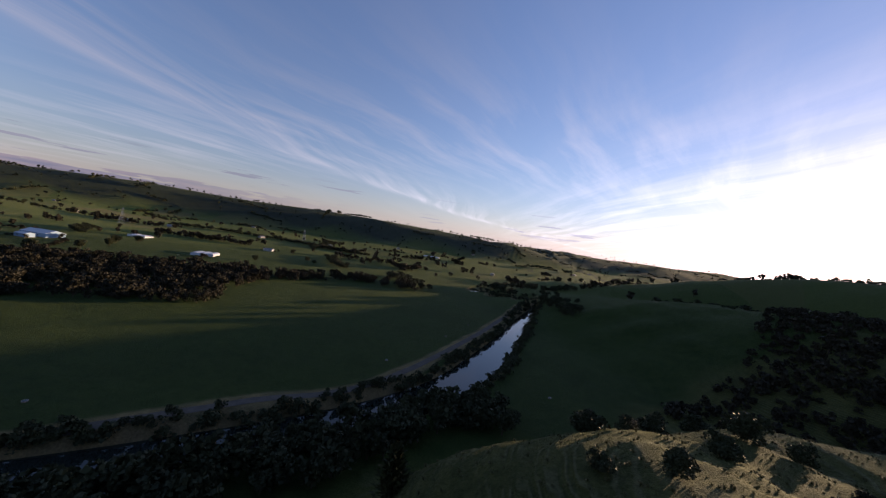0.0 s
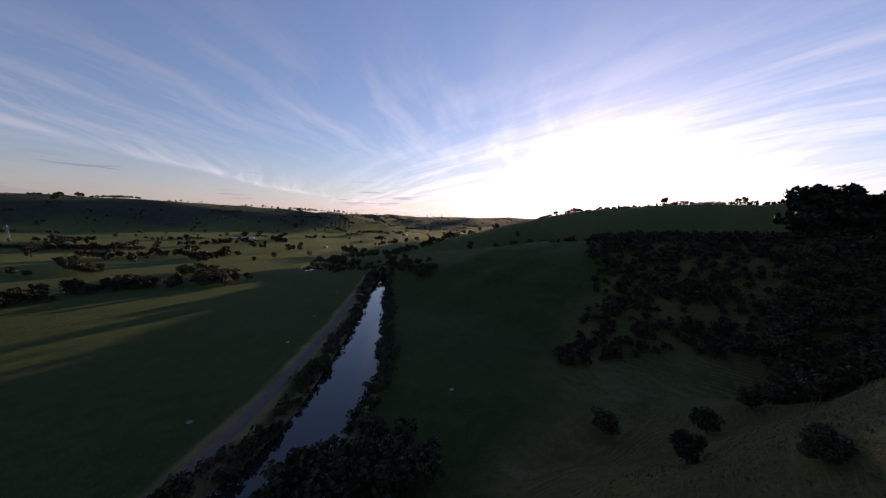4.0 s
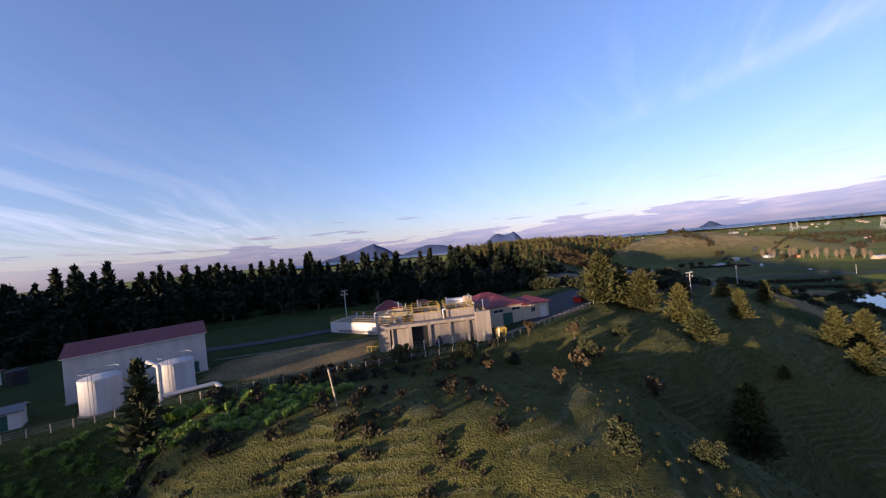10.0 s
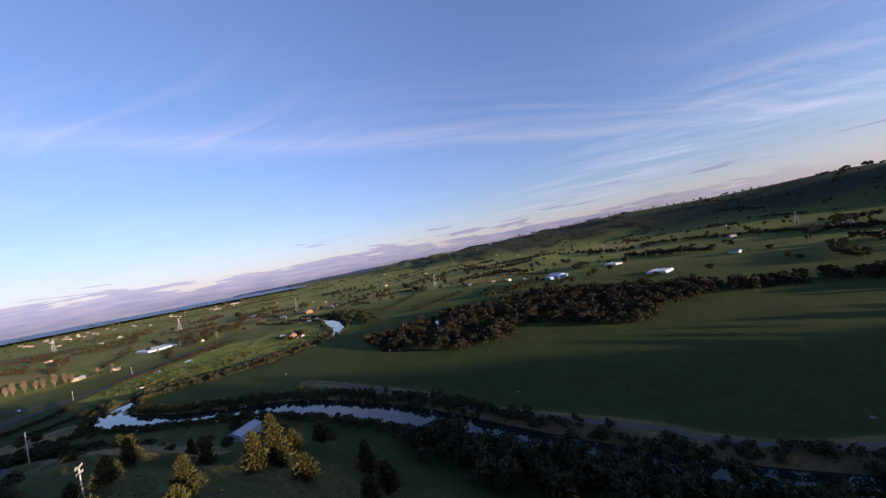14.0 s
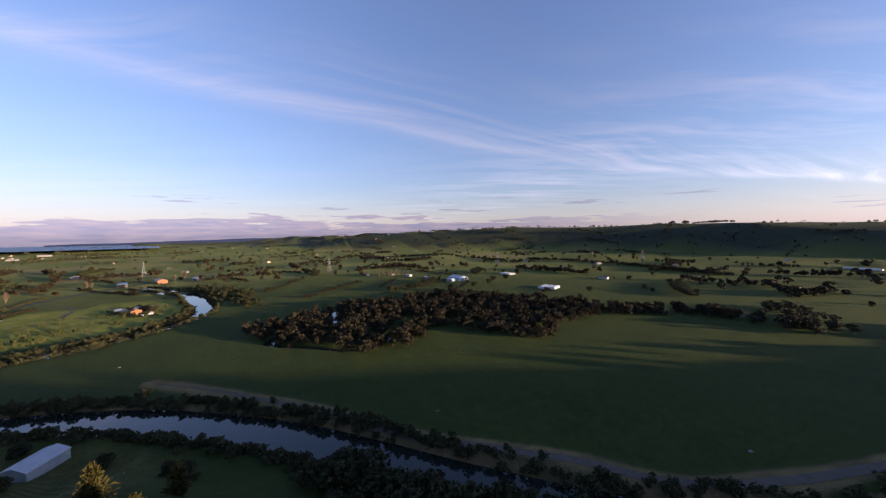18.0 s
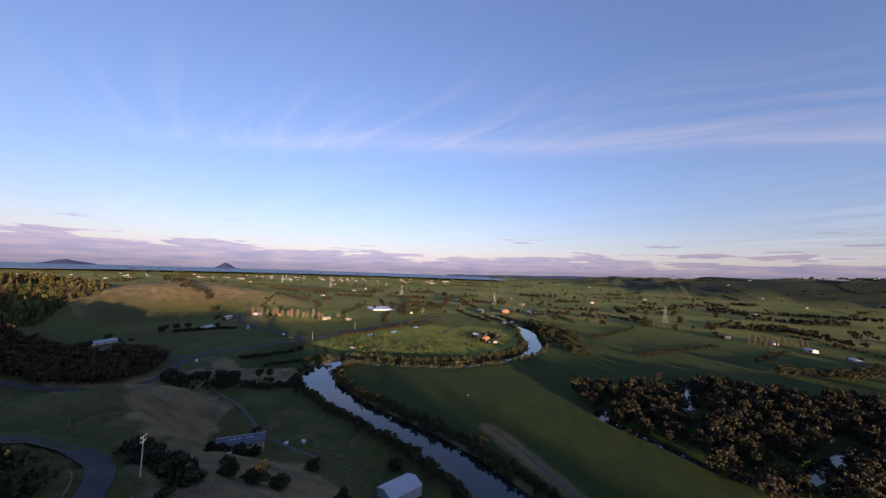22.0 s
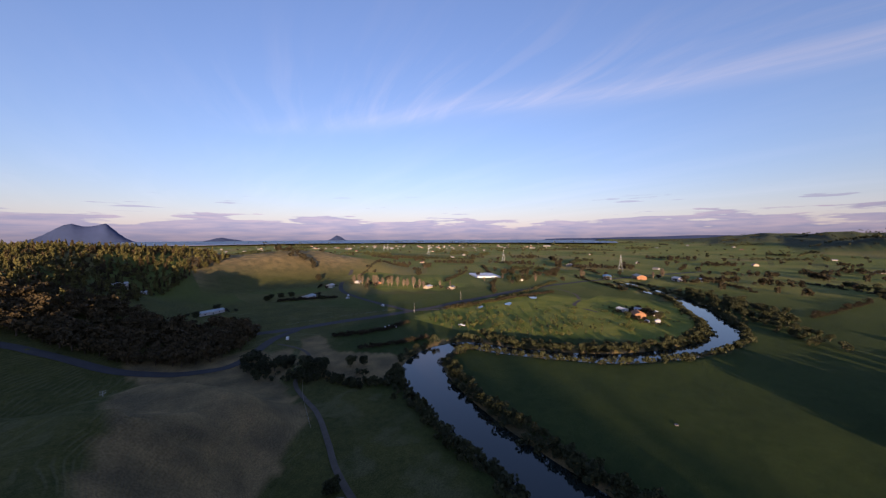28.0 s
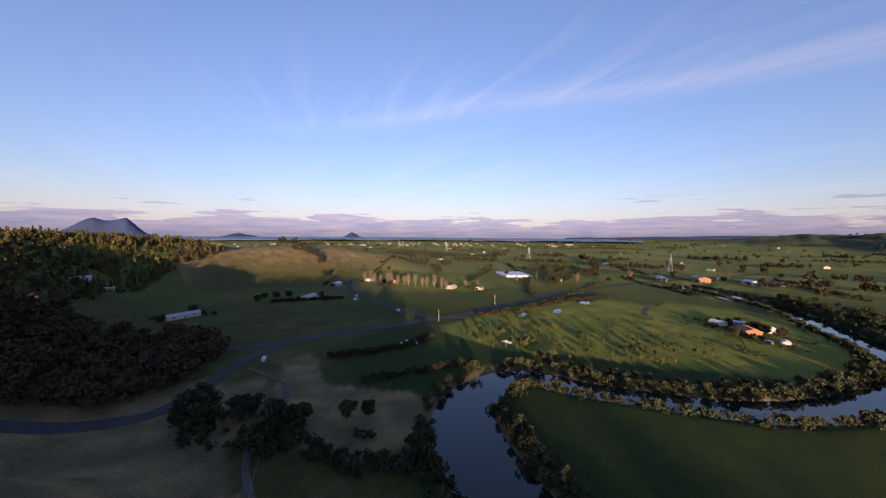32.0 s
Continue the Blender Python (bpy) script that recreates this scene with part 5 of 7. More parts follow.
def clarifier():
    """Concrete settling block with two open basins, walkways and handrails."""
    r = tagged(empty("settling_block"), "weathered concrete settling tanks with yellow handrails", "water tank")
    L, D = 19.4, 13.0
    # front wall in panels between buttresses
    xs = [0.0, 3.6, 7.4, 11.4, 15.2, L]
    for i in range(5):
        if i == 1:
            continue
        part("wall_panel", cuboid(xs[i] + 0.3, 0.5, 0, xs[i + 1] - 0.3, 0.9, 4.0, bevel=0.02), M_CONC, r)
    # flat dark sheet stands for the shade inside the open bay
    part("dark_bay", cuboid(xs[1] + 0.3, 1.6, 0, xs[2] - 0.3, 1.8, 4.0), M_DARK, r)
    for i in range(6):
        part("buttress", cuboid(max(0, xs[i] - 0.3), 0, 0, min(L, xs[i] + 0.3), 0.9, 4.3, bevel=0.03), M_CONC, r)
    # dark plates on the wall face stand for shade in broken openings
    for x in (8.3, 14.6):
        bm = prism([(x, 0.0), (x + 1.5, 0.0), (x + 1.1, 1.9), (x + 0.5, 1.5)], 0.42, 0.499)
        part("opening", bm, M_DARK, r, "dark broken opening")
    part("side_wall", cuboid(-0.3, 0.9, 0, 0.1, D, 4.6, bevel=0.03), M_CONC, r)
    part("side_wall", cuboid(L - 0.1, 0.9, 0, L + 0.3, D, 4.6, bevel=0.03), M_CONC, r)
    part("back_wall", cuboid(0.1, D - 0.4, 0, L - 0.1, D, 4.6), M_CONC, r)
    part("ledge_beam", cuboid(-0.5, -0.35, 4.3, L + 0.4, 1.0, 4.9, bevel=0.04), M_CONC, r)
    part("hopper_wall", prism([(-2.6, 0), (-0.4, 0), (-0.4, 4.6), (-2.2, 5.2), (-2.6, 5.2)], 0.2, 5.5), M_CONC, r)
    part("end_wall", cuboid(16.6, -1.2, 0, L + 0.2, -0.36, 5.9, bevel=0.03), M_CONC, r)
    # raised deck with two basins
    part("deck", cuboid(0.1, 1.0, 4.3, L - 0.1, D - 0.4, 4.62), M_CONC, r)
    for bx in (4.4, 11.4):
        w, y0, y1 = 6.0, 3.2, 10.6
        for a in ((bx, y0, bx + w, y0 + 0.35), (bx, y1 - 0.35, bx + w, y1), (bx, y0 + 0.35, bx + 0.35, y1 - 0.35), (bx + w - 0.35, y0 + 0.35, bx + w, y1 - 0.35)):
            part("basin_wall", cuboid(a[0], a[1], 4.62, a[2], a[3], 6.1, bevel=0.03), M_CONC, r)
        part("basin_water", cuboid(bx + 0.35, y0 + 0.35, 4.63, bx + w - 0.35, y1 - 0.35, 5.5), M_WATER, r, "still dark water in the basin")
        part("launder", cuboid(bx + 2.7, y0 + 0.36, 5.52, bx + 3.3, y1 - 0.36, 5.8), M_CONC, r)
        for a, b in (((bx + 0.1, y0 + 0.1), (bx + w - 0.1, y0 + 0.1)), ((bx + 0.1, y1 - 0.1), (bx + w - 0.1, y1 - 0.1)), ((bx + 0.1, y0 + 0.1), (bx + 0.1, y1 - 0.1)), ((bx + w - 0.1, y0 + 0.1), (bx + w - 0.1, y1 - 0.1))):
            railing(r, (*a, 6.1), (*b, 6.1))
    railing(r, (0.0, 1.1, 4.9), (0.0, 9.0, 4.9))
    railing(r, (-2.4, 0.4, 5.2), (-2.4, 5.2, 5.2))
    railing(r, (L, 1.2, 4.62), (L, D - 0.5, 4.62))
    railing(r, (0.4, D - 0.5, 4.62), (L - 0.4, D - 0.5, 4.62))
    railing(r, (0.6, 2.2, 4.62), (4.2, 2.2, 4.62))
    # steps up to the deck
    st = bmesh.new()
    for i in range(7):
        cuboid(1.0, 2.6 + 0.28 * i, 4.62, 2.2, 2.88 + 0.28 * i, 4.62 + 0.2 * (i + 1), st)
    part("stairs", st, M_STEEL, r)
    railing(r, (0.95, 2.6, 5.6), (0.95, 4.6, 6.0))
    railing(r, (2.25, 2.6, 5.6), (2.25, 4.6, 6.0))
    for x, y, h in ((1.6, 8.8, 3.4), (6.0, 11.6, 3.0), (12.6, 11.8, 2.8), (17.8, 10.8, 3.2), (3.2, 11.0, 2.6), (18.9, 1.4, 3.0)):
        m = part("mast", rod((x, y, 4.6), (x, y, 4.6 + h), 0.06), M_STEEL, r)
        part("lamp", cuboid(x - 0.15, y - 0.2, 4.6 + h, x + 0.15, y + 0.2, 4.75 + h), M_STEEL, m)
    for x, y in ((2.8, 6.4), (3.3, 8.0)):
        dr = part("drive_unit", drum(0.35, 4.62, 5.5, 12, 0.1, x, y), M_YELLOW, r)
        part("motor", drum(0.22, 5.55, 6.1, 10, 0.05, x, y), M_STEEL, dr)
    for x in (4.0, 10.8, 17.8):
        railing(r, (x, 1.3, 4.62), (x, D - 0.8, 4.62))
    railing(r, (-2.4, 0.4, 5.2), (-0.4, 0.4, 5.0))
    railing(r, (-2.4, 5.2, 5.2), (-0.4, 5.2, 5.0))
    for y in (3.4, 5.6, 7.8):
        part("walkway", cuboid(0.4, y, 6.0, 4.3, y + 0.8, 6.12), M_STEEL, r)
        railing(r, (0.4, y, 6.12), (4.3, y, 6.12))
    part("channel", prism([(0.3, 4.62), (0.9, 4.62), (0.9, 5.6), (0.3, 5.6)], 2.0, 11.0), M_CONC, r)
    for x, y, dx in ((2.4, 9.6, 0.5), (10.6, 2.2, 0.5), (17.9, 6.0, -0.5)):
        v = part("vent_pipe", rod((x, y, 4.6), (x, y, 6.6), 0.11, 8), M_PLASTIC, r)
        part("cowl", rod((x, y, 6.6), (x + dx, y, 6.5), 0.13, 8), M_PLASTIC, v)
    part("beam", rod((-0.6, 3.0, 7.2), (4.6, 6.2, 6.4), 0.16, 6), M_CONC, r, "sloping concrete beam over the inlet")
    part("foot_rail", rod((-5.2, 2.0, 1.0), (-2.6, 1.4, 1.0), 0.05, 5), M_YELLOW, r)
    for k in range(4):
        part("foot_post", rod((-5.2 + 0.86 * k, 2.0 - 0.2 * k, -0.3), (-5.2 + 0.86 * k, 2.0 - 0.2 * k, 1.0), 0.05, 5), M_YELLOW, r)
    part("inlet_tower", cuboid(16.8, 11.0, 4.62, 18.6, 12.4, 7.4, bevel=0.04), M_CREAM, r, "cream painted inlet tower")
    part("pipe", rod((-2.0, 5.9, 0.9), (3.2, 12.6, 5.2), 0.22, 8), M_YELLOW, r)
    return place(r, -4.6, 63.6, 15, ZP)


def low_tank():
    r = tagged(empty("filter_tank"), "low white painted concrete tank with handrails on top", "water tank")
    W, D, H = 15.5, 8.0, 2.9
    for a in ((0, 0, W, 0.35), (0, D - 0.35, W, D), (0, 0.35, 0.35, D - 0.35), (W - 0.35, 0.35, W, D - 0.35)):
        part("wall", cuboid(a[0], a[1], -0.6, a[2], a[3], H, bevel=0.02), M_WHITE, r)
    part("stained_band", cuboid(3.0, -0.03, 0.4, W - 0.3, 0.0, 1.0), M_CONC, r, "bare stained concrete band")
    part("cover", cuboid(0.35, 0.35, H - 0.6, W - 0.35, D - 0.35, H - 0.3), M_CONC, r)
    for a, b in (((0.15, 0.15), (W - 0.15, 0.15)), ((0.15, D - 0.15), (W - 0.15, D - 0.15)), ((0.15, 0.15), (0.15, D - 0.15)), ((W - 0.15, 0.15), (W - 0.15, D - 0.15)), ((8.0, 0.3), (8.0, D - 0.3))):
        railing(r, (*a, H), (*b, H))
    for x, y in ((4.5, 5.0), (6.0, 6.0), (10.5, 5.5)):
        v = part("vent_pipe", rod((x, y, H - 0.3), (x, y, H + 1.3), 0.14, 8), M_WHITE, r)
        part("cowl", rod((x - 0.05, y, H + 1.3), (x + 0.6, y, H + 1.2), 0.16, 8), M_WHITE, v)
    return place(r, -27.2, 83.6, -22, ZP - 0.2)


def red_hut(name, w, d, h, rise, x, y, turn, label, wall=None):
    return simple_house(name, w, d, h, rise, wall or M_WHITE, M_RED, label, "building", x, y, turn, hip=True, z=ZP, win=((0.3, "-y"),), door=True)


def pump_house():
    """Group of cream rooms under red hipped roofs."""
    r = tagged(empty("pump_house"), "cream pump house with red hipped roofs and green door", "building")
    for n, (x, y, w, d, h, rise) in enumerate(((4.5, 6.0, 9.0, 9.0, 4.4, 2.0), (12.6, 5.0, 7.2, 7.4, 3.8, 1.6), (6.0, 14.0, 9.0, 7.0, 4.4, 1.8))):
        room = part("room", cuboid(x - w / 2, y - d / 2, -1, x + w / 2, y + d / 2, h, bevel=0.03), M_CREAM, r)
        ro = part("roof", hip_roof(w, d, h + 0.004, rise), M_RED, r)
        ro.matrix_basis = pose(x, y, 0)
    doorway(r, 4.6, 1.5, 0.1, 2.6, 2.6, "-y", M_GREEN)
    doorway(r, 14.6, 1.3, 0.1, 1.8, 2.8, "-y", M_WHITE)
    window(r, 2.2, 1.5, 3.4, 2.6, 0.6, "-y")
    window(r, 7.0, 1.5, 3.4, 2.4, 0.6, "-y")
    window(r, 11.6, 1.3, 2.4, 1.2, 1.0, "-y")
    return place(r, 15.2, 76.0, 30, ZP)


def white_shed():
    r = tagged(empty("treatment_shed"), "tall pale steel shed with a red low-pitched roof", "shed")
    W, D, H, R = 18.6, 11.0, 7.4, 1.5
    walls(r, W, D, H, M_WHITE, R, 0.25)
    ro = part("roof", gable_roof(W, D, H, R, 0.35), M_RED, r)
    roof_ribs(W, D, H, R, 0.35, M_RED, ro, 0.8)
    part("footing", cuboid(-W / 2 - 0.15, -D / 2 - 0.15, -1.0, W / 2 + 0.15, D / 2 + 0.15, 0.2), M_CONC, r)
    bm = bmesh.new()
    for i in range(56):
        x = -W / 2 + 0.2 + i * (W - 0.4) / 55
        cuboid(x - 0.03, -D / 2 - 0.035, 0.25, x + 0.03, -D / 2, H - 0.15, bm)
    part("cladding_ribs", bm, M_WHITE, r)
    for s in (-1, 1):
        part("gutter", rod((-W / 2 - 0.3, s * (D / 2 + 0.38), H - 0.08), (W / 2 + 0.3, s * (D / 2 + 0.38), H - 0.08), 0.09, 6), M_WHITE, r)
    doorway(r, 7.5, -D / 2, 0.2, 1.0, 2.1, "-y", M_GREEN)
    return place(r, -50.2, 54.9, 47, ZP)


def steel_tank(x, y, name="water_tank"):
    r = tagged(empty(name), "white upright steel tank beside the treatment shed", "tank", "tanks at the treatment shed")
    part("shell", drum(2.4, 0, 4.9, 32, 0.4), M_WHITE, r)
    part("plinth", drum(2.6, -0.8, 0.15, 32), M_CONC, r)
    for z in (0.3, 2.5, 4.7):
        part("hoop", drum(2.44, z, z + 0.14, 32), M_WHITE, r)
    n = 12
    for i in range(n):
        a, b = 2 * math.pi * i / n, 2 * math.pi * (i + 1) / n
        p, q = (2.2 * math.cos(a), 2.2 * math.sin(a)), (2.2 * math.cos(b), 2.2 * math.sin(b))
        part("rail", rod((*p, 5.95), (*q, 5.95), 0.03, 4), M_STEEL, r)
        part("post", rod((*p, 4.95), (*p, 5.95), 0.03, 4), M_STEEL, r)
    for s in (-0.22, 0.22):
        part("ladder_rail", rod((2.6, s, 0.2), (2.6, s, 5.9), 0.03, 4), M_STEEL, r)
    return place(r, x, y, -60, ZP)


clarifier()
low_tank()
pump_house()
white_shed()
steel_tank(-43.4, 42.6)
steel_tank(-36.6, 48.4)
pipe = tagged(empty("outlet_pipe"), "white elbowed outlet pipe by the tanks", "pipe")
part("upright", rod((0, 0, 0), (0, 0, 5.2), 0.32, 10), M_WHITE, pipe)
part("bend", rod((0, 0, 5.2), (-1.6, 0.6, 6.2), 0.32, 10), M_WHITE, pipe)
part("run", rod((0.2, 0, 0.6), (6.8, 1.6, 0.5), 0.34, 10), M_WHITE, pipe)
part("elbow", rod((6.8, 1.6, 0.5), (7.6, 1.2, -0.3), 0.36, 10), M_WHITE, pipe)
place(pipe, -36.0, 45.0, 30, ZP)
simple_house("pump_kiosk", 3.4, 2.8, 2.4, 0.5, M_WHITE, M_GREYROOF, "small white kiosk with a dark lid-like roof", "kiosk", -52.6, 37.6, 47, z=ZP, win=(), seams=False)
red_hut("chemical_store", 8.0, 5.5, 2.8, 1.0, -88, 52, 20, "low store with a red roof and concrete apron")
red_hut("valve_hut", 6.4, 6.4, 4.0, 2.2, -13.5, 91.5, 15, "small square hut with a red pyramid roof")
red_hut("sample_hut", 3.0, 3.0, 2.2, 0.9, -7.6, 109.0, 15, "tiny hut with a red roof")
cont = tagged(empty("tank_container"), "white rounded tank container on the yard", "container")
part("body", cuboid(-3.2, -1.25, 0.5, 3.2, 1.25, 3.1, bevel=0.35), M_PLASTIC, cont)
for s in (-2.4, 2.4):
    part("skid", cuboid(s - 0.2, -1.2, 0, s + 0.2, 1.2, 0.52), M_STEEL, cont)
place(cont, 3.7, 106.0, 10, ZP)
dk = tagged(empty("rainwater_tank"), "black plastic rainwater tank beside the store", "tank")
part("shell", drum(1.5, 0, 2.9, 24, 0.35), M_DARK, dk)
part("lid", drum(0.4, 3.2, 3.35, 16), M_DARK, dk)
place(dk, -80.5, 55.5, 0, ZP)
yb = tagged(empty("grit_bin"), "yellow plastic storage bin beside the settling block", "bin")
part("body", prism([(-0.9, 0.1), (0.9, 0.1), (1.1, 1.7), (-1.1, 1.7)], -0.8, 0.8), M_YELLOW, yb)
part("lid", prism([(-1.15, 1.7), (1.15, 1.7), (0.8, 2.1), (-0.8, 2.1)], -0.9, 0.9), M_YELLOW, yb)
for s in (-0.6, 0.6):
    part("runner", cuboid(s - 0.1, -0.7, 0, s + 0.1, 0.7, 0.1), M_DARK, yb)
place(yb, 16.3, 69.3, 20, ZP)
# red skips in a row
sk = tagged(empty("skip"), "bright red steel skip on the yard", "skip", "red skips")
part("body", prism([(-1.5, 0.15), (1.5, 0.15), (2.0, 1.8), (-2.0, 1.8)], -1.1, 1.1), M_SKIPRED, sk)
part("rim", cuboid(-2.08, -1.18, 1.8, 2.08, 1.18, 1.92), M_SKIPRED, sk)
part("load", cuboid(-1.8, -0.95, 1.93, 1.8, 0.95, 2.02), M_DARK, sk)
for s in (-1.0, 1.0):
    part("foot", cuboid(s - 0.15, -1.0, 0, s + 0.15, 1.0, 0.15), M_DARK, sk)
put(sk, 39.5, 100.5, 1.0, 62, ZP)
put(sk, 42.4, 105.6, 1.0, 58, ZP)
put(sk, 45.6, 110.4, 1.0, 60, ZP - 0.3)
# wrapped bales and a tarpaulin
ba = tagged(empty("wrapped_bale"), "white plastic-wrapped bale on the yard", "bale", "wrapped bales")
part("bale", cuboid(-0.6, -0.6, 0, 0.6, 0.6, 1.15, bevel=0.22), M_PLASTIC, ba)
part("strap", cuboid(-0.62, -0.06, 0.02, 0.62, 0.06, 1.17), M_PALEROOF, ba)
rb = random.Random(4)
for i in range(16):
    put(ba, -74 + (i % 8) * 1.7 + rb.uniform(-0.4, 0.4), 31.0 + (i // 8) * 2.2 + 0.5 * (i % 8) + rb.uniform(-0.4, 0.4), rb.uniform(0.8, 1.15), rb.uniform(0, 90), ZP)
tp = tagged(empty("tarpaulin_stack"), "stack under a blue tarpaulin", "tarpaulin")
part("cover", cuboid(-3.2, -1.6, 0, 3.2, 1.6, 1.0, bevel=0.3), M_BLUE, tp)
part("weights", cuboid(-3.0, -0.1, 1.0, 3.0, 0.1, 1.12), M_WOOD, tp)
place(tp, -79, 29.5, 15, ZP)
pl = tagged(empty("pipe_stack"), "stack of pale plastic pipes", "pipes")
for i in range(6):
    part("pipe", rod((-3, -0.9 + 0.36 * i, 0.18), (3, -0.9 + 0.36 * i, 0.18), 0.17, 8), M_PLASTIC, pl)
place(pl, -64.5, 38.5, 40, ZP)

# round reservoirs among the trees
for x, y, r_, z in ((40, 160, 14, 46.5), (72, 186, 15, 44.5)):
    rv = tagged(empty("reservoir"), "large round concrete reservoir with a low dark dome", "reservoir", "round reservoirs")
    part("wall", drum(r_, -3, 4.2, 48), M_DOME, rv)
    part("roof", drum(r_ + 0.25, 4.2, 4.45, 48, 1.6), M_DOME, rv, "dark shallow domed roof")
    part("hatch", cuboid(-1, -r_ + 2.2, 4.9, 0.4, -r_ + 3.6, 5.5), M_WHITE, rv)
    place(rv, x, y, 0, land_at(x, y) + 0.4)

# ---------- roads and yards ----------
ROAD = [(40, 520), (120, 500), (180, 484), (222, 473), (264, 459), (297, 450), (334, 444), (371, 434), (402, 430), (435, 424), (474, 424), (523, 421), (607, 413), (709, 396), (860, 350), (1100, 250)]
ribbon("road", resample(ROAD, 5), 4.6, land, M_ROAD, 0.22, "grey two-lane asphalt road through the valley", "road")
ribbon("side_road", resample([(404, 432), (404, 452), (406, 490), (411, 535), (424, 600), (470, 680), (540, 760)], 5), 3.2, land, M_ROAD, 0.2, "narrow side road past the houses", "road")
ribbon("lower_road", resample([(20, 505), (90, 472), (140, 446), (183, 417), (204, 401), (222, 394), (238, 404), (252, 420), (266, 434), (290, 447)], 5), 3.6, land, M_ROAD, 0.2, "grey lower road under the dark trees", "road")
ribbon("lane", resample([(262, 418), (268, 398), (268, 382), (258, 362), (242, 343), (237, 322), (234, 302), (227, 280), (220, 260), (216, 238), (214, 205)], 4), 1.15, land, M_GRAVEL, 0.15, "rutted pale farm lane to the house", "lane")
ribbon("hill_road", resample([(22, 80), (34, 92), (46, 112), (62, 128), (84, 148), (100, 160), (112, 170), (119, 177), (126, 186), (132, 197), (135, 209), (133, 219), (127, 226), (119, 234), (110, 252), (102, 292), (98, 340), (96, 400), (100, 466)], 4), 3.0, land, M_ROAD, 0.3, "narrow asphalt road winding down the hill", "road")
ribbon("bend_track", resample([(408, 428), (440, 412), (500, 418), (560, 424), (618, 418), (652, 388), (630, 346), (590, 322), (551, 312), (532, 280)], 5), 2.0, land, M_GRAVEL, 0.14, "dusty curved track on the river bend", "track")
ribbon("works_yard", resample([(14, 84), (24, 94), (36, 106), (48, 118)], 3), 7.5, land, M_ROAD, 0.18, "dark asphalt yard of the water works", "yard")
ribbon("back_yard", resample([(-22, 101), (-8, 104), (8, 104), (24, 100)], 3), 8.5, land, M_ROAD, 0.14, "dark asphalt yard behind the settling block", "yard")
ribbon("lawn_kerb", resample([(-44, 64), (-30, 69), (-16, 73), (-11, 75)], 2), 0.22, land, M_CONC, 0.16, "pale concrete edging beside the lawn", "kerb")
ribbon("works_path", resample([(-62, 70), (-40, 78), (-18, 92), (10, 104)], 3), 2.2, land, M_ROAD, 0.16, "asphalt path across the lawn", "path")


def kerb_line(name, pts, label, height=0.14, w=0.12):
    a = resample(pts, 3)
    z = land(a[:, 0], a[:, 1])
    bm = bmesh.new()
    for p, q, zp, zq in zip(a[:-1], a[1:], z[:-1], z[1:]):
        d = Vector((q[0] - p[0], q[1] - p[1], 0)).normalized() * w
        n = Vector((-d.y, d.x, 0))
        lo = [Vector((p[0], p[1], zp)) - n, Vector((p[0], p[1], zp)) + n, Vector((q[0], q[1], zq)) + n, Vector((q[0], q[1], zq)) - n]
        v0, v1 = [bm.verts.new(v + Vector((0, 0, 0.0))) for v in lo], [bm.verts.new(v + Vector((0, 0, 0.3 + height))) for v in lo]
        bm.faces.new(v1)
        for i in range(4):
            j = (i + 1) % 4
            bm.faces.new((v0[i], v0[j], v1[j], v1[i]))
    bmesh.ops.recalc_face_normals(bm, faces=bm.faces[:])
    ob = part(name, bm, M_CONC, None, label)
    return tagged(ob, label, "kerb", kind="structure")


kerb_line("kerb", [(17, 70.5), (26, 80), (38, 92), (50, 110), (66, 124), (86, 143)], "pale concrete kerb along the hill road")


# ---------- fences and poles ----------
def fence(pts, step, label, h=1.15, wires=3, material=None, name="fence"):
    """Posts as pieces and wires along a line on the land."""
    root = tagged(empty(name), label, "fence")
    a = resample(pts, step)
    z = land(a[:, 0], a[:, 1])
    first = None
    for p, zz in zip(a, z):
        if first is None:
            first = part("post", cuboid(-0.06, -0.06, -0.4, 0.06, 0.06, h), material or M_WOOD, root)
            first.matrix_basis = pose(p[0], p[1], zz)
        else:
            share("post", first.data, root, pose(p[0], p[1], zz, 0, 0, 20 * math.sin(p[0])))
    for k in range(wires):
        bm = bmesh.new()
        for p, q, zp, zq in zip(a[:-1], a[1:], z[:-1], z[1:]):
            hh = h * (0.35 + 0.28 * k)
            rod((p[0], p[1], zp + hh), (q[0], q[1], zq + hh), 0.012, 3, bm)
        part("wire", bm, M_STEEL, root)
    return root


fence([(-58, 26), (-38, 40), (-19, 50), (-5, 56), (5, 60), (14, 64), (22, 72), (32, 84), (42, 96), (52, 112), (66, 132)], 2.2, "weathered post and wire fence along the hill edge")
fence([(-4, 61.5), (7, 65), (16, 67.5)], 2.4, "mesh fence with pale posts before the settling block", 1.8, 3, M_POLE)
fence([(110, 160), (126, 172), (132, 180), (140, 178), (158, 172), (178, 150), (196, 128)], 3.0, "farm fence across the lower slope")
fence([(110, 176), (120, 186), (127, 198), (129, 208)], 1.6, "pale timber fence by the hill road", 1.0, 2)
fence([(226, 292), (240, 330), (262, 372)], 4, "wire fence beside the farm lane")
fence([(290, 470), (340, 462), (396, 448)], 5, "roadside wire fence on the green paddock")


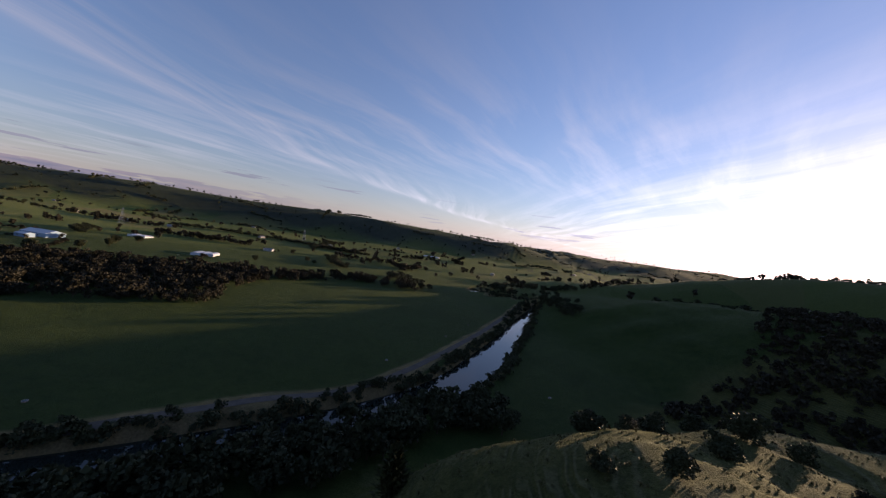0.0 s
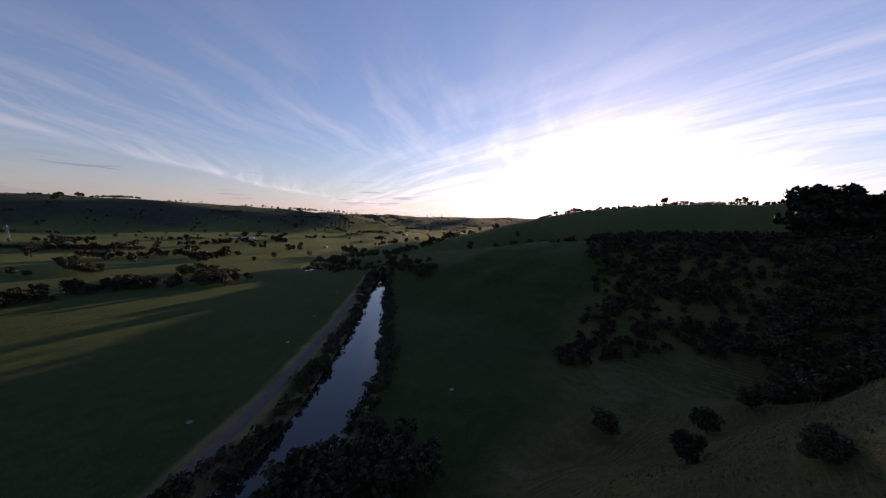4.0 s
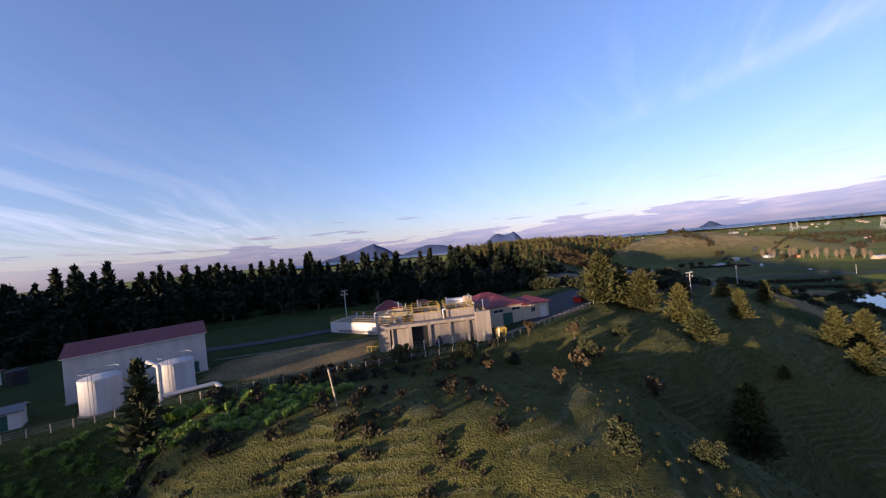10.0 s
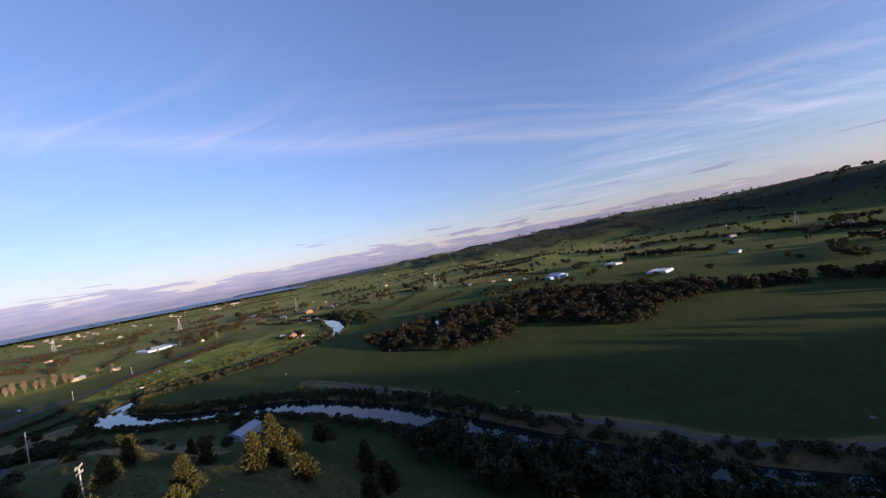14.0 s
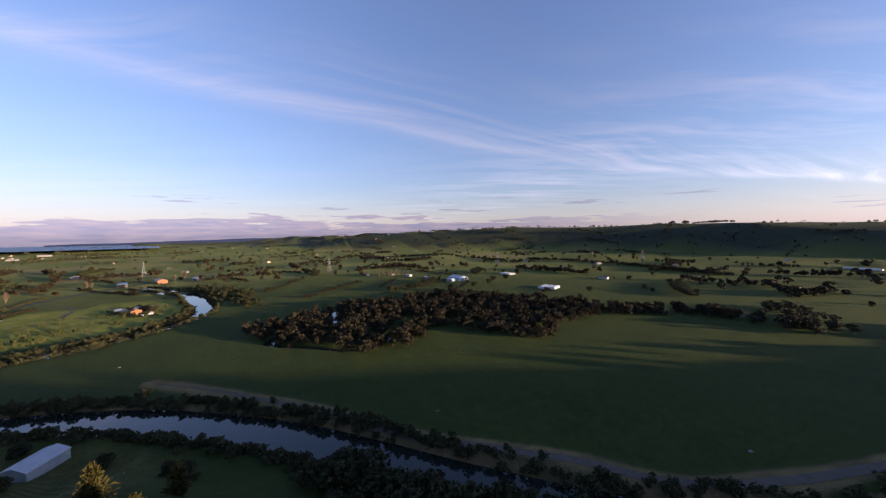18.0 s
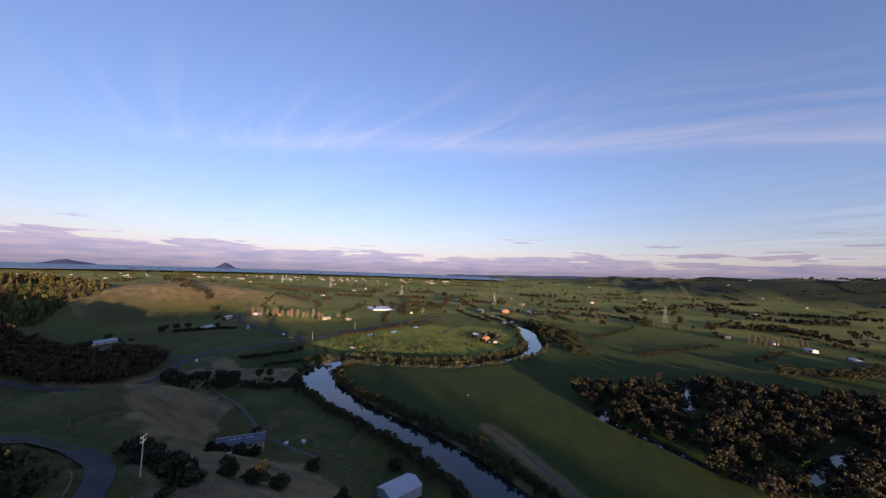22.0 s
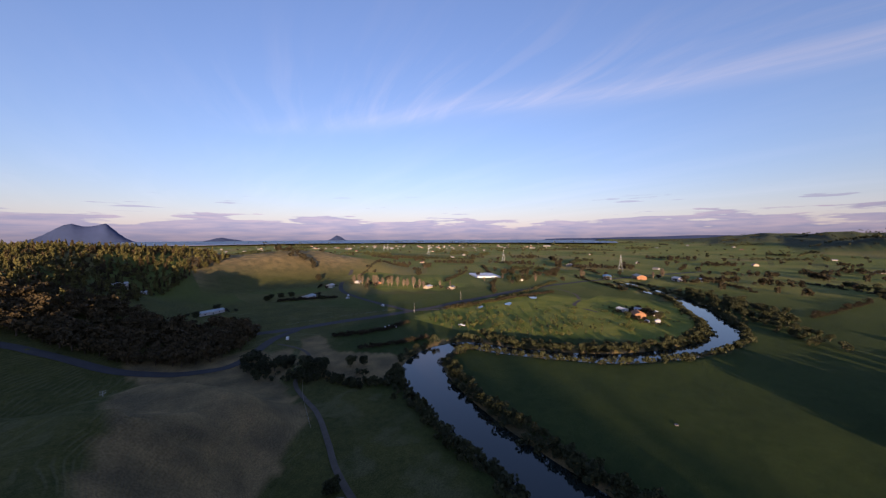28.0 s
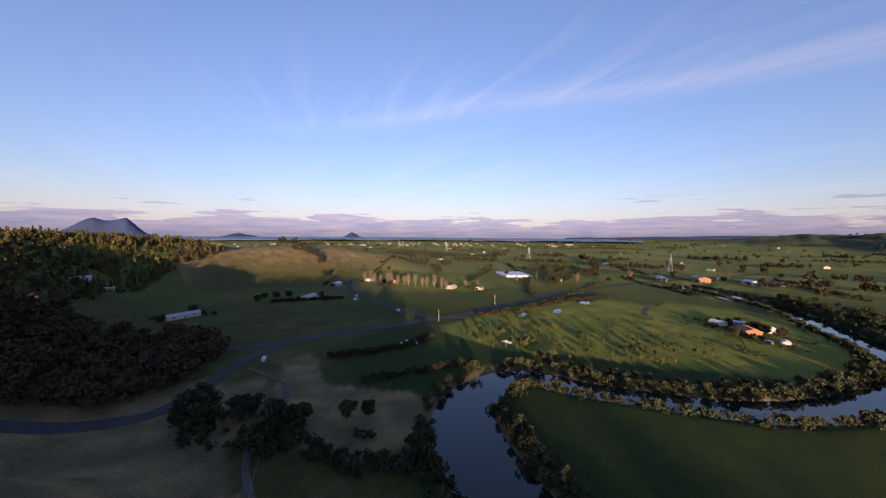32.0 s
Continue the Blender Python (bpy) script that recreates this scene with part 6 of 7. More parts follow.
def power_pole(x, y, h, turn, label="concrete power pole with a timber crossarm"):
    r = tagged(empty("power_pole"), label, "power pole", "power poles")
    part("pole", drum(0.17, -1, h, 10, 0, 0, 0, 0.11), M_POLE, r)
    for k, z in enumerate((h - 0.35, h - 1.5)):
        arm = part("crossarm", cuboid(-1.25, -0.07, z, 1.25, 0.07, z + 0.16), M_WOOD, r)
        for s in (-1.1, -0.55, 0.55, 1.1):
            part("insulator", drum(0.06, z + 0.16, z + 0.4, 8, 0.04, s, 0), M_PLASTIC, arm)
    return place(r, x, y, turn)


power_pole(137, 189, 10.5, 40)
power_pole(168, 375, 9.5, 30)
power_pole(403, 423, 9.5, 60)
power_pole(489, 431, 9.5, 60)
power_pole(78, 118, 9.0, 20)
power_pole(-30, 100, 9.0, 60)
wp = tagged(empty("leaning_post"), "pale leaning timber post on the hillside", "post")
part("post", rod((0, 0, -0.5), (-0.9, 0.2, 4.6), 0.12, 7), M_WOOD, wp)
part("wire_stub", rod((-0.9, 0.2, 4.4), (-0.5, 0.6, 4.5), 0.02, 4), M_STEEL, wp)
place(wp, -5, 39.8, 0)


def pylon():
    """Lattice tower of legs, braces and three pairs of arms."""
    r = tagged(empty("pylon"), "grey steel lattice power pylon standing in pasture", "pylon", "power pylons")
    H, B = 36.0, 4.0
    lev = [0, 7, 13, 18.5, 23, 27, 31, H]
    half = lambda z: B * (1 - z / H) ** 1.15 + 0.45
    for sx in (-1, 1):
        for sy in (-1, 1):
            bm = bmesh.new()
            for a, b in zip(lev[:-1], lev[1:]):
                rod((sx * half(a), sy * half(a), a - (0.6 if a == 0 else 0)), (sx * half(b), sy * half(b), b), 0.17, 4, bm)
            part("leg", bm, M_STEEL, r)
    for ax in range(4):
        bm = bmesh.new()
        for a, b in zip(lev[:-1], lev[1:]):
            p = [(-half(a), -half(a), a), (half(a), -half(a), a), (half(b), -half(b), b), (-half(b), -half(b), b)]
            for u, v in ((0, 2), (1, 3), (3, 2)):
                rod(p[u], p[v], 0.09, 3, bm)
        o = part("bracing", bm, M_STEEL, r)
        o.matrix_basis = pose(0, 0, 0, 0, 0, 90 * ax)
    for z, w in ((23, 5.2), (27.5, 6.4), (32, 4.6)):
        bm = bmesh.new()
        for s in (-1, 1):
            rod((0, 0, z), (s * w, 0, z), 0.12, 4, bm)
            rod((0, 0, z + 1.8), (s * w, 0, z), 0.09, 4, bm)
        arm = part("crossarm", bm, M_STEEL, r)
        for s in (-1, 1):
            part("insulator", rod((s * w, 0, z), (s * w, 0, z - 1.8), 0.1, 5), M_PLASTIC, arm)
    return r


PY = pylon()
for x, y in ((922, -482), (925, 0), (985, 384), (1075, 748), (1165, 1172), (1290, 1640), (1325, 1655), (700, -815)):
    put(PY, x, y, 1.0, 20)


# ---------- the river flat: barn, house, lane ----------
def barn():
    r = tagged(empty("barn"), "pale corrugated iron barn on the river flat", "barn")
    W, D, H, R = 15.0, 10.0, 4.0, 1.7
    walls(r, W, D, H, M_TIN, R, 0.15)
    ro = part("roof", gable_roof(W, D, H, R, 0.25), M_PALEROOF, r, "pale ribbed iron roof")
    roof_ribs(W, D, H, R, 0.25, M_PALEROOF, ro, 0.75)
    # dark plate on the uncut gable wall, for the shade of the doorway
    part("opening", cuboid(W / 2 - 0.05, -1.6, 0, W / 2 + 0.02, 1.7, 3.2), M_DARK, r, "dark open doorway")
    dr = part("sliding_door", cuboid(W / 2 + 0.03, 1.75, 0.1, W / 2 + 0.12, 4.4, 3.3), M_TIN, r)
    part("track_rail", cuboid(W / 2 + 0.03, -1.8, 3.32, W / 2 + 0.14, 4.6, 3.42), M_STEEL, dr)
    part("footing", cuboid(-W / 2 - 0.1, -D / 2 - 0.1, -1.5, W / 2 + 0.1, D / 2 + 0.1, 0.05), M_CONC, r)
    return place(r, 213, 160, -20)


def farmhouse():
    """Long weatherboard house, two storeys at one end, low dark roof with skylights."""
    r = tagged(empty("farmhouse"), "long cream weatherboard house with a dark low roof", "house")
    W, D, H, R = 20.0, 9.0, 5.4, 1.5
    part("footing", cuboid(-W / 2 - 0.1, -D / 2 - 0.1, -2, W / 2 + 0.1, D / 2 + 0.1, 0.05), M_CONC, r)
    walls(r, W, D, H, M_CREAM, R, 0.2)
    bm = bmesh.new()
    for i in range(22):
        z = 0.25 + i * 0.23
        cuboid(-W / 2, -D / 2 - 0.025, z, W / 2, -D / 2, z + 0.03, bm)
    part("weatherboards", bm, M_CREAM, r)
    ro = part("roof", gable_roof(W, D, H, R, 0.6), M_GREYROOF, r)
    roof_ribs(W, D, H, R, 0.6, M_GREYROOF, ro, 1.0)
    for x in (-5.2, -3.4, -1.2, 2.2, 3.9):
        part("skylight", cuboid(x, -2.2, H + R * 0.58, x + 1.2, -1.3, H + R * 0.58 + 0.42), M_PALEROOF, r, "pale skylight in the roof")
    part("deck", cuboid(-4.5, -D / 2 - 2.4, 2.4, 2.5, -D / 2 - 0.03, 2.6), M_WOOD, r)
    for x in (-4.4, -1.0, 2.4):
        part("deck_post", cuboid(x - 0.07, -D / 2 - 2.35, -0.5, x + 0.07, -D / 2 - 2.2, 2.4), M_WOOD, r)
    for x, z, w in ((-8.4, 4.0, 1.6), (-4.0, 4.0, 2.0), (-1.0, 3.7, 1.8), (4.2, 4.0, 1.6), (6.8, 4.0, 1.2), (8.8, 4.0, 0.9), (4.6, 1.5, 1.6), (7.6, 1.5, 1.8), (-8.4, 1.5, 1.4)):
        window(r, x, -D / 2, z, w, 1.1, "-y")
    window(r, W / 2, 0.0, 4.0, 1.4, 1.0, "x")
    doorway(r, 0.6, -D / 2, 2.62, 1.0, 2.0, "-y", M_DARK)
    doorway(r, 2.0, -D / 2, 0.05, 1.0, 2.0, "-y", M_GREEN)
    part("chimney", cuboid(6.2, 0.5, H + 0.6, 7.0, 1.2, H + R + 1.0, bevel=0.03), M_BRICK, r)
    return place(r, 200, 244, -38)


barn()
farmhouse()
tk = tagged(empty("water_tank"), "pair-sized pale concrete rainwater tank by the house", "tank", "house water tanks")
part("shell", drum(1.5, -0.5, 2.2, 24, 0.3), M_PALEROOF, tk)
part("lid", drum(0.35, 2.5, 2.62, 14), M_CONC, tk)
put(tk, 182, 232)
put(tk, 184, 228.6)
for x, y, a in ((216, 232, 20), (222, 226, 70)):
    simple_house("garden_shed", 1.6, 1.2, 1.1, 0.25, M_PALEROOF, M_PALEROOF, "tiny pale garden shed near the house", "shed", x, y, a, win=(), door=False, seams=False)

# troughs in the paddocks
tr = tagged(empty("water_trough"), "round pale concrete cattle trough in the paddock", "trough", "cattle troughs")
bm_ = drum(1.35, -0.2, 0.65, 24)
part("ring", bm_, M_CONC, tr)
part("water", drum(1.15, 0.66, 0.68, 24), M_WATER, tr)
for x, y in ((192.5, 5.6), (112.6, -96), (333, 181), (26, -99), (96, -165), (88, -215), (77, -290)):
    put(tr, x, y, 0.6)


# ---------- vehicles ----------
def van(name, body, label, x, y, turn, L=5.2, H=2.1, z=None):
    r = tagged(empty(name), label, "vehicle", "parked vehicles")
    prof = [(-L / 2, 0.35), (L / 2, 0.35), (L / 2, 0.95), (L / 2 - 0.8, 1.1), (L / 2 - 1.35, H - 0.05), (-L / 2 + 0.1, H)]
    bm = prism([(a, b) for a, b in prof], -0.9, 0.9)
    part("body", bm, body, r)
    part("windscreen", prism([(L / 2 - 0.84, 1.12), (L / 2 - 0.78, 1.12), (L / 2 - 1.29, H - 0.12), (L / 2 - 1.35, H - 0.12)], -0.75, 0.75), M_GLASS, r)
    for s in (-1, 1):
        part("side_window", cuboid(-L / 2 + 0.6, s * 0.905 - 0.01, 1.15, L / 2 - 1.6, s * 0.905 + 0.01, H - 0.3), M_GLASS, r)
        for xx in (-L / 2 + 0.9, L / 2 - 0.95):
            wh = part("wheel", drum(0.34, -0.11, 0.11, 16), M_DARK, r)
            wh.matrix_basis = pose(xx, s * 0.82, 0.34, 90, 0, 0)
            part("rim", drum(0.18, -0.12, 0.12, 12), M_STEEL, wh)
    return place(r, x, y, turn, z)


M_REDP = mat("red_car_paint", (0.35, 0.03, 0.03), 0.3, 0.05, 1, 5, 0.0)
for x, y, a, p, l in ((408, 560, 80, M_PLASTIC, "white van parked beside the side road"), (399, 472, 75, M_PLASTIC, "white van at the road junction"), (398, 544, 10, M_PLASTIC, "white van in the driveway"), (366, 592, 30, M_PALEROOF, "pale ute beside a shed"),
                      (272, 425, 60, M_PLASTIC, "white car on the lower junction"), (200, 676, 0, M_PLASTIC, "white truck by the long shed"), (520, 232, 40, M_PLASTIC, "white car beside the brick house")):
    van("van", p, l, x, y, a)
bt = tagged(empty("boat"), "small white boat lying on the grass", "boat")
bmb = bmesh.new()
sec = [(-3.2, 0.9, 0.9), (-1.0, 1.15, 0.9), (1.4, 1.0, 1.0), (2.8, 0.45, 1.15), (3.4, 0.05, 1.25)]
rows_ = [[bmb.verts.new(p) for p in ((x, -w, h), (x, -w * 0.55, 0.2), (x, 0, 0.02), (x, w * 0.55, 0.2), (x, w, h))] for x, w, h in sec]
for u, w in zip(rows_[:-1], rows_[1:]):
    for i in range(4):
        bmb.faces.new((u[i], w[i], w[i + 1], u[i + 1]))
    bmb.faces.new((u[0], u[4], w[4], w[0]))
bmb.faces.new(rows_[0])
bmesh.ops.recalc_face_normals(bmb, faces=bmb.faces[:])
part("hull", bmb, M_PLASTIC, bt)
part("cabin", cuboid(-0.6, -0.7, 0.95, 1.4, 0.7, 1.7, bevel=0.2), M_PLASTIC, bt)
place(bt, 396, 352, 110)

# ---------- houses of the valley ----------
H_ = [  # x, y, turn, width, depth, height, walls, roof, label
    (255, 574, 15, 24, 8, 3.0, M_WHITE, M_TIN, "long pale farm shed with a grey iron roof"),
    (194, 690, 5, 14, 7, 3.0, M_WHITE, M_PALEROOF, "white cottage under the pine hill"),
    (212, 684, 5, 9, 6, 2.8, M_WHITE, M_PALEROOF, "small white outbuilding under the pine hill"),
    (366, 585, 30, 16, 10, 3.0, M_WHITE, M_TIN, "house with a grey-green iron roof behind a hedge"),
    (432, 650, 40, 13, 9, 4.0, M_TIN, M_PALEROOF, "open-fronted pale gabled barn"),
    (492, 664, 20, 12, 8, 3.0, M_WHITE, M_PALEROOF, "white house at the foot of the hill"),
    (506, 628, 70, 12, 9, 3.2, M_BRICK, M_RED, "brick house with a red roof among bare trees"),
    (531, 533, 10, 13, 9, 3.0, M_CREAM, M_PALEROOF, "cream house near the road bend"),
    (549, 500, 15, 10, 8, 3.0, M_CREAM, M_GREYROOF, "low house by the main road"),
    (716, 960, 30, 30, 12, 4.5, M_PALEROOF, M_PALEROOF, "pale farm buildings beyond the hill"),
    (740, 930, 10, 22, 10, 4.0, M_WHITE, M_BLUE, "farm shed with a blue roof"),
    (535, 243, 30, 13, 10, 4.0, M_BRICK, M_BRICK, "orange brick house on the river bend"),
    (552, 262, 60, 9, 7, 3.2, M_WHITE, M_PALEROOF, "white roofed cottage beside the brick house"),
    (556, 232, 20, 8, 6, 2.8, M_WHITE, M_TIN, "grey outbuilding behind the brick house"),
    (566, 250, 80, 7, 5, 2.6, M_WHITE, M_PALEROOF, "small white shed on the river bend"),
    (522, 224, 10, 5, 4, 2.4, M_WHITE, M_PALEROOF, "little pale shed at the garden edge"),
    (640, -218, 12, 34, 22, 5.0, M_BLUEWALL, M_PALEROOF, "large farm shed with a pale roof and blue walls"),
    (628, -196, 12, 14, 10, 4.0, M_BLUEWALL, M_PALEROOF, "blue-walled lean-to of the large shed"),
    (690, -170, 0, 14, 9, 3.2, M_GREYROOF, M_TIN, "grey implement shed near the poplars"),
    (740, -148, 20, 12, 9, 3.4, M_WHITE, M_PALEROOF, "white house at the end of the poplar row"),
    (780, -120, 30, 14, 8, 3.0, M_CREAM, M_GREYROOF, "low house beside the poplars"),
    (800, -70, 20, 12, 8, 3.0, M_WHITE, M_RED, "house with a rusty roof near the poplars"),
    (520, -470, 15, 16, 10, 3.2, M_WHITE, M_GREYROOF, "grey roofed house among trees"),
    (339, -1002, 0, 30, 12, 5.0, M_WHITE, M_PALEROOF, "white farm house far up the valley"),
    (372, -1010, 20, 16, 10, 4.0, M_WHITE, M_PALEROOF, "white farm shed far up the valley"),
    (836, 366, 20, 26, 14, 5.0, M_GREYROOF, M_BLUE, "roadside depot with a blue-grey roof"),
    (868, 320, 30, 30, 16, 6.0, M_BRICK, M_CREAM, "tan roadside warehouse with a pale roof"),
    (884, 262, 40, 20, 12, 5.0, M_WHITE, M_PALEROOF, "white roadside building with a pale roof"),
    (905, 230, 40, 14, 9, 3.6, M_WHITE, M_PALEROOF, "white house by the roadside depot"),
    (700, 470, 60, 9, 7, 3.0, M_WHITE, M_PALEROOF, "white cottage among dark trees by the road"),
]
for k, (x, y, a, w, d, h, wm, rm, lb) in enumerate(H_):
    simple_house("house" if w < 18 else "farm_shed", w, d, h, max(1.0, d * 0.16), wm, rm, lb, "house" if w < 18 else "shed", x, y, a, win=((-0.3, "-y"), (0.28, "-y"), (-0.2, "y"), (0.2, "y"), (0.0, "x")), seams=(math.hypot(x - 200, y - 220) < 430))


def glasshouse(n, w, d, x, y, turn, label):
    """A block of joined tunnel houses with pale skins."""
    for i in range(n):
        r = tagged(empty("greenhouse"), label, "greenhouse", "white tunnel greenhouses")
        k = 10
        prof = [(-w / 2, -0.5), (w / 2, -0.5)] + [(w / 2 * math.cos(math.pi * j / k), 2.0 + 1.7 * math.sin(math.pi * j / k)) for j in range(k + 1)]
        part("skin", prism(prof, -d / 2, d / 2), M_PLASTIC, r)
        part("end_door", cuboid(-0.9, -d / 2 - 0.05, 0, 0.9, -d / 2 - 0.01, 2.2), M_PALEROOF, r)
        for q in range(5):
            yy = -d / 2 + 0.5 + q * (d - 1.0) / 4
            b = bmesh.new()
            for j in range(k):
                a0, a1 = math.pi * j / k, math.pi * (j + 1) / k
                rod((w / 2 * 1.005 * math.cos(a0), yy, 2.0 + 1.72 * math.sin(a0)), (w / 2 * 1.005 * math.cos(a1), yy, 2.0 + 1.72 * math.sin(a1)), 0.05, 3, b)
            part("hoop", b, M_STEEL, r)
        ca_, sa_ = math.cos(radians(turn)), math.sin(radians(turn))
        u = (i - (n - 1) / 2) * (w + 0.1)
        place(r, x + ca_ * u, y + sa_ * u, turn)


glasshouse(5, 9.5, 60, 716, 560, -38, "white plastic tunnel greenhouse in a joined block")
glasshouse(3, 9.0, 26, 478, -303, 30, "white gabled plastic greenhouse by the farm")
glasshouse(3, 9.0, 20, 672, -352, 20, "white greenhouse behind the farm sheds")

# scattered far houses and the distant town along the coast
rt = random.Random(12)
TOWN = tagged(empty("distant_house"), "small pale house far out on the plain", "house", "distant houses")
walls(TOWN, 13, 9, 3.4, M_FARWALL, 2.0, 0.2)
part("roof", gable_roof(13, 9, 3.4, 2.0), M_FARROOF, TOWN)
TOWN2 = tagged(empty("distant_shed"), "long pale shed far out on the plain", "shed", "distant sheds")
walls(TOWN2, 46, 20, 6.0, M_FARWALL, 2.0, 0.3)
part("roof", gable_roof(46, 20, 6.0, 2.0), M_FARROOF, TOWN2)
TOWN3 = tagged(empty("distant_cottage"), "cottage with a rusty roof far out on the plain", "house", "distant cottages")
walls(TOWN3, 12, 9, 3.2, M_CREAM, 2.2, 0.2)
part("roof", gable_roof(12, 9, 3.2, 2.2), M_RED, TOWN3)
for i in range(150):
    if i < 100:
        a0, d0 = rt.uniform(0.42, 1.5), rt.uniform(2050, 2640)
    else:
        a0, d0 = rt.uniform(-2.0, 1.2), rt.uniform(800, 2600)
    x, y = 250 + d0 * math.cos(a0), 50 + d0 * math.sin(a0)
    put(rt.choice((TOWN, TOWN, TOWN, TOWN3, TOWN if i % 4 else TOWN2)) if i < 110 else rt.choice((TOWN, TOWN, TOWN3)), x, y, rt.uniform(0.8, 1.3), rt.uniform(0, 180))

# ---------- single trees ----------
T_CYP = plant("young_cypress", conifer(61, 9.5, 3.5, 30, 24, 0.46, 0.0, 0.03, True), L_MACRO, M_BARK, "young golden green cypress on the grassy slope", "tree", "young hillside cypresses")
T_CYP2 = plant("bushy_cypress", conifer(62, 7.0, 4.0, 22, 26, 0.48, 0.0, 0.02, True), L_MACRO, M_BARK, "broad young golden cypress on the grassy slope", "tree", "young hillside cypresses")
for k, (x, y, s) in enumerate(((60, 81, 0.9), (60, 89, 0.95), (52, 56, 1.1), (93, 84, 0.9), (104, 95, 1.15), (101, 99, 1.0), (71, 75, 0.35), (82, 103, 0.85), (93, 70, 1.0), (112, 69, 1.2), (61, 31, 0.8), (122, 76, 1.1), (128, 100, 1.0),
                                    (140, 112, 1.0), (113, 138, 0.8), (92, 126, 0.8), (122, 124, 0.8), (146, 144, 0.7), (134, 158, 0.7), (154, 100, 1.0), (76, 118, 0.7))):
    put(T_CYP if k % 3 else T_CYP2, x, y, s, 37 * k)
T_YNG = plant("sapling", broadleaf(63, 3.4, 1.2, 260, 0.24, 0.3, 7), L_RUST, M_BARK, "thin rusty sapling on the rough slope", "sapling", "slope saplings")
for k, (x, y, s) in enumerate(((28, 55, 1.2), (39, 56, 1.2), (22, 70, 0.9), (34, 66, 0.8), (31, 71, 1.1), (24, 50, 0.8), (14, 54, 0.7))):
    put(T_YNG, x, y, s, 50 * k)
T_MAC = plant("macrocarpa", conifer(64, 14.0, 6.4, 34, 34, 0.62, -0.05, 0.05, True), L_MACRO, M_BARK, "large spreading golden macrocarpa beside the works road", "tree", "macrocarpas")
put(T_MAC, 44.8, 97.2, 0.98, 0)
put(T_MAC, 54.5, 95.5, 0.75, 120)
put(T_MAC, 51.5, 101.5, 0.7, 200)
T_DPINE = plant("dark_pine", conifer(65, 12.0, 3.2, 24, 15, 0.5, 0.1, 0.06), L_DARK, M_BARK, "dark pine in front of the white tanks", "tree")
put(T_DPINE, -30, 37.0, 1.0, 0)
T_BIG = plant("shelter_pine", broadleaf(66, 24, 8.5, 1700, 1.05, 0.08, 22), L_PINE, M_BARK, "tall dark shelter pine on the ridge", "tree", "ridge shelter pines")
for k in range(9):
    put(T_BIG, -212 - 4.0 * k + 3 * math.sin(k * 2.1), -128 + 5.6 * k + 3 * math.cos(k * 1.7), 1.32 + 0.14 * math.sin(k * 1.3) + 0.06 * (k % 3), 40 * k)
T_UMB = plant("umbrella_pine", broadleaf(67, 16, 6.5, 500, 0.75, 0.62, 7), L_PINE, M_BARK, "lone umbrella-shaped pine on the skyline", "tree", "umbrella pines")
for x, y, s in ((-215, 62, 1.0), (-205, 74, 1.1), (-196, 90, 0.9)):
    put(T_UMB, x, y, s, 30 * s, land_at(x, y) + 6)
T_GORSE = plant("dark_bush", broadleaf(68, 3.8, 2.4, 2600, 0.17, 0.06, 15), L_DARK, M_BARK, "dark rounded bush on the hillside", "bush", "hillside bushes")
for k, (x, y, s) in enumerate(((-54, 14, 1.5), (-59, 19, 1.2), (-51, 9, 1.3), (-57, 8, 1.0), (-33, 30, 1.0), (-24, 28, 0.9), (2, 14, 0.8), (-92, 27, 1.0), (-49, 25, 0.7), (-28, 30, 0.8), (33, 17, 1.2), (41, 74, 0.7), (32, 67, 1.0), (-2, 58, 0.8), (27, 35, 0.8), (8, 11, 1.2), (21, 10, 1.2), (16, 22, 0.9), (8, -3, 1.1), (-29, 27, 0.8), (10, 61, 0.7), (-58, 20, 1.0), (35, 36, 0.6), (28, 20, 0.7),
                                    (18, 60, 0.6), (-70, -20, 1.3), (-60, 2, 1.2), (163, 180, 1.5), (158, 186, 1.4), (169, 176, 1.3), (145, 186, 1.1), (181, 162, 1.5), (186, 166, 1.3), (183, 106, 1.5), (188, 112, 1.4), (206, 138, 1.4), (200, 196, 1.3), (192, 232, 1.5), (188, 240, 1.6), (190, 250, 1.4), (196, 228, 1.3), (214, 254, 1.2), (186, 224, 1.3), (228, 172, 1.5), (196, 160, 1.4))):
    put(T_GORSE, x, y, s, 77 * k)
T_GOLD = plant("golden_shrub", broadleaf(69, 3.0, 2.2, 500, 0.28, 0.08, 9), L_MACRO, M_BARK, "golden shrub on the lower slope", "shrub", "golden shrubs")
for k, (x, y, s) in enumerate(((163, 184, 1.0), (144, 150, 0.9), (132, 170, 0.9), (138, 178, 0.8), (169, 126, 1.1), (175, 102, 1.0), (118, 158, 0.9), (104, 172, 1.0), (98, 178, 0.9), (108, 182, 0.8))):
    put(T_GOLD, x, y, s, 77 * k)
T_PAMPAS = plant("pampas_clump", tuft(70, 2.6, 1.5, 130, 0.035), L_TUSSOCK, M_BARK, "pampas grass clump with pale plumes", "grass clump", "pampas clumps")
plq = tuft(71, 4.0, 0.9, 5, 0.2)[1]
for k in range(5):
    o = new("plume", qmesh("plume", np.stack([plq[k], plq[5 + k]]), L_PLUME))
    o.parent = T_PAMPAS
for k, (x, y, s) in enumerate(((-48, 21, 1.0), (-64, 30, 1.0), (16, 66, 0.9), (-62, 33, 0.8))):
    put(T_PAMPAS, x, y, s, 60 * k)
T_POP = plant("poplar", bare(72, 19, 2.0, 70, 900, 0.5, True), L_BARE, M_PALEBARK, "bare upright poplar in a farm row", "tree", "row of poplars")
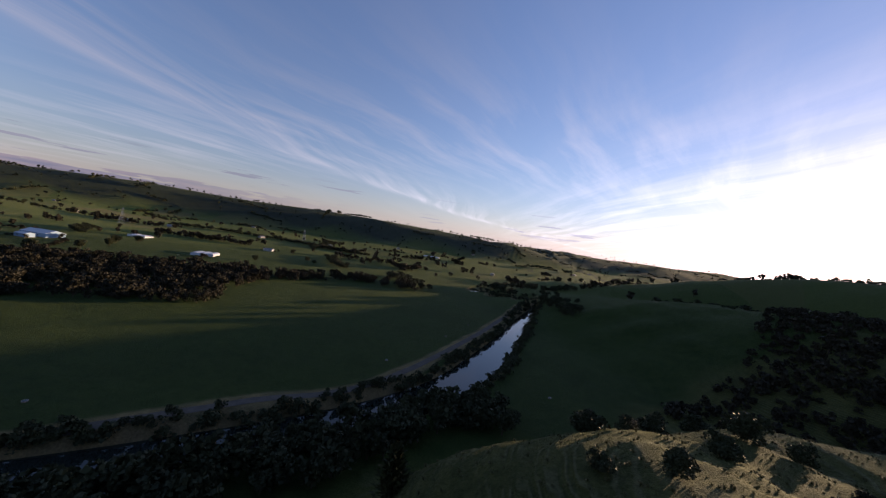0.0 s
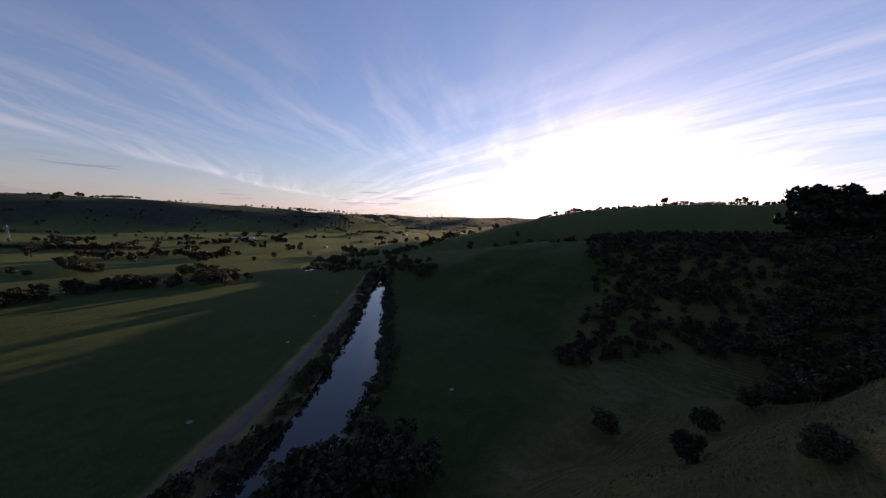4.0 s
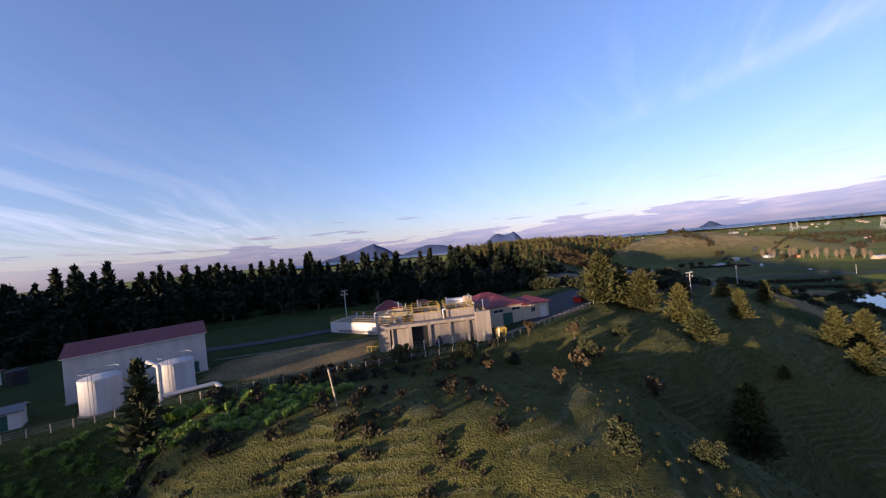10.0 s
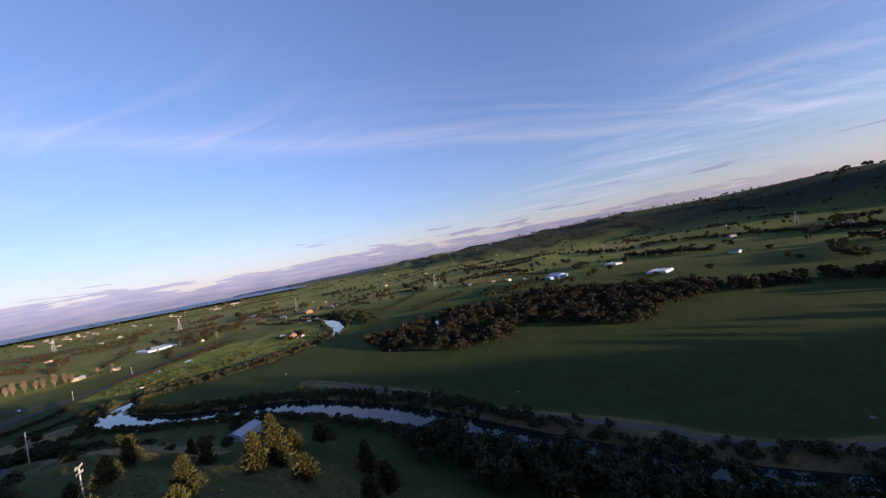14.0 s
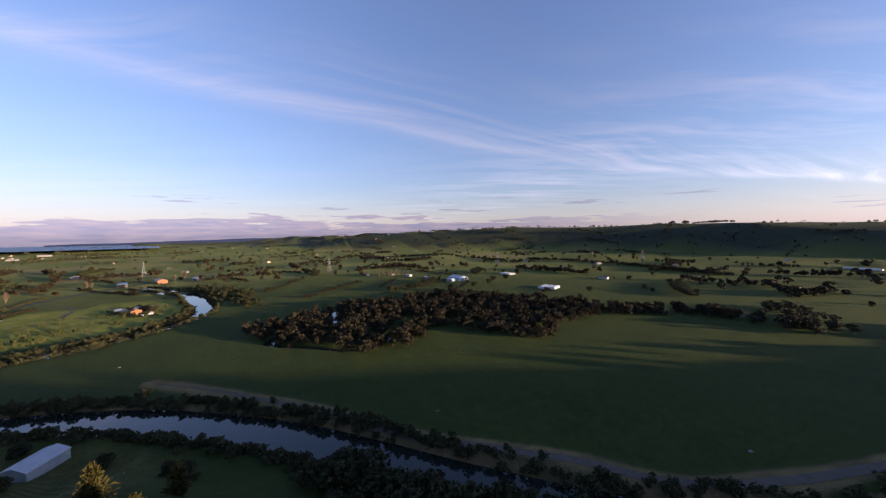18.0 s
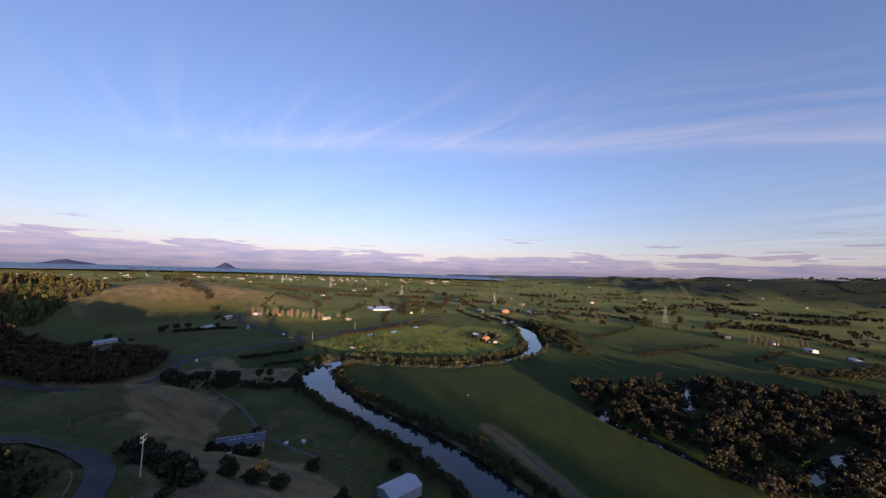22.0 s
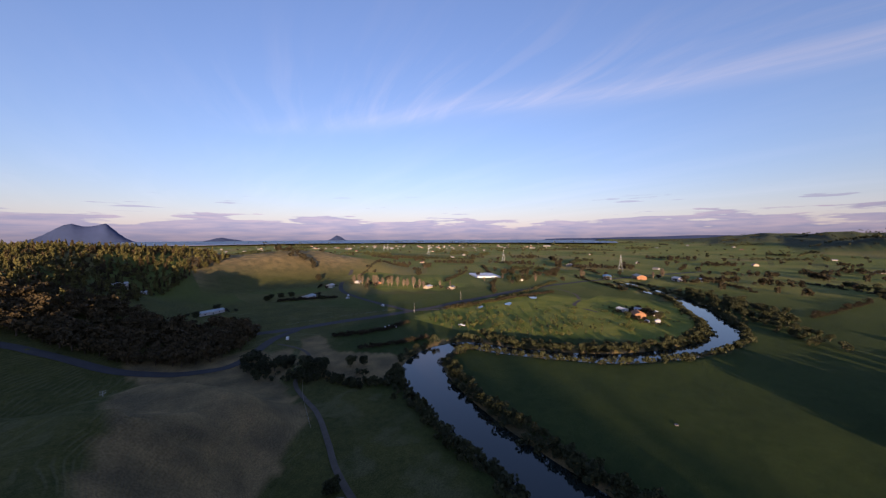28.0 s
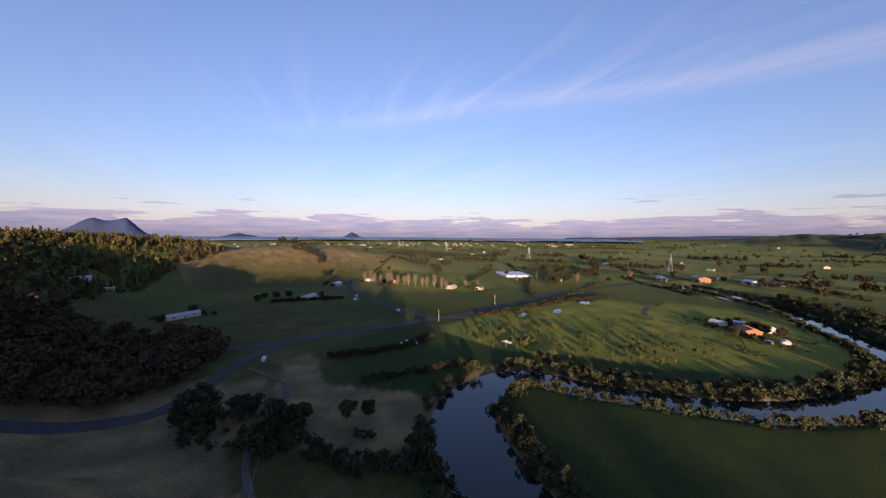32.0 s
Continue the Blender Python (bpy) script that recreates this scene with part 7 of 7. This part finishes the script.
for k in range(11):
    put(T_POP, 757 + 0.4 * k, -88 - 6.4 * k, 0.9 + 0.1 * math.sin(k * 2.3), 31 * k)
T_BARE = plant("bare_tree", bare(73, 13, 3.4, 110, 1700, 0.34, True), L_BARE, M_PALEBARK, "leafless pale brown tree beside the road", "tree", "bare roadside trees")
for k, (x, y, s) in enumerate(((800, 400, 1.3), (905, 290, 1.5), (700, 440, 1.2), *((478 + 3.0 * j + 2.0 * math.sin(j * 2.1), 655 - 9.0 * j, 1.25 + 0.2 * math.sin(j * 1.7)) for j in range(15)), (545, 520, 0.9), (560, 512, 0.8), (640, 505, 0.8), (690, 500, 0.9), (840, 410, 0.9), (880, 300, 1.1))):
    put(T_BARE, x, y, s, 47 * k)
T_DARKTREE = plant("garden_tree", broadleaf(74, 10, 4.6, 1100, 0.5, 0.2, 13), L_DARK, M_BARK, "dark evergreen tree in a paddock", "tree", "paddock trees")
for k, (x, y, s) in enumerate(((690, 470, 1.5), (705, 458, 1.4), (680, 480, 1.3), (670, 455, 1.2), (716, 476, 1.1), (543, 226, 0.8), (560, 240, 0.7), (526, 250, 0.7), (340, 610, 0.9), (352, 606, 0.9), (330, 614, 0.8), (320, 600, 0.9), (372, 560, 0.7), (265, 590, 0.8), (240, 560, 0.8), (585, -262, 1.3), (560, -240, 1.2), (520, -150, 1.3), (540, -200, 1.1), (420, -330, 1.0), (400, -420, 1.0), (380, -410, 0.8), (600, -300, 1.2), (255, 358, 0.9), (262, 350, 0.8), (275, 340, 0.8), (282, 336, 0.7), (405, 60, 0.8), (420, 90, 0.7), (-8, -32, 0.8), (-31, -45, 0.8), (-55, -50, 0.75), (-74, -30, 0.9), (-64, -8, 0.7), (-12, -62, 0.9))):
    put(T_DARKTREE, x, y, s, 47 * k)
fan_ = tuft(75, 1.9, 2.0, 60, 0.13)[1] * (1, 1, 1.1)
T_ORCH = plant("cabbage_tree", (np.concatenate([tube((0, 0, -0.5), (0.1, 0, 2.6), 0.2, 0.13)]), np.concatenate([fan_ + (0.1, 0, 2.1), fan_ * (0.8, 0.8, -0.45) + (0.1, 0, 2.6)])), L_ORCH, M_BARK, "small spiky palm-like tree on the river bend", "tree", "palm-like trees on the river bend")
T_SHRB = plant("orchard_bush", broadleaf(76, 3.6, 1.9, 420, 0.3, 0.15, 7), L_ORCH, M_BARK, "round olive shrub on the river bend", "shrub", "shrubs on the river bend")
ro_ = random.Random(8)
OP = scatter([(384, 400), (382, 369), (380, 340), (392, 309), (410, 287), (428, 262), (436, 238), (470, 255), (468, 292), (446, 323), (429, 356), (410, 385)], 70, 31, 5.0)
for k, p in enumerate(OP):
    put(T_ORCH if k % 3 else T_SHRB, p[0], p[1], ro_.uniform(0.7, 1.3), 61 * k)
stand("bend_scrub", S_SHRUB, L_DARK, M_BARK, along([(388, 326), (386, 300), (396, 274), (410, 249), (436, 222), (472, 201), (514, 190), (556, 196), (590, 212)], 2.0, -3, 6, 41, 1.5, True, 0.9), "dark olive scrub fringing the river bend", "scrub", 0.4, 1.0, 14)
stand("hill_tussock", [tuft(80 + i, 0.55, 0.55, 22, 0.03) for i in range(4)], L_TUSSOCK, M_BARK, scatter([(-100, -35), (20, -40), (70, -5), (105, 45), (122, 110), (92, 140), (56, 112), (42, 90), (16, 66), (-8, 56), (-40, 32), (-100, 18)], 5200, 43), "dry tussock over the rough hillside", "tussock", 0.35, 1.0, 15)
stand("flax_patch", [tuft(90 + i, 1.5, 1.3, 60, 0.06) for i in range(3)], L_FLAX, M_BARK, scatter([(-76, 16), (-60, 18), (-40, 26), (-30, 33), (-12, 36), (-4, 46), (-18, 48), (-36, 39), (-56, 25)], 420, 45), "bright green reeds and flax below the yard", "flax", 0.45, 0.95, 16)
stand("edge_scrub", S_SHRUB, L_BUSH, M_BARK, scatter([(-20, 38), (0, 50), (18, 62), (12, 66), (-4, 60), (-30, 46)], 110, 46) + scatter([(-40, 20), (-24, 20), (-12, 32), (-22, 38)], 60, 47) + scatter([(-16, 20), (6, 22), (18, 40), (10, 50), (-8, 44)], 90, 50), "rusty bracken and gorse along the hill edge", "scrub", 0.18, 0.42, 17)
stand("hill_road_scrub", S_SHRUB, L_DARK, M_BARK, along([(66, 140), (88, 158), (98, 172), (92, 196), (86, 230)], 2.5, 3, 12, 48, 2, True, 0.8) + scatter([(139, 180), (148, 180), (148, 200), (142, 216), (139, 200)], 24, 49, 2) + scatter([(110, 190), (119, 196), (126, 208), (118, 218), (106, 205)], 22, 55, 2), "dark scrub beside the winding hill road", "scrub", 0.6, 1.5, 18)
stand("paddock_hedges", S_SHRUB, L_BUSH, M_BARK, along([(330, 592), (372, 572), (392, 560)], 1.6, -2, 2, 51, 0.6) + along([(300, 405), (340, 392), (372, 398)], 2.2, -2, 2, 52, 0.8) + along([(300, 365), (330, 352), (352, 348)], 2.4, -1, 2, 53, 0.8) + along([(440, 412), (500, 398), (560, 388), (620, 372)], 2.4, -2, 2, 54, 1), "low dark hedges round the paddocks", "hedge", 0.5, 1.0, 19)

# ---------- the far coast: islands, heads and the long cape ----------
# the blue of distance haze is put into the colour of these hills
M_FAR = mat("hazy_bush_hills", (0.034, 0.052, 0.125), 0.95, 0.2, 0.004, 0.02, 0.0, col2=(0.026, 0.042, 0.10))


def far_hill(name, az, dist, half, height, profile, label, base=30.0):
    """A hill on the horizon; az is the bearing as an angle from +x, profile its crest from side to side (0..1)."""
    n, m_ = 48, 7
    co = []
    u0 = np.linspace(0, 1, n)
    pr = np.interp(u0, np.linspace(0, 1, len(profile)), profile) + 0.03 * fbm(u0 * 900, u0 * 100, 90, int(az * 100) % 97)
    for j in range(m_):
        v = j / (m_ - 1.0)
        hump = math.sin(math.pi * (0.5 * v)) if v < 1 else 1
        for i in range(n):
            a = az + (0.5 - u0[i]) * 2 * half
            r = dist - (1 - v) * 160
            co.append((200 + r * math.cos(a), 100 + r * math.sin(a), base + max(0, pr[i]) * height * hump))
    co = np.array(co)
    k = np.arange((n - 1) * (m_ - 1))
    b = (k // (n - 1)) * n + k % (n - 1)
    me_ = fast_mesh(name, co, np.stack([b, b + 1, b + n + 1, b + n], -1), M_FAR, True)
    return tagged(new(name, me_), label, "hill", kind="structure")


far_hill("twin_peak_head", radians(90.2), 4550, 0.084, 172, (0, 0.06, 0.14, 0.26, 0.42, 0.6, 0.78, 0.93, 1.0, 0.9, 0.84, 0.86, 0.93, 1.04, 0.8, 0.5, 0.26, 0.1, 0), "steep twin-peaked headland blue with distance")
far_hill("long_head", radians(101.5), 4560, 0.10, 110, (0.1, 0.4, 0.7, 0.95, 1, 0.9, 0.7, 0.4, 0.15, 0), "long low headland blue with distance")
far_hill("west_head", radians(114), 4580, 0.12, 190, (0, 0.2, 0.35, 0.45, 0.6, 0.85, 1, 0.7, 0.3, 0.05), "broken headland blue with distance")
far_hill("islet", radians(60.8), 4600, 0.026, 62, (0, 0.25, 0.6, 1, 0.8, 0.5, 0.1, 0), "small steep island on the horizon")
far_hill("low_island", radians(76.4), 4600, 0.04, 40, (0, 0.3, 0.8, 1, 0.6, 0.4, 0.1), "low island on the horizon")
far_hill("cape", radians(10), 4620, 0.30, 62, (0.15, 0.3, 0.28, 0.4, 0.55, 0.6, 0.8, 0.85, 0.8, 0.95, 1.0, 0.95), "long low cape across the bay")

wb = tagged(empty("hay_bale"), "white wrapped hay bale in the paddock", "bale", "paddock bales")
part("bale", cuboid(-0.75, -0.6, 0, 0.75, 0.6, 1.2, bevel=0.3), M_PLASTIC, wb)
part("band", cuboid(-0.08, -0.62, 0.02, 0.08, 0.62, 1.22), M_PALEROOF, wb)
for k, (x, y) in enumerate(((346, 392), (349, 394), (352, 391), (344, 396), (350, 398), (355, 395))):
    put(wb, x, y, 1.2, 37 * k)

# gardens about the houses
rg_ = np.random.RandomState(17)
GS = [(x + rg_.choice((-1, 1)) * (w * 0.5 + rg_.uniform(3, 9)), y + rg_.uniform(-12, 12)) for x, y, a, w, dd, h, wm, rm, lb in H_ for k in range(6)]
stand("garden_shrubs", S_SHRUB + S_TREE[:2], L_BUSH, M_BARK, GS, "dark garden trees and shrubs about the houses", "shrubs", 0.4, 0.9, 95)
